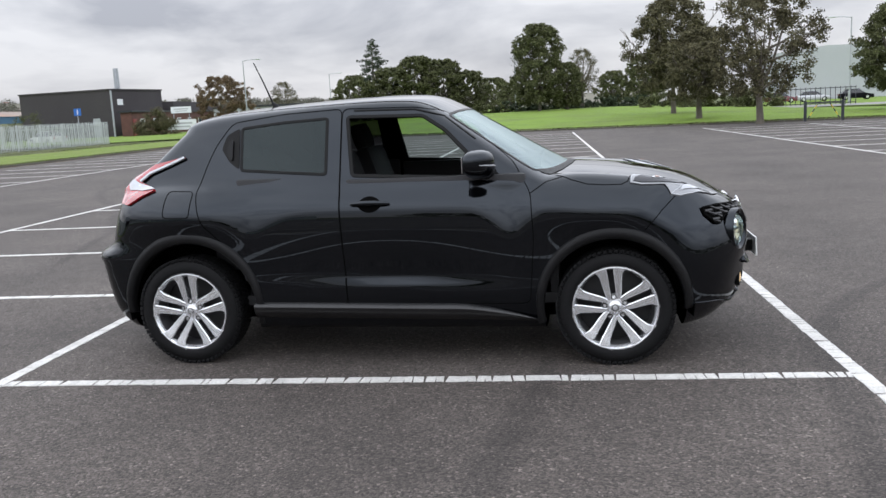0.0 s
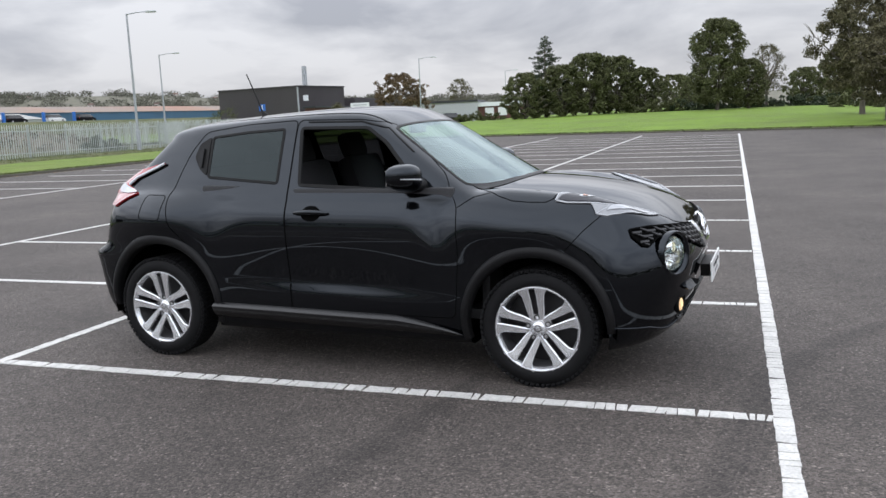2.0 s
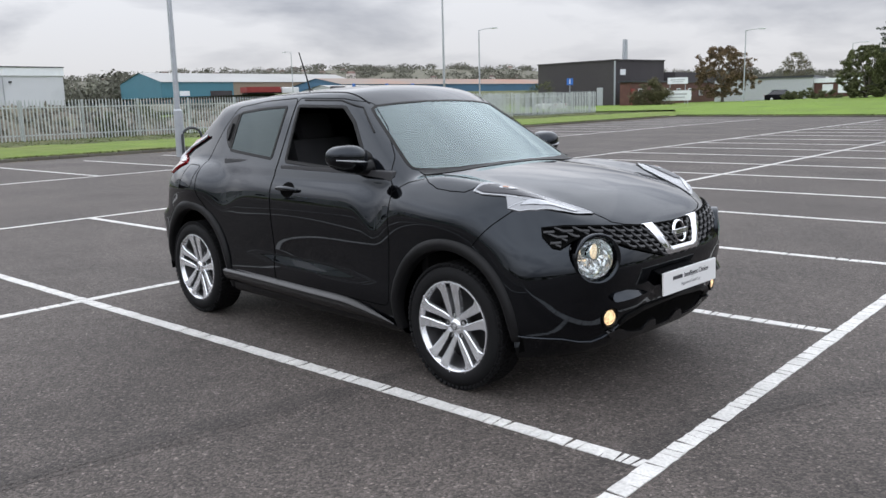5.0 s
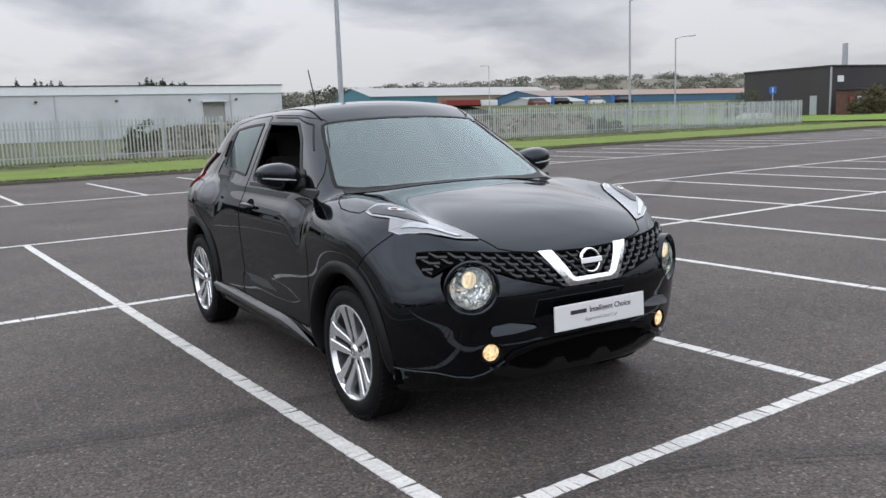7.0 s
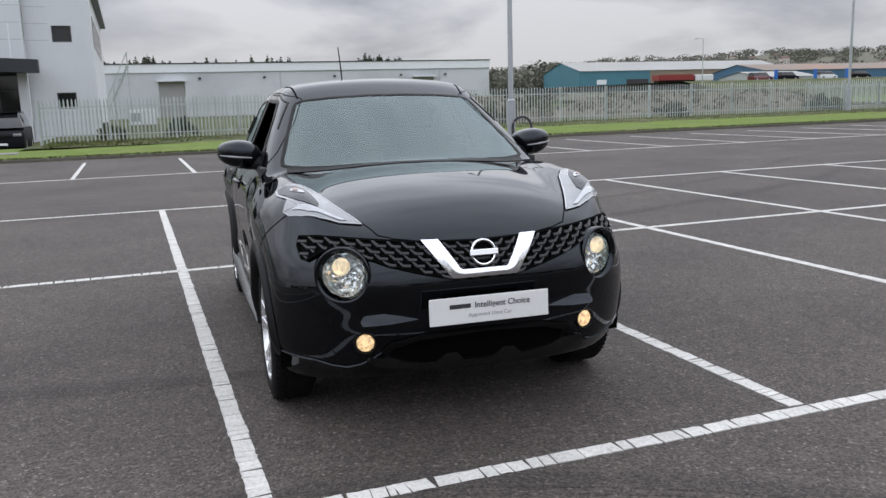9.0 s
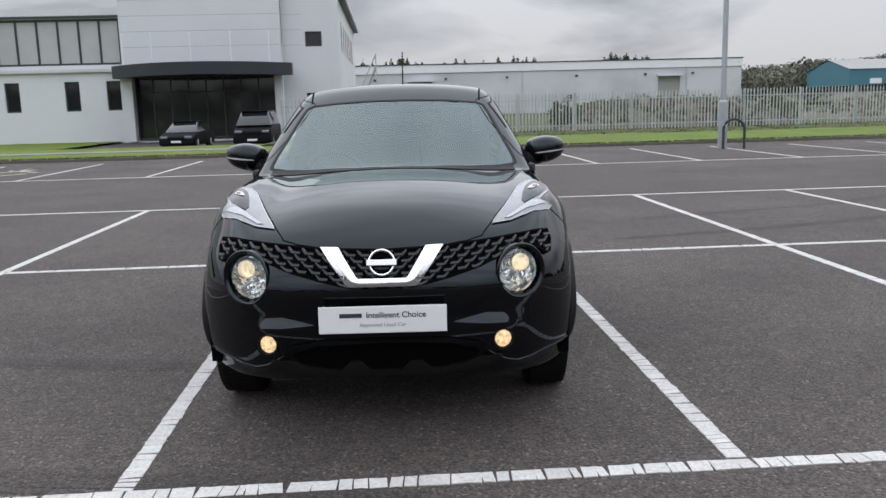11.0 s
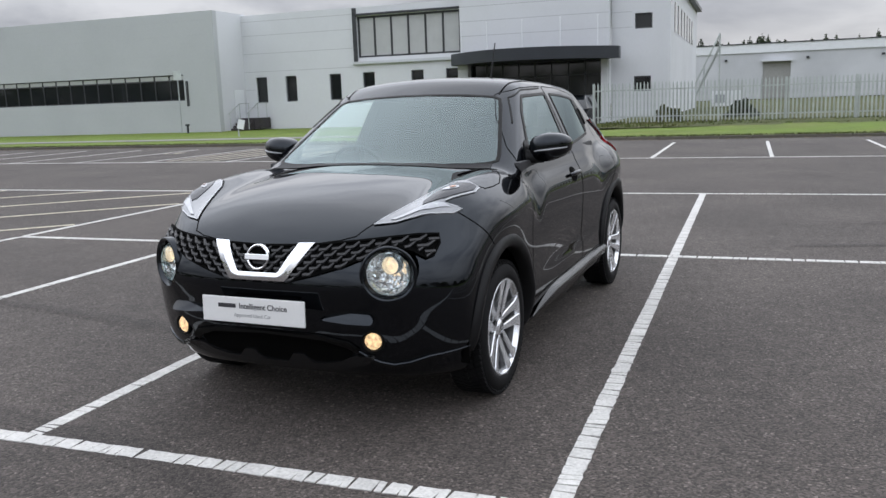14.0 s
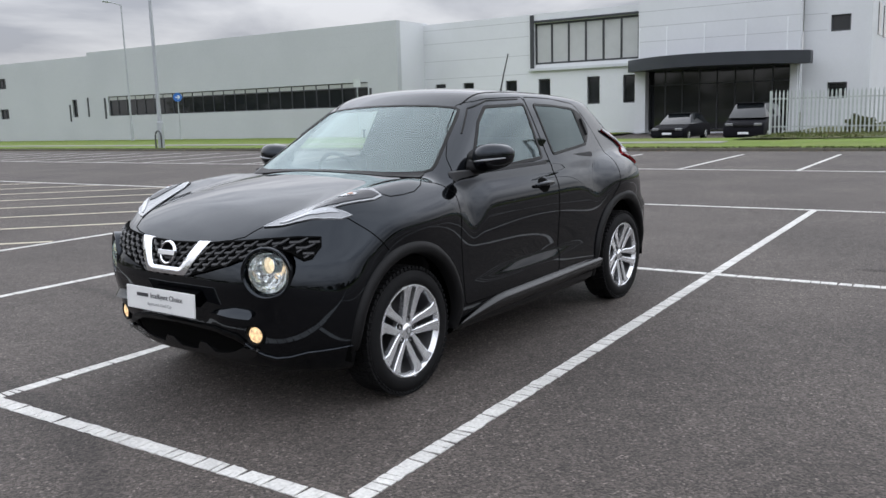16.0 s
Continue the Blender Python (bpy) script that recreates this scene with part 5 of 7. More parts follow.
# door mirrors, handles, aerial, wipers
def door_mirror(s):
    bm = bmesh.new()
    bmesh.ops.create_uvsphere(bm, u_segments=36, v_segments=22, radius=1)
    for v in bm.verts:
        x, y, z = v.co
        e = 0.72
        x, y, z = (math.copysign(abs(q) ** e, q) for q in (x, y, z))
        k = 1 / max(1e-6, (abs(x) ** 2.8 + abs(y) ** 2.8 + abs(z) ** 2.8) ** (1 / 2.8)) if (x or y or z) else 1
        x, y, z = x * k, y * k, z * k
        taper = 1 - 0.22 * max(0, y * 1.0)
        px = (0.105 if x > 0 else 0.07) * x * taper - 0.03 * y * y
        v.co = (px, y * 0.118, z * 0.079 * taper + 0.012 * y)
    m = Matrix.Translation((0.525, s * 0.872, 1.153)) @ (Matrix.Identity(4) if s > 0 else Matrix.Scale(-1, 4, (0, 1, 0)))
    bm.transform(m)
    mir = part("door_mirror", bm, M["paint"], doors[s, 0], "gloss black door mirror", smooth=True, sharp=80)
    bm = bmesh.new()
    pts = []
    for k in range(14):
        y = -0.06 + 0.165 * k / 13
        yy = y / 0.118
        x = (0.105 * (max(0, 1 - abs(yy) ** 2.8)) ** (1 / 2.8) * (1 - 0.22 * max(0, yy)) - 0.03 * yy * yy) + 0.001
        pts.append((x, y, -0.012 + 0.012 * yy))
    tube(bm, pts, [0.0035 + 0.003 * math.sin(math.pi * k / 13) for k in range(14)], 8)
    bm.transform(m)
    part("side_repeater", bm, M["white_lens"], mir, "slim pale indicator strip", smooth=True)
    bm = bmesh.new()
    box(bm, (-0.066, 0.012, 0.0), (0.004, 0.135, 0.085), bevel=0.001)
    bm.transform(m)
    part("mirror_glass", bm, M["chrome"], mir)
    bm = bmesh.new()
    tube(bm, [(0.55, s * 0.84, 1.10), (0.575, s * 0.80, 1.095), (0.585, s * 0.755, 1.10)], [0.032, 0.028, 0.045], 12)
    part("mirror_arm", bm, M["cladding"], mir, smooth=True)
    patch("sail_panel", corners([(0.50, 1.075), (0.66, 1.068), (0.555, 1.175), (0.50, 1.195)], 0.02), "y", s, M["gasket"], doors[s, 0], 0.006, 0.01)


def door_handle(s):
    patch("handle_recess", rounded([(-0.17, 0.945), (-0.13, 0.985), (-0.07, 0.985), (-0.03, 0.945), (-0.07, 0.905), (-0.13, 0.905)], 4), "y", s, M["gap"], doors[s, 0], 0.0025, 0.0)
    xs = np.linspace(-0.205, 0.012, 14)
    P, N = skin(xs, np.full(14, 0.946), "y", s)
    bm = bmesh.new()
    tube(bm, [Vector(P[i]) + Vector(N[i]) * (0.010 + 0.020 * math.sin(math.pi * min(1, max(0, i / 13))) ** 0.5) for i in range(14)],
         [0.010 + 0.006 * math.sin(math.pi * i / 13) for i in range(14)], 10)
    part("door_handle", bm, M["paint"], doors[s, 0], smooth=True)


for s in (1, -1):
    door_mirror(s)
    door_handle(s)
bm = bmesh.new()
tube(bm, [(-0.935, 0, 1.505), (-0.935, 0, 1.540), (-0.955, 0, 1.560)], [0.026, 0.020, 0.011], 12)
aerial = part("aerial_base", bm, M["cladding"], car, smooth=True)
bm = bmesh.new()
tube(bm, [(-0.95, 0, 1.55), (-1.005, 0, 1.69), (-1.067, 0, 1.83)], [0.006, 0.005, 0.004], 8)
part("aerial_mast", bm, M["cladding"], aerial, smooth=True)
# roof edge strips
for s in (1, -1):
    seam([(0.30, s * 0.505), (0.0, s * 0.525), (-0.5, s * 0.52), (-1.0, s * 0.48), (-1.40, s * 0.43)], "z", 1, car, "roof_joint", 0.010, 0.0015)

# wheels
def wheel_parts(root):
    bm = bmesh.new()
    prof = [(0.234, -0.088), (0.241, -0.098), (0.258, -0.1045), (0.282, -0.103), (0.302, -0.093), (0.314, -0.078), (0.3200, -0.06), (0.3200, 0.06), (0.314, 0.078), (0.302, 0.093),
            (0.282, 0.103), (0.241, 0.098), (0.234, 0.088)]
    lathe(bm, prof, 84, Matrix.Rotation(radians(90), 4, "X") @ Matrix.Scale(-1, 4, (0, 0, 1)))
    tyre = part("tyre", bm, M["rubber"], root, "black road tyre", smooth=True, sharp=35)
    bm = bmesh.new()
    n = 66
    for i in range(n):
        a = 2 * math.pi * i / n
        for y, dy, sh in ((-0.078, 0.034, 0.0), (-0.032, 0.040, 0.5), (0.014, 0.040, 0.0), (0.060, 0.050, 0.5)):
            aa = a + sh * 2 * math.pi / n
            box(bm, (0.3225 * math.cos(aa), y * 0.92, 0.3225 * math.sin(aa)), (0.010, dy, 0.0235),
                Matrix.Rotation(-aa, 4, "Y") @ Matrix.Rotation(radians(14 if y < 0 else -14), 4, "X"))
        box(bm, (0.3085 * math.cos(a), -0.0868, 0.3085 * math.sin(a)), (0.018, 0.005, 0.020), Matrix.Rotation(-a, 4, "Y") @ Matrix.Rotation(radians(-38), 4, "Z"))
    part("tread", bm, M["rubber"], tyre)
    bm = bmesh.new()
    turn = Matrix.Rotation(radians(90), 4, "X")
    lathe(bm, [(0.231, 0.094), (0.229, 0.098), (0.223, 0.099), (0.217, 0.093), (0.209, 0.072)], 72, turn)
    rim = part("rim", bm, M["alloy"], root, "silver alloy rim with five twin spokes", smooth=True, sharp=40)
    bm = bmesh.new()
    lathe(bm, [(0.209, 0.073), (0.201, 0.02), (0.199, -0.08)], 60, turn)
    part("rim_barrel", bm, M["barrel"], rim, smooth=True)
    bm = bmesh.new()
    lathe(bm, [(0.205, -0.03), (0.05, -0.02), (0.001, -0.02)], 48, turn)
    part("brake", bm, M["alloy_dark"], root, smooth=True)
    for k in range(5):
        for sgn in (-1, 1):
            ang = radians(90 + 72 * k)
            bm = bmesh.new()
            r0, r1 = 0.044, 0.216
            secs = []
            for t, (oc, wd, yo, dp) in zip((0, 0.25, 0.55, 0.78, 0.92, 1.0), ((0.024, 0.026, 0.070, 0.03), (0.031, 0.034, 0.076, 0.034), (0.0350, 0.040, 0.084, 0.034), (0.039, 0.047, 0.091, 0.034), (0.0480, 0.063, 0.096, 0.03), (0.058, 0.080, 0.098, 0.026))):
                r = r0 + (r1 - r0) * t
                c, h = sgn * oc, wd / 2
                sec = [(-h, -yo + 0.004), (-h + 0.005, -yo), (h - 0.005, -yo), (h, -yo + 0.004), (h * 0.75, -yo + dp), (-h * 0.75, -yo + dp)]
                secs.append([bm.verts.new((r, y, c + q)) for q, y in sec])
            for sa, sb in zip(secs, secs[1:]):
                for i in range(6):
                    bm.faces.new((sa[i], sa[(i + 1) % 6], sb[(i + 1) % 6], sb[i]))
            bm.faces.new(secs[0])
            bm.faces.new(secs[-1][::-1])
            bm.transform(Matrix.Rotation(-ang, 4, "Y"))
            part("spoke", bm, M["alloy"], rim, smooth=True, sharp=25)
    bm = bmesh.new()
    lathe(bm, [(0.074, 0.03), (0.074, 0.056), (0.068, 0.063), (0.036, 0.069), (0.030, 0.076), (0.022, 0.080), (0.001, 0.081)], 40, turn)
    hub = part("hub", bm, M["alloy"], rim, smooth=True, sharp=35)
    for k in range(5):
        a = radians(90 + 72 * k)
        bm = bmesh.new()
        lathe(bm, [(0.0155, 0.050), (0.0155, 0.0705), (0.0105, 0.0705), (0.0105, 0.062), (0.001, 0.062)], 14, Matrix.Translation((0.058 * math.cos(a), 0, 0.058 * math.sin(a))) @ turn)
        part("wheel_bolt", bm, M["alloy_dark"], rim)
    bm = bmesh.new()
    lathe(bm, [(0.014, 0.0805), (0.016, 0.0830), (0.019, 0.0805)], 24, turn, True)
    part("cap_emblem", bm, M["alloy_dark"], rim)
    for ob in (rim, *rim.children):
        ob.data.transform(Matrix.Diagonal((1.028, 1.0, 1.028, 1.0)))


wheel = new("wheel")
wheel.parent = car
wheel_parts(wheel)
wheel.matrix_basis = pose(WX, -0.752, 0.3275, 0, -7, 0)
copy_thing(wheel, pose(-WX, -0.752, 0.3275, 0, -2, 0))
copy_thing(wheel, pose(WX, 0.752, 0.3275, 0, 10, 180))
copy_thing(wheel, pose(-WX, 0.752, 0.3275, 0, 30, 180))


# cabin
def slab(name, c, sz, mat, bevel=0.03, rot=None, parent=car, label=""):
    bm = bmesh.new()
    box(bm, c, sz, rot, bevel)
    return part(name, bm, mat, parent, label, smooth=True, sharp=50)


slab("cabin_floor", (-0.2, 0, 0.36), (2.4, 1.42, 0.06), M["cabin"], 0.01)
dash = slab("dashboard", (0.70, 0, 0.90), (0.36, 1.30, 0.24), M["cabin"], 0.08)
slab("instrument_hood", (0.60, -0.37, 1.02), (0.20, 0.36, 0.09), M["cabin"], 0.04, parent=dash)
slab("bulkhead", (0.93, 0, 0.70), (0.05, 1.40, 0.62), M["cabin"], 0.01)
slab("parcel_shelf", (-1.36, 0, 1.0), (0.40, 1.10, 0.04), M["cabin"], 0.01)
slab("headlining", (-0.35, 0, 1.475), (1.15, 0.84, 0.02), M["cabin"], 0.01)
for s in (1, -1):
    slab("door_card", (0.27, s * 0.765, 0.80), (1.04, 0.05, 0.58), M["cabin"], 0.02, parent=doors[s, 0])
    slab("door_card", (-0.60, s * 0.745, 0.80), (0.66, 0.05, 0.62), M["cabin"], 0.02, parent=doors[s, 1])
    lean = Matrix.Rotation(radians(-18), 4, "Y")
    seat = slab("front_seat", (-0.02, s * 0.37, 0.62), (0.52, 0.50, 0.16), M["seat"], 0.06, label="dark cloth front seat")
    slab("backrest", (-0.32, s * 0.37, 0.93), (0.14, 0.48, 0.62), M["seat"], 0.06, lean, seat)
    slab("headrest", (-0.45, s * 0.37, 1.30), (0.10, 0.27, 0.19), M["seat"], 0.05, lean, seat)
rear = slab("rear_seat", (-0.95, 0, 0.62), (0.46, 1.26, 0.18), M["seat"], 0.06, label="dark cloth rear bench")
slab("backrest", (-1.20, 0, 0.92), (0.14, 1.22, 0.56), M["seat"], 0.06, Matrix.Rotation(radians(-16), 4, "Y"), rear)
for y in (0.38, -0.38):
    slab("headrest", (-1.29, y, 1.22), (0.09, 0.25, 0.14), M["seat"], 0.04, None, rear)
bm = bmesh.new()
lathe(bm, [(0.180 + 0.014 * math.cos(a), 0.014 * math.sin(a)) for a in (2 * math.pi * k / 8 for k in range(8))], 40, None, True)
box(bm, (0, 0, -0.02), (0.14, 0.10, 0.05), bevel=0.02)
box(bm, (0.11, 0, -0.01), (0.14, 0.03, 0.02))
box(bm, (-0.11, 0, -0.01), (0.14, 0.03, 0.02))
box(bm, (0, -0.11, -0.01), (0.04, 0.14, 0.02))
bm.transform(Matrix.Translation((0.42, -0.37, 1.00)) @ Vector((-1.0, 0, 0.42)).to_track_quat("Z", "Y").to_matrix().to_4x4())
part("steering_wheel", bm, M["cabin"], car, "dark steering wheel", smooth=True)
bm = bmesh.new()
box(bm, (0.24, 0.0, 1.41), (0.03, 0.23, 0.06), bevel=0.012)
box(bm, (0.30, 0.0, 1.45), (0.10, 0.06, 0.05), bevel=0.012)
part("rear_view_mirror", bm, M["cabin"], car)


# ---- offices with the entrance canopy ----
def boxes(name, items, mat, parent=None, label="", bevel=0.0):
    """Blocks given as (u0, u1, v0, v1, z0, z1) in one mesh."""
    bm = bmesh.new()
    for u0, u1, v0, v1, z0, z1 in items:
        box(bm, ((u0 + u1) / 2, (v0 + v1) / 2, (z0 + z1) / 2), (abs(u1 - u0), abs(v1 - v0), abs(z1 - z0)), bevel=bevel)
    return part(name, bm, mat, parent, label)


def wall_with_openings(name, u, thick, v0, v1, z0, z1, holes, mat, parent):
    """A wall facing +u with openings through it."""
    vs = sorted({v0, v1, *(h[0] for h in holes), *(h[1] for h in holes)})
    zs = sorted({z0, z1, *(h[2] for h in holes), *(h[3] for h in holes)})
    bm = bmesh.new()
    for va, vb in zip(vs, vs[1:]):
        for za, zb in zip(zs, zs[1:]):
            cv, cz = (va + vb) / 2, (za + zb) / 2
            if not any(h[0] < cv < h[1] and h[2] < cz < h[3] for h in holes):
                box(bm, (u - thick / 2, cv, cz), (thick, vb - va, zb - za))
    bmesh.ops.remove_doubles(bm, verts=bm.verts, dist=0.0005)
    return part(name, bm, mat, parent)


def glazing(u, v0, v1, z0, z1, panes, parent, glass="window", bar=0.07, transom=None, name="window"):
    """A framed window set into an opening: frame, mullions and panes."""
    w = new(name)
    w.parent = parent
    fr = [(u - 0.09, u, v0, v1, z0, z0 + bar), (u - 0.09, u, v0, v1, z1 - bar, z1), (u - 0.09, u, v0, v0 + bar, z0, z1), (u - 0.09, u, v1 - bar, v1, z0, z1)]
    for k in range(1, panes):
        c = v0 + (v1 - v0) * k / panes
        fr.append((u - 0.08, u - 0.005, c - bar / 2, c + bar / 2, z0, z1))
    if transom:
        fr.append((u - 0.08, u - 0.007, v0, v1, transom - bar / 2, transom + bar / 2))
    boxes("window_frame", fr, M["frame"], w)
    for k in range(panes):
        a, b = v0 + (v1 - v0) * k / panes, v0 + (v1 - v0) * (k + 1) / panes
        boxes("pane", [(u - 0.07, u - 0.05, a, b, z0, z1)], M[glass], w)
    return w


PIVOT = Vector((4.75, 2.79, 1.40))
OFFICE = Matrix.Translation(PIVOT) @ Matrix.Scale(1.2176, 4) @ Matrix.Translation(-PIVOT) @ SITE
office = thing("office_building", "pale grey rendered office building with dark windows and a curved canopy", "building", m=OFFICE)
UF, UL = -43.5, -40.5
small = [(a, a + 0.78, 1.67, 3.23) for a in (-26.1, -24.0, -20.95, -18.72, -15.60, -13.42)]
wall_with_openings("front_wall", UF, 0.4, -26.9, -12.4, 0, 7.0, small + [(-18.95, -12.5, 4.08, 6.46)], M["wall"], office)
for a, b, z0, z1 in small:
    glazing(UF - 0.12, a, b, z0, z1, 1, office, transom=None)
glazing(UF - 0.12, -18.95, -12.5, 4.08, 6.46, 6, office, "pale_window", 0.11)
boxes("window_sill", [(UF, UF + 0.18, -19.25, -12.42, 3.70, 3.86)], M["wall2"], office)
boxes("window_surround", [(UF, UF + 0.10, -19.2, -18.97, 3.86, 6.95), (UF, UF + 0.10, -19.2, -12.42, 6.50, 6.62)], M["frame"], office)
tall_holes = [(-11.9, -4.45, 0.0, 3.35)]
wall_with_openings("entrance_wall", UF + 0.35, 0.5, -12.4, -4.05, 0, 8.9, tall_holes, M["wall"], office)
wall_with_openings("end_wall", UF - 0.35, 0.4, -4.05, -0.97, 0, 8.9, [(-2.8, -1.9, 4.82, 5.62), (-2.85, -1.95, 1.55, 2.35)], M["wall"], office)
glazing(UF - 0.45, -2.8, -1.9, 4.82, 5.62, 1, office)
glazing(UF - 0.45, -2.85, -1.95, 1.55, 2.35, 1, office)
boxes("side_wall", [(-66, UF - 0.75, -1.37, -0.97, 0, 7.4)], M["wall"], office)
for k in range(7):
    boxes("side_window", [(-47.2 - 2.3 * k, -46.2 - 2.3 * k, -0.98, -0.93, 4.7, 6.3)], M["window"], office)
boxes("eaves", [(-66.2, UF - 0.7, -1.5, -0.62, 7.4, 7.62)], M["dark_metal"], office)
boxes("roof", [(-66, UF - 0.4, -26.9, -1.4, 6.6, 6.75), (-66, UF - 0.2, -12.4, -1.4, 8.3, 8.5)], M["roof_grey"], office)
boxes("parapet_return", [(-66, UF - 0.4, -12.5, -12.1, 6.75, 8.9), (-66, -43.9, -1.4, -1.0, 7.62, 8.9)], M["wall"], office)
# the long lower wing that steps forward
strip = (-56.0, -29.3, 1.95, 3.50)
wall_with_openings("wing_wall", UL, 0.4, -58.3, -26.9, 0, 7.12, [strip], M["wall_wing"], office)
wall_with_openings("wing_far_wall", UL, 0.4, -96, -58.3, 0, 6.85, [(-60.9, -60.2, 1.95, 3.42), (-72, -70.6, 4.7, 5.62), (-72, -70.6, 2.0, 2.9)], M["wall_wing"], office)
glazing(UL - 0.12, *strip, 24, office, bar=0.06, transom=3.16)
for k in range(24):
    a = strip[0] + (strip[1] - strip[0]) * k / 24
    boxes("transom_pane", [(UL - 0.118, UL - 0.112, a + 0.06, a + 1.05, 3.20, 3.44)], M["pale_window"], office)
glazing(UL - 0.12, -60.9, -60.2, 1.95, 3.42, 1, office)
glazing(UL - 0.12, -72, -70.6, 4.7, 5.62, 2, office)
glazing(UL - 0.12, -72, -70.6, 2.0, 2.9, 2, office)
for q in ((-58.75, -58.6, 1.95, 3.5), (-56.5, -56.32, 1.75, 3.4), (-29.15, -29.0, 1.6, 3.1), (-61.3, -61.15, 1.6, 3.0)):
    boxes("slot_trim", [(UL, UL + 0.05, *q)], M["frame"], office)
boxes("wing_return", [(UF - 0.4, UL - 0.4, -27.3, -26.9, 0, 7.12)], M["wall"], office)
boxes("wing_roof", [(-66, UL - 0.35, -96, -27.2, 6.4, 6.55)], M["roof_grey"], office)
# shallow joints of the wall panels
for z in (1.35, 2.45, 3.55, 4.65, 5.75, 6.6):
    boxes("panel_joint", [(UF, UF + 0.004, -26.88, -19.3, z, z + 0.03)] if z > 3.3 else [(UF, UF + 0.004, -26.88, -26.12, z, z + 0.03)], M["joint"], office)
    boxes("panel_joint", [(UL, UL + 0.004, -58.2, -26.9, z, z + 0.025)] if z > 3.55 or z < 1.9 else [(UL, UL + 0.004, -28.9, -26.9, z, z + 0.025)], M["joint"], office)
for z in (4.9, 5.7, 6.5, 7.3):
    boxes("panel_joint", [(UF + 0.35, UF + 0.354, -12.38, -4.07, z, z + 0.03)], M["joint"], office)
    boxes("panel_joint", [(UF - 0.35, UF - 0.346, -4.0, -2.95, z, z + 0.03)], M["joint"], office)
boxes("plinth", [(UF - 0.3, UF + 0.02, -26.8, -2.9, -0.16, 0.0)], M["wall"], office)
# entrance: dark glass front, white pier, curved canopy
glazing(UF + 0.05, -11.9, -4.45, 0.1, 3.35, 8, office, bar=0.06, transom=2.55, name="entrance_glass")
boxes("entrance_pier", [(UF + 0.36, UF + 0.75, -12.45, -11.85, 0, 3.4)], M["wall"], office)
boxes("entrance_pier", [(UF + 0.36, UF + 0.6, -4.45, -4.1, 0, 3.4)], M["wall"], office)
bm = bmesh.new()
n = 28
rows = []
for k in range(n + 1):
    v = -12.75 + (9.3) * k / n
    bow = 3.0 * (1 - ((k / n - 0.5) * 2) ** 2)
    rows.append([bm.verts.new((uu, v, z)) for uu, z in ((UF + 0.36, 3.30), (UF + 1.0 + bow, 3.30), (UF + 1.0 + bow, 3.92), (UF + 0.36, 3.92))])
for ra, rb in zip(rows, rows[1:]):
    for i in range(4):
        bm.faces.new((ra[i], ra[(i + 1) % 4], rb[(i + 1) % 4], rb[i]))
bm.faces.new(rows[0])
bm.faces.new(rows[-1][::-1])
part("canopy", bm, M["dark_metal"], office, "dark grey curved canopy over the glazed entrance", smooth=True, sharp=30)
for v in (-12.2, -10.7, -8.7, -6.6, -4.6):
    bm = bmesh.new()
    tube(bm, [(UF + 0.75, v, 3.9), (UF + 0.75, v, 5.55)], [0.035, 0.028], 8)
    box(bm, (UF + 0.75, v, 5.57), (0.09, 0.09, 0.07))
    part("canopy_pole", bm, M["sign_white"], office)
# outside steps, rail and a white door by the inner corner
steps = thing("entrance_steps", "dark metal steps with a grey handrail beside a white door", "steps", m=OFFICE)
boxes("landing", [(-43.4, -42.2, -26.7, -25.2, 0.1, 0.75)], M["dark_wall"], steps)
for k in range(4):
    boxes("step", [(-42.2 + 0.28 * k, -41.92 + 0.28 * k, -26.6, -25.6, 0.05, 0.62 - 0.15 * k)], M["dark_wall"], steps)
for v in (-26.6, -25.3):
    bm = bmesh.new()
    tube(bm, [(-43.3, v, 1.65), (-42.2, v, 1.65), (-41.0, v, 1.05)], 0.03, 6)
    for uu, zz, zt in ((-43.2, 0.75, 1.65), (-42.2, 0.75, 1.65), (-41.1, 0.1, 1.1)):
        tube(bm, [(uu, v, zz), (uu, v, zt)], 0.025, 6)
    part("handrail", bm, M["galv"], steps)
boxes("side_door", [(-43.2, -42.2, -26.92, -26.86, 0.75, 2.5)], M["sign_white"], steps)
board = thing("leaning_sign", "small white sign leaning on a post in the grass", "sign", m=site(-31.5, -19.8, 0.08, 20))
boxes("sign_face", [(0, 0.03, -0.16, 0.16, 0.35, 0.80)], M["sign_white"], board).rotation_euler = (radians(-14), 0, 0)
boxes("sign_post", [(-0.02, 0.0, -0.03, 0.03, 0, 0.6)], M["pole"], board)


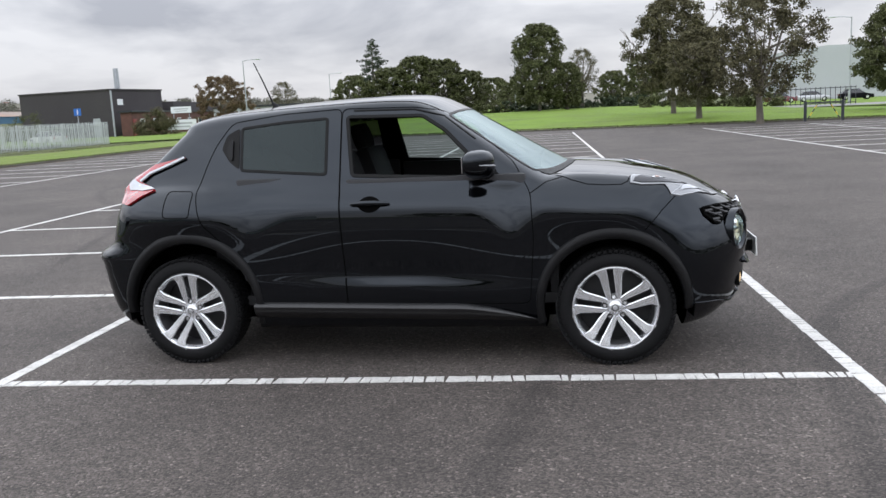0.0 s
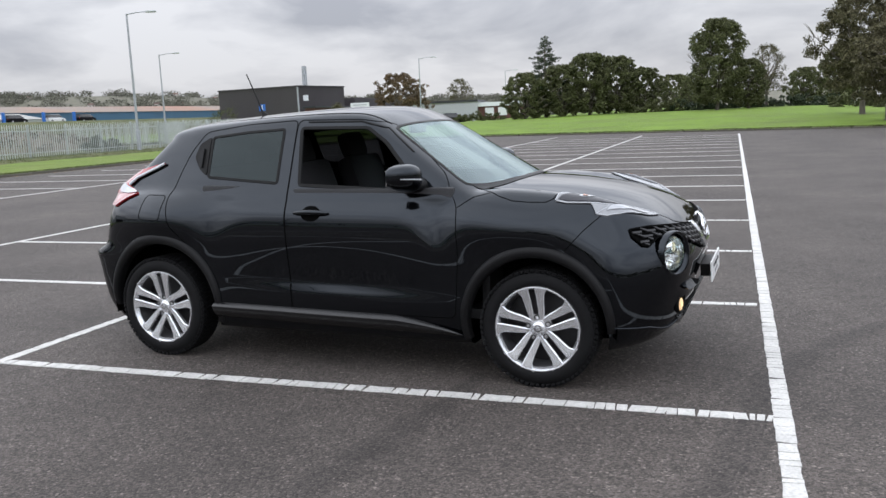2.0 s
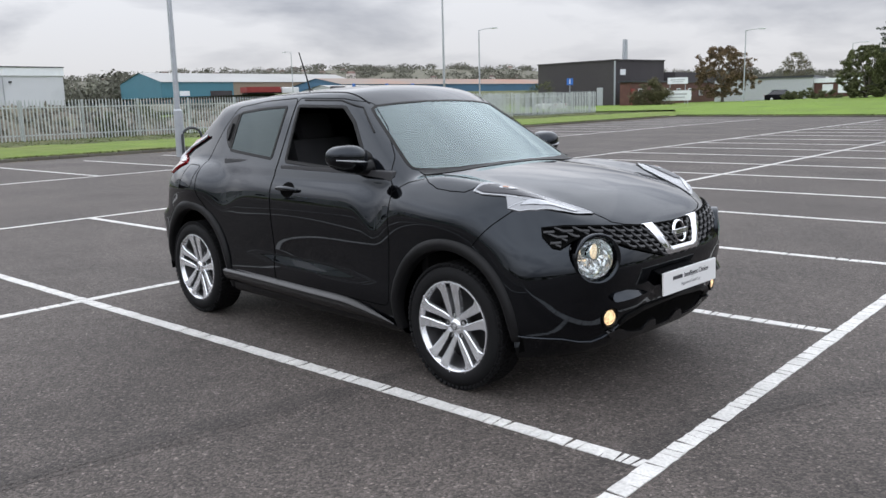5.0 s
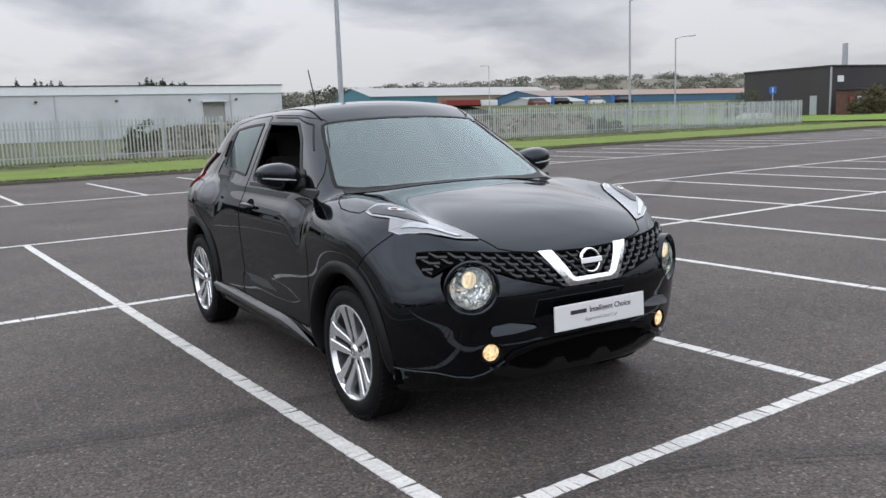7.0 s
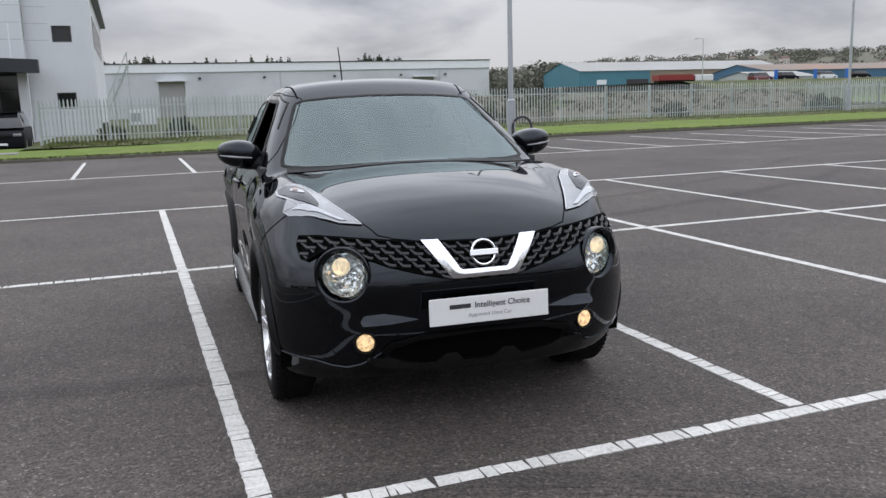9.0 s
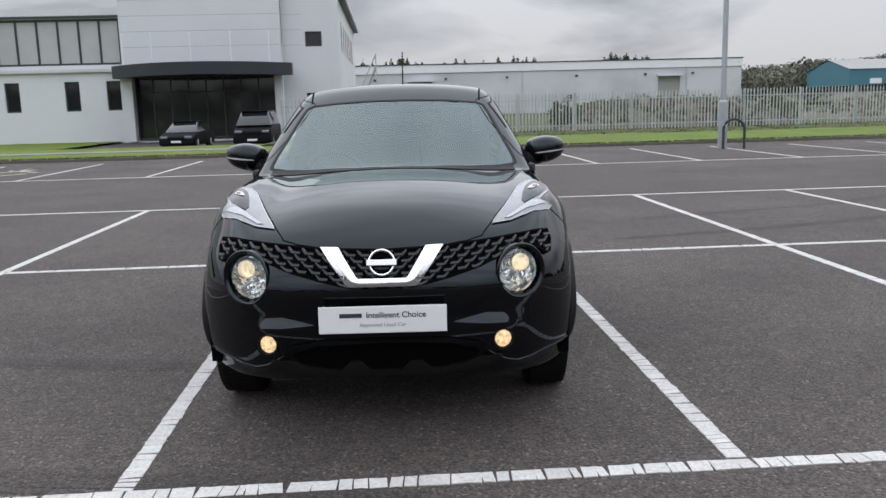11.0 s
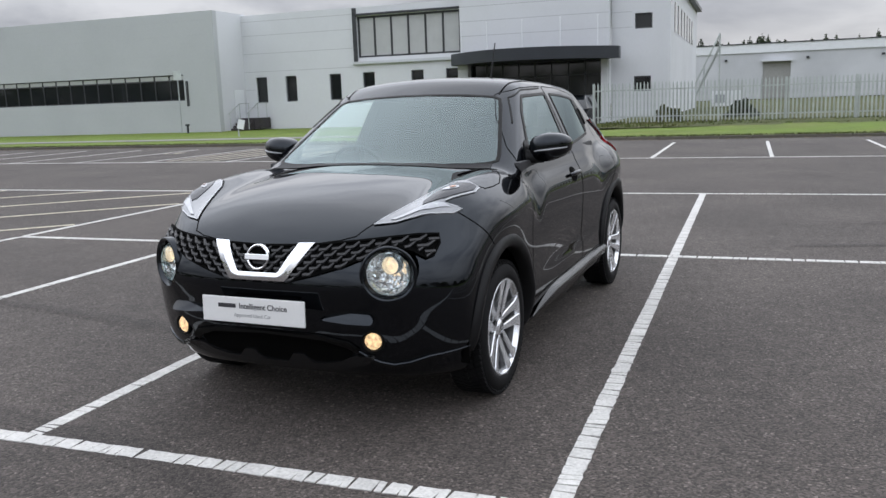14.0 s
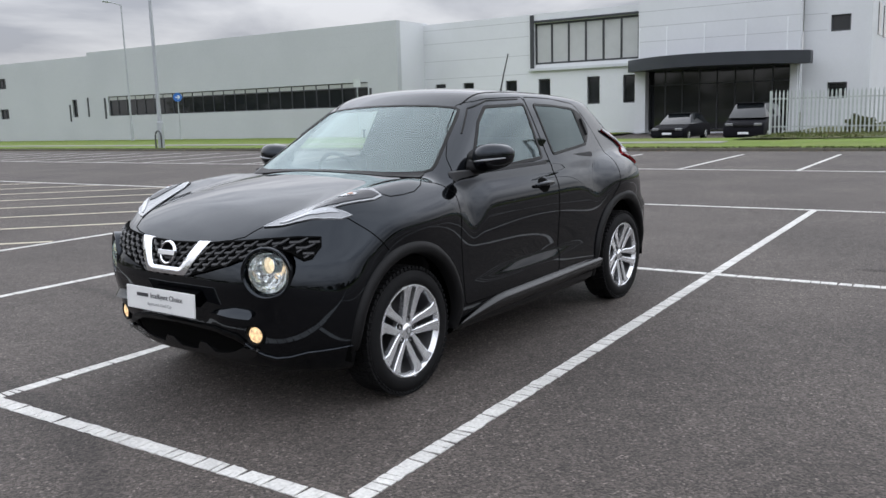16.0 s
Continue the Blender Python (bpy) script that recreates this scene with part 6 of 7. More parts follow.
# ---- vehicles standing far off ----
def far_car(m, paint, label, length=4.3, width=1.78, height=1.45, van=False, group=""):
    root = thing("parked_car", label, "car", group=group, m=m)
    L, H, w = length / 2, height, width / 2
    sh = 0.62 * H
    low = [(-L, 0.35), (-L + 0.05, sh * 0.95), (-L + 0.25, sh), (0.25 * L, sh), (0.55 * L, sh * 0.97), (0.92 * L, sh * 0.78), (L, sh * 0.6), (L, 0.28), (0.9 * L, 0.2), (-0.95 * L, 0.22)]
    if van:
        top = [(-L + 0.06, sh), (-L + 0.12, H * 0.96), (-L + 0.4, H), (0.30 * L, H), (0.42 * L, H * 0.96), (0.70 * L, sh)]
    else:
        top = [(-L + 0.25, sh), (-0.62 * L, H * 0.95), (-0.3 * L, H), (0.05 * L, H), (0.18 * L, H * 0.97), (0.55 * L, sh)]

    def hull(name, prof, wb, wt, z_mid, mat, parent, label=""):
        bm = bmesh.new()
        a = [bm.verts.new((x, -(wb if z <= z_mid else wt), z)) for x, z in prof]
        b = [bm.verts.new((x, (wb if z <= z_mid else wt), z)) for x, z in prof]
        k = len(prof)
        for i in range(k):
            bm.faces.new((a[i], a[(i + 1) % k], b[(i + 1) % k], b[i]))
        bm.faces.new(a[::-1])
        bm.faces.new(b)
        es = [e for e in bm.edges if abs(e.verts[0].co.y - e.verts[1].co.y) < 0.2]
        bmesh.ops.bevel(bm, geom=es, offset=0.07, segments=2, affect="EDGES", profile=0.6)
        return part(name, bm, mat, parent, label, smooth=True, sharp=45)
    body = hull("body", low, w, w, 9, paint, root)
    hull("cabin", [(x * 0.98, z - 0.01) for x, z in top], w * 0.94, w * 0.74, sh + 0.01, M["window"], root, "dark car windows")
    bm = bmesh.new()
    t = [p for p in top if p[1] > H * 0.9]
    box(bm, ((t[0][0] + t[-1][0]) / 2, 0, H - 0.01), (abs(t[-1][0] - t[0][0]) + 0.1, 2 * w * 0.70, 0.05), bevel=0.022)
    part("roof", bm, paint, root)
    for x in (-0.6 * L, 0.62 * L):
        for s in (1, -1):
            bm = bmesh.new()
            lathe(bm, [(0.001, 0.1), (0.2, 0.1), (0.21, 0.115), (0.32, 0.11), (0.33, 0.05), (0.33, -0.1), (0.001, -0.1)], 24, Matrix.Translation((x, s * (w - 0.11), 0.33)) @ Matrix.Rotation(radians(-90 * s), 4, "X"))
            wh = part("wheel", bm, M["rubber"], root, smooth=True)
            bm = bmesh.new()
            lathe(bm, [(0.001, 0.122), (0.19, 0.118)], 20, Matrix.Translation((x, s * (w - 0.11), 0.33)) @ Matrix.Rotation(radians(-90 * s), 4, "X"))
            part("rim", bm, M["alloy"], wh)
    for s in (1, -1):
        bm = bmesh.new()
        box(bm, (L * 0.965, s * w * 0.70, sh * 0.72), (0.18, 0.36, 0.13), bevel=0.03)
        part("head_lamp", bm, M["white_lens"], root)
        bm = bmesh.new()
        box(bm, (-L + 0.04, s * w * 0.78, sh * 0.85), (0.12, 0.24, 0.2), bevel=0.03)
        part("tail_lamp", bm, M["red_lens"], root)
    bm = bmesh.new()
    box(bm, (L + 0.005, 0, 0.42), (0.02, 0.5, 0.11))
    box(bm, (L + 0.017, 0, 0.42), (0.004, 0.36, 0.05))
    part("plate", bm, M["sign_white"], root, "pale plate")
    bm = bmesh.new()
    box(bm, (L + 0.0, 0, sh * 0.66), (0.04, w * 1.0, 0.11), bevel=0.01)
    part("grille", bm, M["gasket"], root)
    return root


far_car(site(-42.3, -9.55, LOW + 0.015, -3), M["car_black"], "black hatchback parked facing the car park by the entrance", 4.2, 1.75, 1.42)
far_car(site(-42.3, -5.85, LOW + 0.015, 1), M["car_black"], "dark grey people carrier parked by the fence end", 4.7, 1.92, 1.86, True)

# ---- long grey warehouse ----
ware = thing("warehouse", "long pale grey warehouse with a white fascia and roller doors", "building", m=SITE)
doors_w = [(4.5, 8.4, 0, 5.5), (45.9, 49.6, 0, 5.5)]
wall_with_openings("front_wall", -135, 0.4, -30, 60, 0, 6.85, doors_w, M["wall2"], ware)
boxes("fascia", [(-135.2, -134.8, -30, 60.1, 6.87, 8.15)], M["sign_white"], ware)
boxes("gutter", [(-135.2, -134.7, -30, 60.2, 8.15, 8.30)], M["dark_metal"], ware)
for a, b, z0, z1 in doors_w:
    boxes("roller_door", [(-135.4, -135.2, a, b, z0, z1)], M["roof_grey"], ware)
    boxes("door_hood", [(-135, -134.2, a - 0.2, b + 0.2, z1, z1 + 0.25)], M["wall"], ware)
bm = bmesh.new()
q = [bm.verts.new(p) for p in ((-135.2, -30, 8.2), (-135.2, 60.1, 8.2), (-165, 60.1, 9.7), (-165, -30, 9.7), (-165, 60.1, 0), (-165, -30, 0), (-135.2, 60.1, 0), (-135.2, -30, 0))]
for f in ((0, 1, 2, 3), (1, 6, 4, 2), (0, 3, 5, 7), (2, 4, 5, 3)):
    bm.faces.new([q[i] for i in f])
part("roof", bm, M["roof_grey"], ware)
for v in (-1.0, 10.5, 20.5, 32.0, 43.5, 51.5):
    boxes("wall_lamp", [(-135, -134.75, v, v + 0.4, 5.75, 6.05)], M["frame"], ware)
for v in (23.2, 50.6):
    boxes("downpipe", [(-135, -134.85, v, v + 0.14, 0, 6.85)], M["joint"], ware)

# ---- sheds and display yard beyond the waste ground ----
sheet("yard", [(-95, 84, 0.4), (-112, 84, 3.29), (-260, 84, 3.29), (-260, 330, 3.29), (-112, 330, 3.29), (-95, 330, 0.4)], M["rough_grass"], "rough bank below the raised yard", "ground")


def shed(name, label, u0, depth, v0, v1, eave, ridge, wall_mats, roof_mat, base=2.4):
    root = thing(name, label, "building", m=SITE)
    for (a, b, mt) in wall_mats:
        boxes("wall", [(u0 - 0.3, u0, v0 + (v1 - v0) * a, v0 + (v1 - v0) * b, base, eave)], M[mt], root)
    bm = bmesh.new()
    c = [(u0, eave), (u0 - depth / 2, ridge), (u0 - depth, eave)]
    va = [bm.verts.new((uu + 0.3 * (1 if i == 0 else 0), v0 - 0.3, z)) for i, (uu, z) in enumerate(c)]
    vb = [bm.verts.new((uu + 0.3 * (1 if i == 0 else 0), v1 + 0.3, z)) for i, (uu, z) in enumerate(c)]
    for i in range(2):
        bm.faces.new((va[i], va[i + 1], vb[i + 1], vb[i]))
    part("roof", bm, M[roof_mat], root)
    for v in (v0, v1):
        bm = bmesh.new()
        bm.faces.new([bm.verts.new(p) for p in ((u0, v, base), (u0, v, eave), (u0 - depth / 2, v, ridge), (u0 - depth, v, eave), (u0 - depth, v, base))])
        part("gable", bm, M[wall_mats[0][2]], root)
    return root


teal = shed("teal_shed", "teal and tan sheet-metal shed with a pale grey roof", -186, 20, 107.4, 172, 7.6, 10.2, [(0, 0.32, "teal"), (0.32, 0.86, "tan"), (0.86, 1, "teal")], "roof_grey")
boxes("shed_door", [(-186, -185.9, 121, 127.5, 2.4, 5.4)], M["dark_wall"], teal)
boxes("shed_window", [(-186, -185.9, 112.2, 115.0, 4.2, 5.4)], M["sign_white"], teal)
shed("blue_shed", "long blue shed with a rust-streaked roof", -160, 19.5, 142.5, 262, 6.2, 8.0, [(0, 1, "blue")], "roof_rust")
shed("low_shed", "low pale metal shed before the blue sheds", -140, 14, 124.4, 139, 4.3, 5.6, [(0, 1, "galv")], "roof_grey")
lorry = thing("tipper_lorry", "red open lorry with a white cab behind the fence", "lorry", m=site(-128, 92.5, 3.29, 84))
boxes("tipper_body", [(-2.6, 4.6, -1.2, 1.2, 0.5, 1.5)], M["red_paint"], lorry)
boxes("cab", [(4.9, 8.6, -1.15, 1.15, 0.3, 1.4)], M["car_white"], lorry, bevel=0.12)
boxes("chassis", [(-2.4, 4.9, -0.9, 0.9, 0.1, 0.85)], M["gasket"], lorry)
for k, (v, pt, lab) in enumerate(((115.0, "car_red", "dark red"), (121.5, "car_black", "black"), (131.3, "car_white", "white"), (140.0, "car_black", "dark grey"))):
    far_car(site(-130, v, 3.3, 90), M[pt], lab + " car on the raised display yard", 4.6, 1.85, 1.62, True, group="display cars")
for v in (117.6, 127.3, 135.4):
    bm = bmesh.new()
    box(bm, (0, 0, 1.05), (0.5, 0.5, 2.1), bevel=0.06)
    box(bm, (0, 0, 0.06), (0.8, 0.8, 0.12))
    p = part("display_totem", bm, M["sign_blue"])
    p.matrix_basis = site(-128.6, v, 3.3)
    tagged(p, label="plain blue totem between displayed cars", category="sign", group="display totems")

# ---- dark block, chimney and brick range ----
dark = thing("dark_building", "dark clad flat-roofed block with a pale downpipe", "building", m=Matrix.Translation((-55.0, 87.4, 0.2)) @ Matrix.Rotation(radians(-7), 4, "Z"))
boxes("wall", [(-13.5, 0, 0, 9.9, 0, 5.65)], M["dark_wall"], dark)
boxes("parapet", [(-13.6, 0.1, -0.1, 10.0, 5.65, 5.82)], M["dark_wall"], dark)
boxes("downpipe", [(0.0, 0.16, -0.2, -0.04, 0, 5.6)], M["pole"], dark)
boxes("window", [(0, 0.05, 1.0, 2.0, 3.9, 4.6)], M["sign_white"], dark)
boxes("door", [(-2.9, -1.9, -0.06, 0.0, 0, 2.4)], M["pole"], dark)
bm = bmesh.new()
tube(bm, [(0, 0, 0), (0, 0, 9.25)], [0.46, 0.33], 14)
p = part("chimney", bm, M["pole"])
p.matrix_basis = Matrix.Translation((-61.5, 99.9, 0))
tagged(p, label="tall grey metal chimney behind the dark block", category="chimney")
brick = thing("brick_building", "low red-brick range with a dark flat roof", "building", m=Matrix.Translation((-55.9, 83.0, 0.2)) @ Matrix.Rotation(radians(6.5), 4, "Z"))
boxes("wall", [(4.2, 5.5, 0, 40, 0, 2.85)], M["brick"], brick)
boxes("upper_wall", [(-2.2, 4.0, 17, 36, 0, 4.3)], M["dark_wall"], brick)
boxes("roof_edge", [(4.0, 5.7, -0.2, 40.2, 2.85, 3.05)], M["dark_metal"], brick)
boxes("door", [(5.5, 5.58, 0.2, 1.2, 0, 2.1)], M["red_paint"], brick)
for k in range(9):
    w = new("window")
    w.parent = brick
    boxes("window_frame", [(5.5, 5.56, 2.2 + 3.9 * k, 3.4 + 3.9 * k, 1.1, 2.1)], M["sign_white"], w)
    boxes("pane", [(5.56, 5.58, 2.3 + 3.9 * k, 3.3 + 3.9 * k, 1.2, 2.0)], M["window"], w)
low = thing("low_building", "low grey flat-roofed building with a white fascia", "building", m=Matrix.Translation((-37.0, 104, 0.3)) @ Matrix.Rotation(radians(12), 4, "Z"))
boxes("wall", [(-12, 0, 0, 9, 0, 2.9)], M["joint"], low)
boxes("fascia", [(-12, 0.15, -0.15, 9.1, 2.9, 3.15)], M["frame"], low)
boxes("annexe", [(0.05, 6.5, 1, 8, 0, 2.2)], M["brick"], low)
boxes("annexe_fascia", [(0.0, 6.7, 0.8, 8.1, 2.2, 2.75)], M["sign_white"], low)
for k in range(3):
    boxes("window", [(1.0 + 1.8 * k, 2.2 + 1.8 * k, 0.92, 1.0, 0.9, 2.0)], M["sign_white"], low)
shed("distant_gable", "pale blue gabled shed far beyond the lawn", -41, 8, 138, 148, 2.7, 4.0, [(0, 1, "teal")], "roof_grey", 0.2)
for (az, d, w, h, z) in ((119.35, 100.5, 3.2, 1.15, 0.5), (119.3, 101.5, 2.25, 0.72, 2.4)):
    a = radians(az)
    sg = thing("sign_board", "white sign board with plain pale lettering bars", "sign", m=Matrix.Translation((4.5 + d * math.cos(a), -3.2 + d * math.sin(a), 0.3)) @ Matrix.Rotation(a - math.pi / 2, 4, "Z"))
    boxes("board", [(-w / 2, w / 2, -0.05, 0.05, z, z + h)], M["sign_white"], sg)
    boxes("print_bar", [(-w * 0.36, w * 0.36, -0.056, -0.05, z + h * 0.55, z + h * 0.72), (-w * 0.28, w * 0.28, -0.056, -0.05, z + h * 0.25, z + h * 0.38)], M["joint"], sg)
    boxes("sign_post", [(-w * 0.4, -w * 0.36, 0, 0.05, -0.5, z), (w * 0.36, w * 0.4, 0, 0.05, -0.5, z)], M["pole"], sg)
far_car(Matrix.Translation((-38.5, 99, 0.3)) @ Matrix.Rotation(radians(20), 4, "Z"), M["car_black"], "dark car parked by the low grey building")

# ---- grey works and parked cars beyond the lawn ----
works = thing("grey_works", "pale grey industrial building beyond the road", "building", m=Matrix.Translation((33.6, 156, 0)) @ Matrix.Rotation(radians(-14), 4, "Z"))
bm = bmesh.new()
pr = [(-3, 0), (-3, 8.2), (9, 9.4), (44, 8.6), (44, 0)]
a = [bm.verts.new((x, 0, z)) for x, z in pr]
b = [bm.verts.new((x, 40, z)) for x, z in pr]
bm.faces.new(a)
bm.faces.new(b[::-1])
for i in range(5):
    bm.faces.new((a[i], b[i], b[(i + 1) % 5], a[(i + 1) % 5]))
part("wall", bm, M["works_wall"], works)
for k, (x, y, pt, lab) in enumerate(((27.4, 119, "car_red", "dark red"), (31.6, 118.5, "car_silver", "silver"), (36.6, 117, "car_black", "black"), (47, 118, "car_white", "white"), (53.5, 118, "teal", "blue"))):
    far_car(Matrix.Translation((x, y, 0.15)) @ Matrix.Rotation(radians(-8), 4, "Z"), M[pt], lab + " car parked beyond the gate", 4.3, 1.75, 1.45, False, "cars beyond the gate")
sheet("side_road", [(6, 62, 0.42), (60, 54, 0.25), (60, 62, 0.25), (4, 70, 0.5)], M["path"], "pale side road beyond the lawn", "road", m=Matrix.Identity(4))


# ---- lamp posts, signs, gate ----
def lamp_post(m, h=8.3, r=0.085, arm=1.2, turn=0.0, double=False, label="tall grey steel lamp post with a flat lantern"):
    root = thing("street_lamp", label, "street lamp", "street lamps", m=m @ Matrix.Rotation(radians(turn), 4, "Z"))
    bm = bmesh.new()
    tube(bm, [(0, 0, 0), (0, 0, 1.35), (0, 0, 1.4), (0, 0, h)], [r * 1.55, r * 1.55, r, r * 0.62], 12)
    part("post", bm, M["pole"], root, smooth=True)
    for s in ((1, -1) if double else (1,)):
        bm = bmesh.new()
        tube(bm, [(0, 0, h - 0.05), (s * arm * 0.5, 0, h + 0.05), (s * arm, 0, h + 0.08)], [0.035, 0.03, 0.03], 8)
        a = part("arm", bm, M["pole"], root)
        bm = bmesh.new()
        box(bm, (s * (arm + 0.28), 0, h + 0.07), (0.62, 0.26, 0.11), bevel=0.035)
        part("lantern", bm, M["galv"], a)
    return root


lamp_post(site(-21.0, 10.8), 9.5, 0.085, turn=170, label="thick grey lamp post behind a hoop guard")
lamp_post(site(-35.0, 38.9), 8.35, 0.085, turn=20)
lamp_post(site(-25.9, -31.2), 9.5, 0.11, turn=10, label="thick grey lamp post behind a hoop guard")
lamp_post(site(-39.3, -51.5), 10.2, 0.08, turn=10)
for az, el, ex, ey, h, turn in ((94.89, 4.16, 1.15, -5.43, 8.0, 0), (74.19, 4.33, 1.15, -5.43, 8.0, 180), (113.92, 3.87, 2.83, -4.9, 8.0, 10), (108.09, 2.80, 2.83, -4.9, 8.0, 10),
                                (131.5, 4.58, 3.6, -4.1, 8.0, 10), (144.5, 3.4, 4.0, -3.5, 9.0, 180), (99.0, 1.9, 2.83, -4.9, 8.0, 0)):
    d = (h - 1.45) / math.tan(radians(el))
    a = radians(az)
    lamp_post(Matrix.Translation((ex + d * math.cos(a), ey + d * math.sin(a), 0)), h, 0.08, 1.4, turn)


def hoop_guard(m):
    bm = bmesh.new()
    pts = [(-0.29, 0, -0.1), (-0.29, 0, 0.56)] + [(-0.29 * math.cos(t), 0, 0.56 + 0.29 * math.sin(t)) for t in (math.pi * k / 10 for k in range(1, 10))] + [(0.29, 0, 0.56), (0.29, 0, -0.1)]
    tube(bm, pts, 0.04, 10)
    ob = part("hoop_guard", bm, M["frame"], smooth=True)
    ob.matrix_basis = m
    return tagged(ob, label="dark steel hoop guarding the lamp post", category="guard rail", group="hoop guards")


hoop_guard(site(-20.65, 11.0, 0, 75))
hoop_guard(site(-25.5, -30.9, 0.08, 80))


def road_sign(m, h, round_sign=True):
    root = thing("road_sign", "blue road sign on a thin grey post" if round_sign else "small grey sign on a thin post", "sign", m=m)
    bm = bmesh.new()
    tube(bm, [(0, 0, 0), (0, 0, h)], 0.035, 8)
    part("post", bm, M["pole"], root)
    bm = bmesh.new()
    if round_sign:
        lathe(bm, [(0.001, 0.05), (0.30, 0.05), (0.30, 0.03), (0.001, 0.03)], 28, Matrix.Translation((0, 0, h)) @ Matrix.Rotation(radians(90), 4, "Y"))
        part("sign_face", bm, M["sign_blue"], root)
        bm = bmesh.new()
        box(bm, (0.056, 0, h), (0.004, 0.30, 0.07))
        tube(bm, [(0.056, 0.02, h + 0.14), (0.056, 0.16, h)], 0.03, 4)
        tube(bm, [(0.056, 0.02, h - 0.14), (0.056, 0.16, h)], 0.03, 4)
        part("arrow", bm, M["sign_white"], root)
    else:
        box(bm, (0.03, 0, h - 0.2), (0.03, 0.42, 0.5))
        part("sign_face", bm, M["galv"], root)
    return root


road_sign(site(-36.5, -42.5, 0.1, 35), 2.9)
road_sign(site(-37.0, -27.2, 0.1, 30), 3.4, False)
info = thing("road_sign", "square blue sign with a white mark on a grey post", "sign", m=Matrix.Translation((-38.5, 55.1, 0)) @ Matrix.Rotation(radians(-55), 4, "Z"))
boxes("post", [(-0.03, 0.03, -0.03, 0.03, 0, 2.6)], M["pole"], info)
boxes("sign_face", [(0.03, 0.05, -0.26, 0.26, 2.5, 3.05)], M["sign_blue"], info)
boxes("white_mark", [(0.05, 0.056, -0.04, 0.04, 2.58, 2.97)], M["sign_white"], info)
far_car(Matrix.Translation((-52.8, 71.3, 0.0)) @ Matrix.Rotation(radians(160), 4, "Z"), M["car_white"], "white car parked behind the end of the fence", 4.2, 1.75, 1.4)
bm = bmesh.new()
tube(bm, [(0, 0, 0), (0, 0, 0.42)], 0.06, 10)
box(bm, (0, 0, 0.45), (0.16, 0.16, 0.10))
p = part("marker_post", bm, M["dark_metal"])
p.matrix_basis = site(-36.6, -26.5, 0.1)
tagged(p, label="short dark marker post in the grass", category="bollard")

gate = thing("barrier_gate", "black gate posts with yellow and black striped braces", "gate", m=Matrix.Translation((11.1, 36.5, 0.1)) @ Matrix.Rotation(radians(-8), 4, "Z"))
for x in (0.0, 1.6):
    bm = bmesh.new()
    box(bm, (x, 0, 0.47), (0.13, 0.13, 0.95), bevel=0.01)
    part("gate_post", bm, M["dark_metal"], gate)
bm = bmesh.new()
box(bm, (0.8, 0, 0.86), (1.6, 0.04, 0.05))
part("gate_rail", bm, M["dark_metal"], gate)
for x0, x1 in ((0.1, 0.6), (1.5, 1.0)):
    for k in range(5):
        bm = bmesh.new()
        t0, t1 = k / 5, (k + 1) / 5
        tube(bm, [(x0 + (x1 - x0) * t0, 0, 0.1 + 0.8 * t0), (x0 + (x1 - x0) * t1, 0, 0.1 + 0.8 * t1)], 0.024, 6)
        part("brace", bm, M["yellow"] if k % 2 else M["dark_metal"], gate)
far_gate = thing("field_gate", "dark slatted gate and fence by the works", "gate", m=Matrix.Translation((16.6, 66, 0.3)) @ Matrix.Rotation(radians(-10), 4, "Z"))
for k in range(15):
    boxes("bar", [(0.36 * k, 0.36 * k + 0.05, 0, 0.05, 0, 1.5)], M["frame"], far_gate)
boxes("rail", [(0, 5.1, 0.0, 0.04, 1.38, 1.44), (0, 5.1, 0.0, 0.04, 0.2, 0.26)], M["frame"], far_gate)


# ---- fire stair and plant beside the offices ----
stair = thing("fire_stair", "grey steel fire stair with slatted treads and handrails", "stairs", m=OFFICE @ Matrix.Translation((-67.5, -1.6, 0)))
for k in range(22):
    boxes("tread", [(-0.5, 0.5, 0.10 * k, 0.10 * k + 0.26, 0.22 * k, 0.22 * k + 0.04)], M["galv"], stair)
for x in (-0.5, 0.5):
    bm = bmesh.new()
    tube(bm, [(x, 0, 0.0), (x, 2.3, 4.8)], 0.06, 6)
    part("stringer", bm, M["galv"], stair)
    bm = bmesh.new()
    tube(bm, [(x, 0, 1.0), (x, 2.3, 5.8)], 0.035, 6)
    part("handrail", bm, M["galv"], stair)
    for y in (0.0, 1.15, 2.3):
        bm = bmesh.new()
        tube(bm, [(x, y, 0), (x, y, 1.0 + 4.8 * y / 2.3)], 0.04, 6)
        part("stair_post", bm, M["galv"], stair)
unit = thing("plant_unit", "white ventilation unit on the ground behind the fence", "air unit", m=OFFICE @ Matrix.Translation((-63.0, 1.4, 0.25)))
boxes("casing", [(-0.7, 0.7, -1.0, 1.0, 0.05, 1.15)], M["sign_white"], unit, bevel=0.04)
boxes("grille", [(0.7, 0.72, -0.8, -0.1, 0.3, 0.9)], M["pole"], unit)


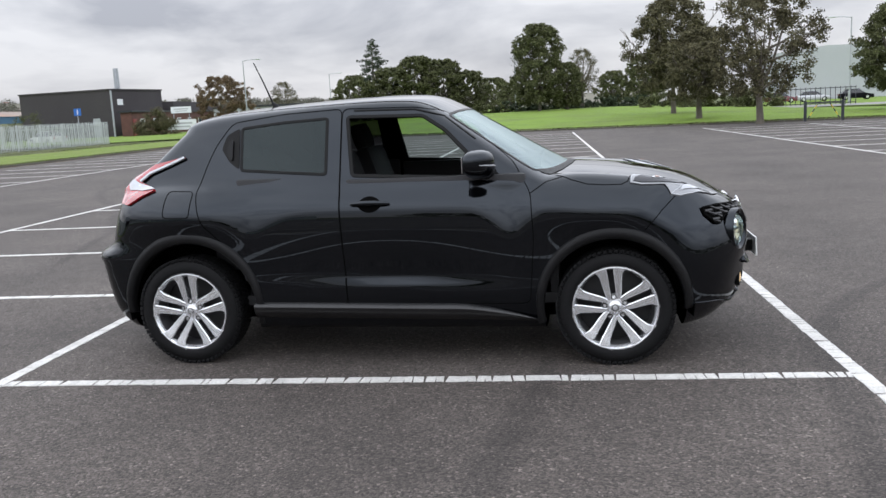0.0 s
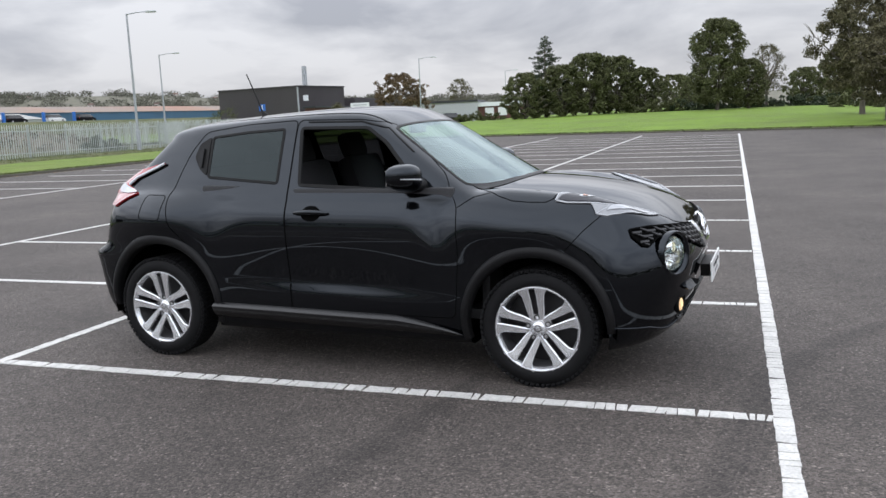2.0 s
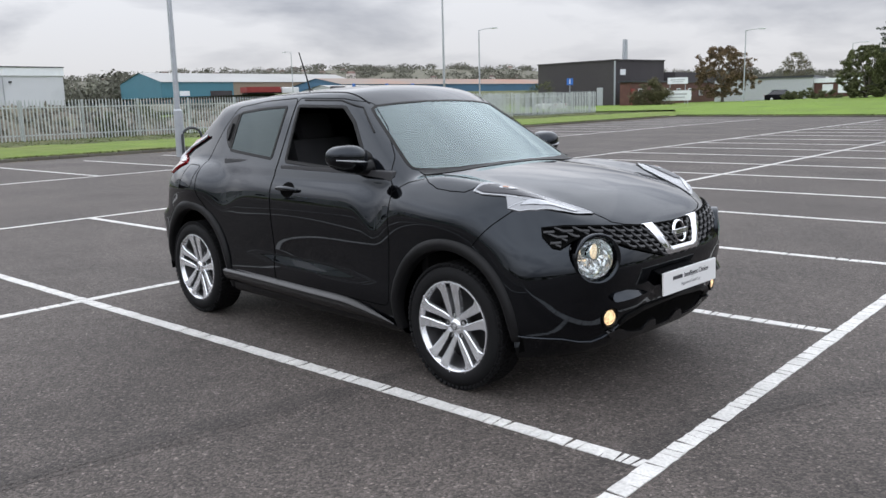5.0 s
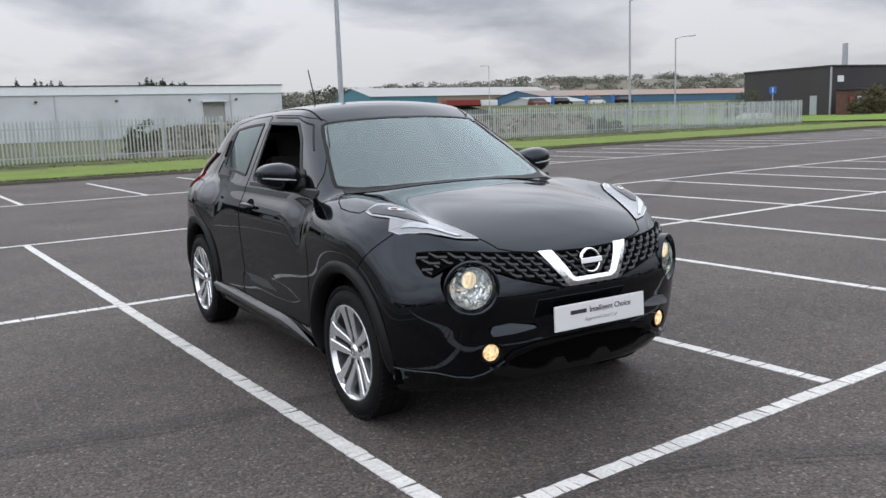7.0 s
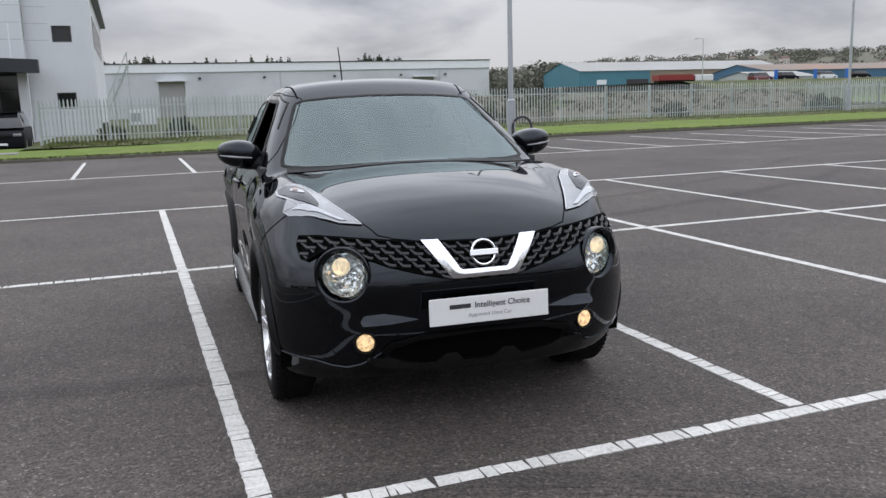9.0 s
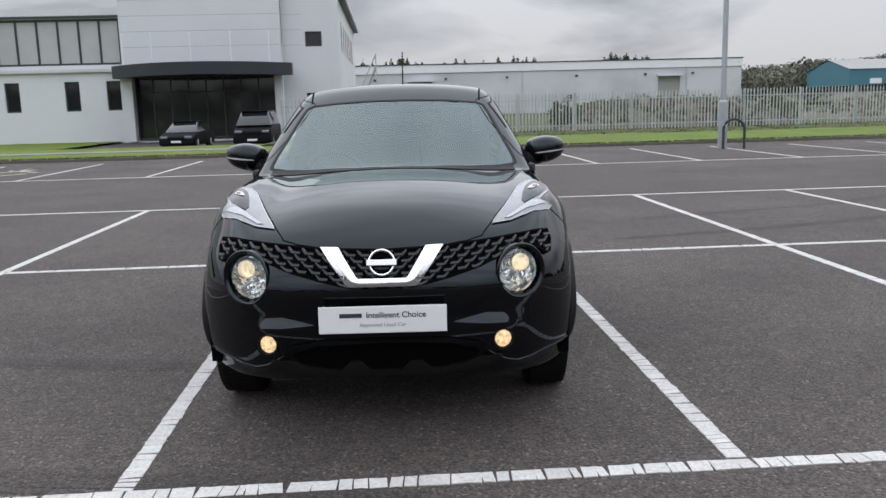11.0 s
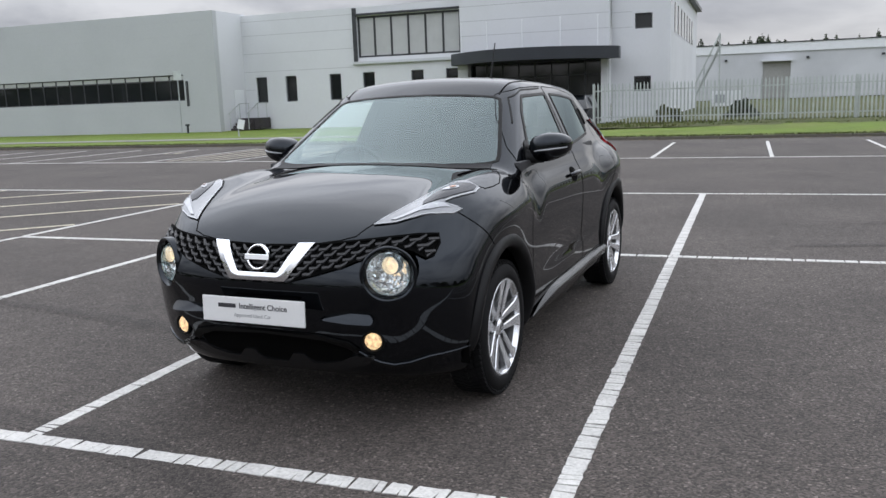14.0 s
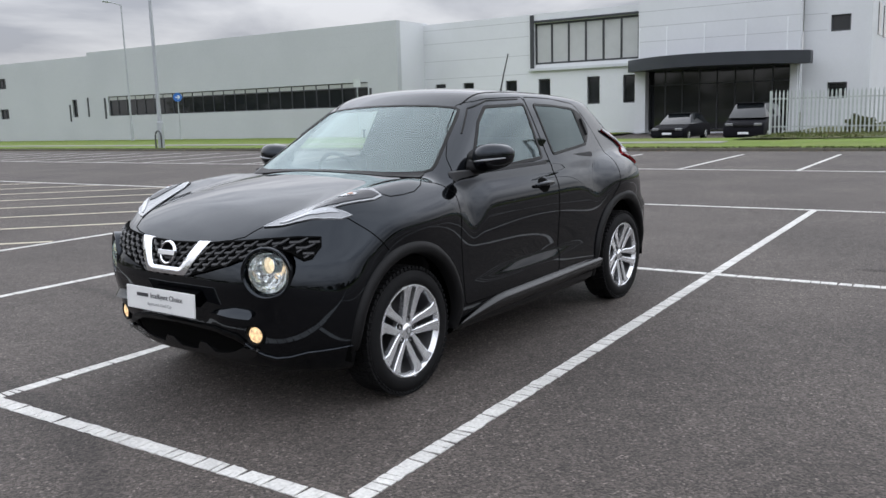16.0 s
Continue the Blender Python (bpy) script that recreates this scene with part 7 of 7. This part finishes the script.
# ---- trees, bushes, hedges, rubble ----
def leaf_mass(name, lobes, count, size, mat, parent, seed, shell=0.55, label=""):
    """A crown of many small leaf clumps, thick near each lobe's outside, with gaps."""
    rng = np.random.default_rng(seed)
    lobes = np.array(lobes, float)
    vol = lobes[:, 3] * lobes[:, 4] * lobes[:, 5]
    pick = rng.choice(len(lobes), count, p=vol / vol.sum())
    d = rng.normal(size=(count, 3))
    d /= np.linalg.norm(d, axis=1)[:, None]
    r = shell + (1.08 - shell) * rng.random(count) ** 0.7
    c = lobes[pick, :3] + d * r[:, None] * lobes[pick, 3:6]
    a = rng.normal(size=(count, 3))
    a /= np.linalg.norm(a, axis=1)[:, None]
    b = np.cross(a, rng.normal(size=(count, 3)))
    b /= np.maximum(np.linalg.norm(b, axis=1), 1e-6)[:, None]
    s = size * (0.5 + rng.random(count))
    n = np.cross(a, b)
    v0 = c - a * s[:, None]
    v1 = c + b * (s * 0.62)[:, None] + n * (s * 0.2)[:, None]
    v2 = c + a * s[:, None]
    v3 = c - b * (s * 0.62)[:, None] + n * (s * 0.2)[:, None]
    verts = np.stack([v0, v1, v2, v3], 1).reshape(-1, 3)
    faces = [(4 * i, 4 * i + 1, 4 * i + 2, 4 * i + 3) for i in range(count)]
    return mesh_from(name, verts, faces, mat, parent, label)


def tree(x, y, z, h, w, label, seed, leaves=4200, size=0.16, leaf="leaf", trunk_h=0.28, trunk_r=0.17, bare=0.0):
    rng = random.Random(seed)
    root = thing("tree", label, "tree", m=Matrix.Translation((x, y, z)))
    bm = bmesh.new()
    tops = []
    th = h * trunk_h
    sway = rng.uniform(-0.15, 0.15)
    tube(bm, [(0, 0, -0.3), (0.02, 0, 0.15), (sway * 0.5, 0, th * 0.6), (sway, 0.05, th), (sway * 1.6, 0.1, h * 0.5)], [trunk_r * 1.5, trunk_r * 1.1, trunk_r * 0.9, trunk_r * 0.7, trunk_r * 0.25], 10)
    for k in range(5):
        a, e = 1.256 * k + rng.uniform(-0.3, 0.3), rng.uniform(0.10, 0.26) * w
        tube(bm, [(sway, 0.05, th * 0.85), (sway + e * 0.45 * math.cos(a), e * 0.45 * math.sin(a), h * 0.46), (sway + e * math.cos(a), e * math.sin(a), h * rng.uniform(0.74, 0.90))], [trunk_r * 0.62, trunk_r * 0.42, trunk_r * 0.10], 7)
    for k in range(9):
        a = 2.4 * k + rng.uniform(-0.3, 0.3)
        z0 = th * rng.uniform(0.75, 1.1) + h * 0.05 * k * 0.6
        reach = w * 0.5 * rng.uniform(0.55, 0.9)
        zt = min(h * 0.92, z0 + h * rng.uniform(0.2, 0.42))
        p0 = Vector((sway, 0.05, z0))
        p2 = Vector((reach * math.cos(a), reach * math.sin(a), zt))
        p1 = (p0 + p2) / 2 + Vector((0, 0, -0.1 * h * rng.random()))
        tube(bm, [p0, p1, p2], [trunk_r * 0.5, trunk_r * 0.32, trunk_r * 0.08], 6)
        tops.append(p2)
        for j in range(4):
            q = p1.lerp(p2, rng.uniform(0.2, 1.0))
            e = q + Vector((rng.uniform(-1, 1), rng.uniform(-1, 1), rng.uniform(0.1, 1))) * h * 0.11
            tube(bm, [q, (q + e) / 2 + Vector((0, 0, 0.05)), e], [trunk_r * 0.16, trunk_r * 0.1, trunk_r * 0.04], 4)
    part("trunk", bm, M["bark"], root, smooth=True)
    lobes = []
    n = 420
    for k in range(n):
        t = rng.random()
        zz = trunk_h * 0.8 + (1 - trunk_h * 0.8) * t
        wide = math.sqrt(1 - 0.75 * (2 * t - 0.9) ** 2) * w * 0.5
        a = rng.uniform(0, 6.283)
        wide *= 0.80 + 0.38 * noise.noise(Vector((math.cos(a) * 1.3, math.sin(a) * 1.3, t * 3.2 + seed)))
        rr = wide * math.sqrt(0.12 + 0.88 * rng.random())
        s = h * rng.uniform(0.022, 0.055)
        lobes.append((rr * math.cos(a), rr * math.sin(a), min(zz * h, h - s * 0.5), s * 1.2, s * 1.2, s * 1.0))
    keep = [q for i, q in enumerate(lobes) if rng.random() > bare]
    leaf_mass("crown", keep, int(leaves * 7.5 * (1 - 0.4 * bare)), size * 0.46, M[leaf], root, seed, 0.0)
    return root


def conifer(x, y, z, h, w, seed):
    rng = random.Random(seed)
    root = thing("tree", "tall dark green conifer with drooping branches", "tree", m=Matrix.Translation((x, y, z)))
    bm = bmesh.new()
    tube(bm, [(0, 0, -0.2), (0, 0, h * 0.5), (0, 0, h)], [0.2, 0.12, 0.02], 8)
    lobes = []
    for k in range(70):
        t = k / 69
        zz = h * (0.08 + 0.92 * t)
        r = w / 2 * (1 - t) ** 0.7 * rng.uniform(0.6, 1.15) + 0.08
        a = 2.4 * k
        lobes.append((r * 0.65 * math.cos(a), r * 0.65 * math.sin(a), zz - 0.1 * r, r * 0.5 * abs(math.cos(a)) + 0.16, r * 0.5 * abs(math.sin(a)) + 0.16, 0.16 + 0.10 * (1 - t)))
        if k % 3 == 0:
            tube(bm, [(0, 0, zz), (r * math.cos(a), r * math.sin(a), zz - 0.1 * r)], [0.04, 0.01], 4)
    part("trunk", bm, M["bark"], root)
    leaf_mass("crown", lobes, 20000, 0.075, M["leaf_dark"], root, seed, 0.2)
    return root


def bush(m, w, d, h, seed, leaf="leaf", count=900, size=0.12, label="dense dark green bush", cat="bush", name="bush"):
    rng = random.Random(seed)
    lobes = []
    for k in range(int(26 + 10 * w)):
        a, t = rng.uniform(-1, 1), rng.random()
        top = h * (1 - 0.55 * a * a) * (0.72 + 0.45 * noise.noise(Vector((a * 2.5, seed, 0))))
        q = h * rng.uniform(0.07, 0.15)
        lobes.append((a * w / 2, rng.uniform(-d / 2, d / 2) * (1 - 0.5 * t), max(q * 0.5, top * t), q * 1.3, q * 1.2, q * 0.9))
    ob = leaf_mass(name, lobes, int(count * 4.5), size * 0.48, M[leaf], None, seed, 0.0)
    ob.matrix_basis = m
    return tagged(ob, label=label, category=cat)


def polar(az, d, ex=2.83, ey=-4.9):
    a = radians(az)
    return ex + d * math.cos(a), ey + d * math.sin(a)


def ground_at(x, y):
    p = SITE.inverted() @ Vector((x, y, 0))
    return mound(p.x, p.y) - 0.05


for az, d, ex, h, w, lab, seed, kw in (
        (84.6, 60, 1.15, 7.7, 7.0, "broad tree with thinning dark leaves on the lawn", 11, dict(leaf="leaf_brown", leaves=5200, size=0.15)),
        (83.0, 52, 1.15, 5.2, 4.6, "leaning tree with dark leaves on the lawn", 12, dict(leaf="leaf_brown", leaves=2800, size=0.14)),
        (79.3, 45.5, 1.15, 6.4, 7.0, "open tree with sparse autumn leaves", 13, dict(leaf="leaf_brown", leaves=4200, size=0.12, bare=0.25)),
        (71.6, 58, 1.15, 6.2, 6.2, "full green tree beyond the gate", 14, dict(leaves=4600, size=0.15)),
        (94.5, 84, 2.83, 8.3, 6.6, "dense round tree beyond the lawn", 15, dict(leaves=5200, size=0.19, trunk_h=0.12)),
        (92.6, 86, 2.83, 4.6, 4.2, "small dark tree beyond the lawn", 16, dict(leaves=2000, size=0.18, trunk_h=0.1)),
        (91.5, 92, 2.83, 6.2, 4.6, "nearly bare pale tree", 17, dict(leaf="leaf_brown", leaves=1100, size=0.12, bare=0.3)),
        (87.4, 105, 2.83, 6.0, 6.0, "dark tree far beyond the lawn", 18, dict(leaves=2200, size=0.22, trunk_h=0.1)),
        (89.3, 118, 2.83, 4.6, 6.0, "dark tree far beyond the lawn", 28, dict(leaves=1600, size=0.22, trunk_h=0.1)),
        (102.6, 90, 2.83, 6.3, 7.6, "rounded dark tree in a clump", 19, dict(leaves=4200, size=0.19, trunk_h=0.08)),
        (100.9, 92, 2.83, 5.9, 7.6, "rounded dark tree in a clump", 20, dict(leaves=4200, size=0.19, trunk_h=0.06)),
        (99.2, 94, 2.83, 4.6, 6.6, "rounded dark tree in a clump", 21, dict(leaves=3000, size=0.19, trunk_h=0.06)),
        (106.9, 88, 2.83, 4.7, 6.6, "bushy dark tree in a clump", 22, dict(leaves=3000, size=0.17, trunk_h=0.06)),
        (104.4, 89, 2.83, 5.3, 6.0, "bushy dark tree in a clump", 29, dict(leaves=2600, size=0.17, trunk_h=0.06)),
        (115.3, 107, 2.83, 6.4, 9.0, "rust-brown airy tree beside the brick range", 23, dict(leaf="leaf_rust", leaves=3400, size=0.18, trunk_h=0.16, bare=0.15)),
        (111.2, 135, 2.83, 6.6, 5.5, "thin bare tree behind the low building", 24, dict(leaf="leaf_brown", leaves=900, size=0.16, bare=0.3)),
        (97.0, 150, 2.83, 5.5, 9.0, "dark trees far beyond the lawn", 25, dict(leaves=1800, size=0.3, trunk_h=0.05)),
        (95.9, 130, 2.83, 4.0, 6.0, "dark trees far beyond the lawn", 26, dict(leaves=1400, size=0.25, trunk_h=0.05)),
):
    ey = -5.43 if ex < 2 else -4.9
    x, y = polar(az, d, ex, ey)
    tree(x, y, ground_at(x, y), h, w, lab, seed, **kw)
x, y = polar(105.5, 91)
conifer(x, y, ground_at(x, y), 8.5, 6.4, 31)
for k in range(9):
    x, y = polar(96.5 - 1.25 * k, 88 + 0.8 * k)
    bush(Matrix.Translation((x, y, ground_at(x, y))) @ Matrix.Rotation(radians(5), 4, "Z"), 3.4, 1.5, 1.5, 40 + k, "leaf_dark", 800, 0.14, "clipped dark green hedge across the lawn", "hedge", "hedge")
for k, (az, d, w, h) in enumerate(((110.0, 96, 6, 1.5), (98.2, 88, 5, 1.6), (83.6, 76, 5, 2.0), (80.6, 74, 4, 2.4), (86.4, 80, 4, 2.0))):
    x, y = polar(az, d)
    bush(Matrix.Translation((x, y, ground_at(x, y))), w, 2.0, h, 60 + k, "leaf", 1100, 0.17, "dense dark shrub beyond the lawn")
bush(Matrix.Translation((-65.4, 85.5, 0.2)), 4.6, 2.0, 4.2, 70, "leaf", 1400, 0.16, "green shrub before the dark block")
bush(Matrix.Translation((-46.9, 82.4, 0.1)), 4.6, 2.2, 4.0, 71, "leaf_brown", 2200, 0.17, "large brownish bush before the brick range")
# waste ground behind the fence
for k, (u, v, w, h) in enumerate(((-48, 2.4, 2.6, 1.1), (-46, 11.5, 2.6, 2.2), (-60, 40, 5, 1.6), (-44, -1.2, 1.6, 1.0), (-39.5, 30, 2.4, 1.2), (-52, 27, 4.0, 2.2), (-45, 47, 3.6, 1.3), (-43, 20, 2.6, 1.4))):
    bush(site(u, v, 0), w, 1.8, h, 80 + k, "leaf" if k % 2 else "leaf_dark", 1000, 0.14, "scrubby bush on the waste ground behind the fence")


def heap(u, v, w, d, h, seed, label):
    rng = np.random.default_rng(seed)
    nu, nv = 34, 70
    verts, faces = [], []
    for i in range(nu + 1):
        for j in range(nv + 1):
            a, b = 2 * i / nu - 1, 2 * j / nv - 1
            e = max(0.0, 1 - a * a) ** 0.8 * max(0.0, 1 - b ** 4)
            zz = h * e * (0.72 + 0.28 * noise.noise(Vector((a * 3, b * 6, seed)))) + 0.22 * e * noise.noise(Vector((a * 14, b * 30, seed + 5))) - 0.06
            verts.append((a * d / 2, b * w / 2, zz))
    for i in range(nu):
        for j in range(nv):
            k = i * (nv + 1) + j
            faces.append((k, k + nv + 1, k + nv + 2, k + 1))
    stones = 900
    for s in range(stones):
        a, b = rng.uniform(-0.85, 0.95), rng.uniform(-0.95, 0.95)
        e = max(0.0, 1 - a * a) ** 0.8 * max(0.0, 1 - b ** 4)
        zz = h * e * 0.78
        r = rng.uniform(0.06, 0.22)
        base = len(verts)
        ax = rng.normal(size=(3, 3)) * r * 0.75
        c = np.array([a * d / 2, b * w / 2, zz])
        for sg in ((1, 0, 0), (-1, 0, 0), (0, 1, 0), (0, -1, 0), (0, 0, 1), (0, 0, -1)):
            verts.append(tuple(c + np.array(sg) @ ax))
        for f in ((0, 2, 4), (2, 1, 4), (1, 3, 4), (3, 0, 4), (2, 0, 5), (1, 2, 5), (3, 1, 5), (0, 3, 5)):
            faces.append(tuple(base + q for q in f))
    ob = mesh_from("rubble_heap", verts, faces, M["rubble"])
    ob.matrix_basis = site(u, v, 0)
    return tagged(ob, label=label, category="rubble", kind="stuff")


heap(-47, 17.8, 14, 8, 2.0, 3, "brown rubble heap overgrown with weeds behind the fence")
heap(-56, 44, 26, 12, 2.0, 4, "grey-brown spoil heap behind the fence")

# tree belt that closes the car park on its open sides
lobes = []
rng = random.Random(17)
for k in range(520):
    az = rng.uniform(258, 424)
    a, rad = radians(az), 88 + rng.uniform(-4, 4)
    top = 7.0 + 2.6 * noise.noise(Vector((az * 0.12, 3, 1)))
    q = rng.uniform(0.9, 1.9)
    lobes.append((rad * math.cos(a), rad * math.sin(a), top * rng.random() ** 0.7, q * 1.3, q * 1.3, q))
ob = leaf_mass("tree_belt", lobes, 26000, 0.42, M["leaf"], None, 93, 0.1)
tagged(ob, label="dense green tree belt along the open side of the car park", category="trees", kind="stuff")
# dark conifers over the warehouse roof, woods and the built-up hill
lobes = []
rng = random.Random(5)
for k in range(60):
    v = rng.choice((rng.uniform(-4, 10), rng.uniform(14, 34), rng.uniform(52, 62), rng.uniform(-20, 66)))
    u, top = -195 + rng.uniform(-6, 6), 12.3 + rng.uniform(-0.7, 0.8)
    for j in range(6):
        lobes.append((u, v, top - 0.42 * j, 0.10 + 0.16 * j, 0.10 + 0.16 * j, 0.22))
ob = leaf_mass("distant_conifers", lobes, 9000, 0.22, M["leaf_dark"], None, 91, 0.2)
ob.matrix_basis = SITE
tagged(ob, label="row of dark conifer tops behind the warehouse", category="trees", kind="stuff")
HILL = curve([88, 96, 102, 110, 118, 126, 133, 140, 147, 154, 160, 166, 176, 200, 250, 300], [9, 11, 13, 14, 17, 22, 26, 27, 27, 25, 20, 17, 14, 9, 7, 7])


def hill_top(az):
    return float(HILL(np.array([az]))[0]) + 1.6 * noise.noise(Vector((az * 0.35, 2, 0))) + 0.8 * noise.noise(Vector((az * 1.3, 7, 0)))


bm = bmesh.new()
rows = []
for k in range(0, 221):
    az = 85 + k
    a = radians(az)
    rows.append([bm.verts.new((r * math.cos(a), r * math.sin(a), z)) for r, z in ((420, -0.4), (520, hill_top(az) * 0.45), (620, hill_top(az) * 0.9), (680, hill_top(az)), (900, hill_top(az) * 0.6))])
for ra, rb in zip(rows, rows[1:]):
    for i in range(4):
        bm.faces.new((ra[i], ra[i + 1], rb[i + 1], rb[i]))
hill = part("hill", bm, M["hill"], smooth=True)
tagged(hill, label="low wooded hill with houses on the horizon", category="hill", kind="structure")
lobes = []
for k in range(900):
    az = rng.uniform(98, 172)
    t = rng.random()
    r = 470 + 205 * t
    z = hill_top(az) * min(1.0, 0.2 + 0.85 * (r - 440) / 230)
    a = radians(az)
    s = rng.uniform(1.6, 4.2)
    lobes.append((r * math.cos(a), r * math.sin(a), z + s * 0.35, s * 1.6, s * 1.6, s * 0.8))
for k in range(60):
    a, r = radians(rng.uniform(150, 163)), rng.uniform(230, 300)
    s = rng.uniform(2.5, 4.5)
    lobes.append((r * math.cos(a), r * math.sin(a), 5.5 + rng.uniform(-2, 3.5), s * 1.3, s * 1.3, s))
ob = leaf_mass("distant_woods", lobes, 110000, 0.55, M["hazed_leaf"], None, 92, 0.3)
tagged(ob, label="far trees along the hill, their green paled for haze", category="trees", kind="stuff")
house = thing("hill_house", "small pale house on the far hill", "house", "hill houses", m=Matrix.Translation((0, 0, -50)))
boxes("wall", [(-4, 4, -3, 3, -2, 4.2)], M["house"], house)
bm = bmesh.new()
q = [bm.verts.new(p) for p in ((-4.3, -3.3, 4.2), (4.3, -3.3, 4.2), (4.3, 3.3, 4.2), (-4.3, 3.3, 4.2), (-4.3, 0, 6.6), (4.3, 0, 6.6))]
for f in ((0, 1, 5, 4), (2, 3, 4, 5), (0, 4, 3), (1, 2, 5)):
    bm.faces.new([q[i] for i in f])
part("roof", bm, M["tile"], house)
for k in range(46):
    az = rng.uniform(118, 158)
    r = 500 + 175 * rng.random()
    z = hill_top(az) * min(1.0, 0.2 + 0.85 * (r - 440) / 230)
    a = radians(az)
    m = Matrix.Translation((r * math.cos(a), r * math.sin(a), z + 0.3)) @ Matrix.Rotation(a + rng.uniform(-0.6, 0.6) + math.pi / 2, 4, "Z") @ Matrix.Scale(0.62, 4)
    if k == 0:
        house.matrix_basis = m
    else:
        copy_thing(house, m)


# ---- palisade fence, its pales last ----
fence = thing("palisade_fence", "pale galvanised steel palisade fence with pointed pales", "fence", m=SITE)
FU, FV0, FV1 = -36.5, -3.85, 60.4
n_post = int((FV1 - FV0) / 2.75)
for k in range(n_post + 1):
    v = FV0 + 2.75 * k
    boxes("fence_post", [(FU - 0.09, FU - 0.035, v - 0.05, v + 0.05, -0.05, 1.92)], M["galv"], fence)
for z in (0.36, 1.56):
    boxes("fence_rail", [(FU - 0.034, FU - 0.004, FV0, FV1, z, z + 0.05)], M["galv"], fence)
    boxes("return_rail", [(FU - 30, FU - 0.04, FV1 - 0.015, FV1 + 0.015, z, z + 0.05)], M["galv"], fence)


def pale_geometry(u, v, turn=False):
    prof = [(-0.034, 0.0), (-0.017, 0.022), (0.0, 0.010), (0.017, 0.022), (0.034, 0.0)]
    verts, faces = [], []
    for z, k in ((0.06, 1.0), (1.81, 1.0), (1.94, 0.18)):
        for q, d in prof:
            verts.append((u + d * k, v + q * k, z) if not turn else (u + q * k, v - d * k, z))
    for r in range(2):
        for i in range(4):
            a = r * 5 + i
            faces.append((a, a + 1, a + 6, a + 5))
    return verts, faces


gap = 0.160
total = int((FV1 - FV0) / gap)
pv, pf = pale_geometry(0, 0)
pale_mesh = bpy.data.meshes.new("pale")
pale_mesh.from_pydata(pv, [], pf)
pale_mesh.materials.append(M["galv"])
rest_v, rest_f = [], []
for k in range(total):
    v = FV0 + 0.05 + gap * k
    if k < 300:
        ob = new("pale", pale_mesh)
        ob.parent = fence
        ob.matrix_basis = Matrix.Translation((FU, v, random.uniform(-0.012, 0.012))) @ Matrix.Rotation(random.uniform(-0.004, 0.004), 4, "X")
    else:
        a, b = pale_geometry(FU, v)
        base = len(rest_v)
        rest_v += a
        rest_f += [tuple(base + i for i in f) for f in b]
for k in range(150):
    a, b = pale_geometry(FU - 0.1 - gap * k, FV1, True)
    base = len(rest_v)
    rest_v += a
    rest_f += [tuple(base + i for i in f) for f in b]
far_pales = mesh_from("far_pale", rest_v, rest_f, M["galv"], fence)
tagged(far_pales, kind="stuff")
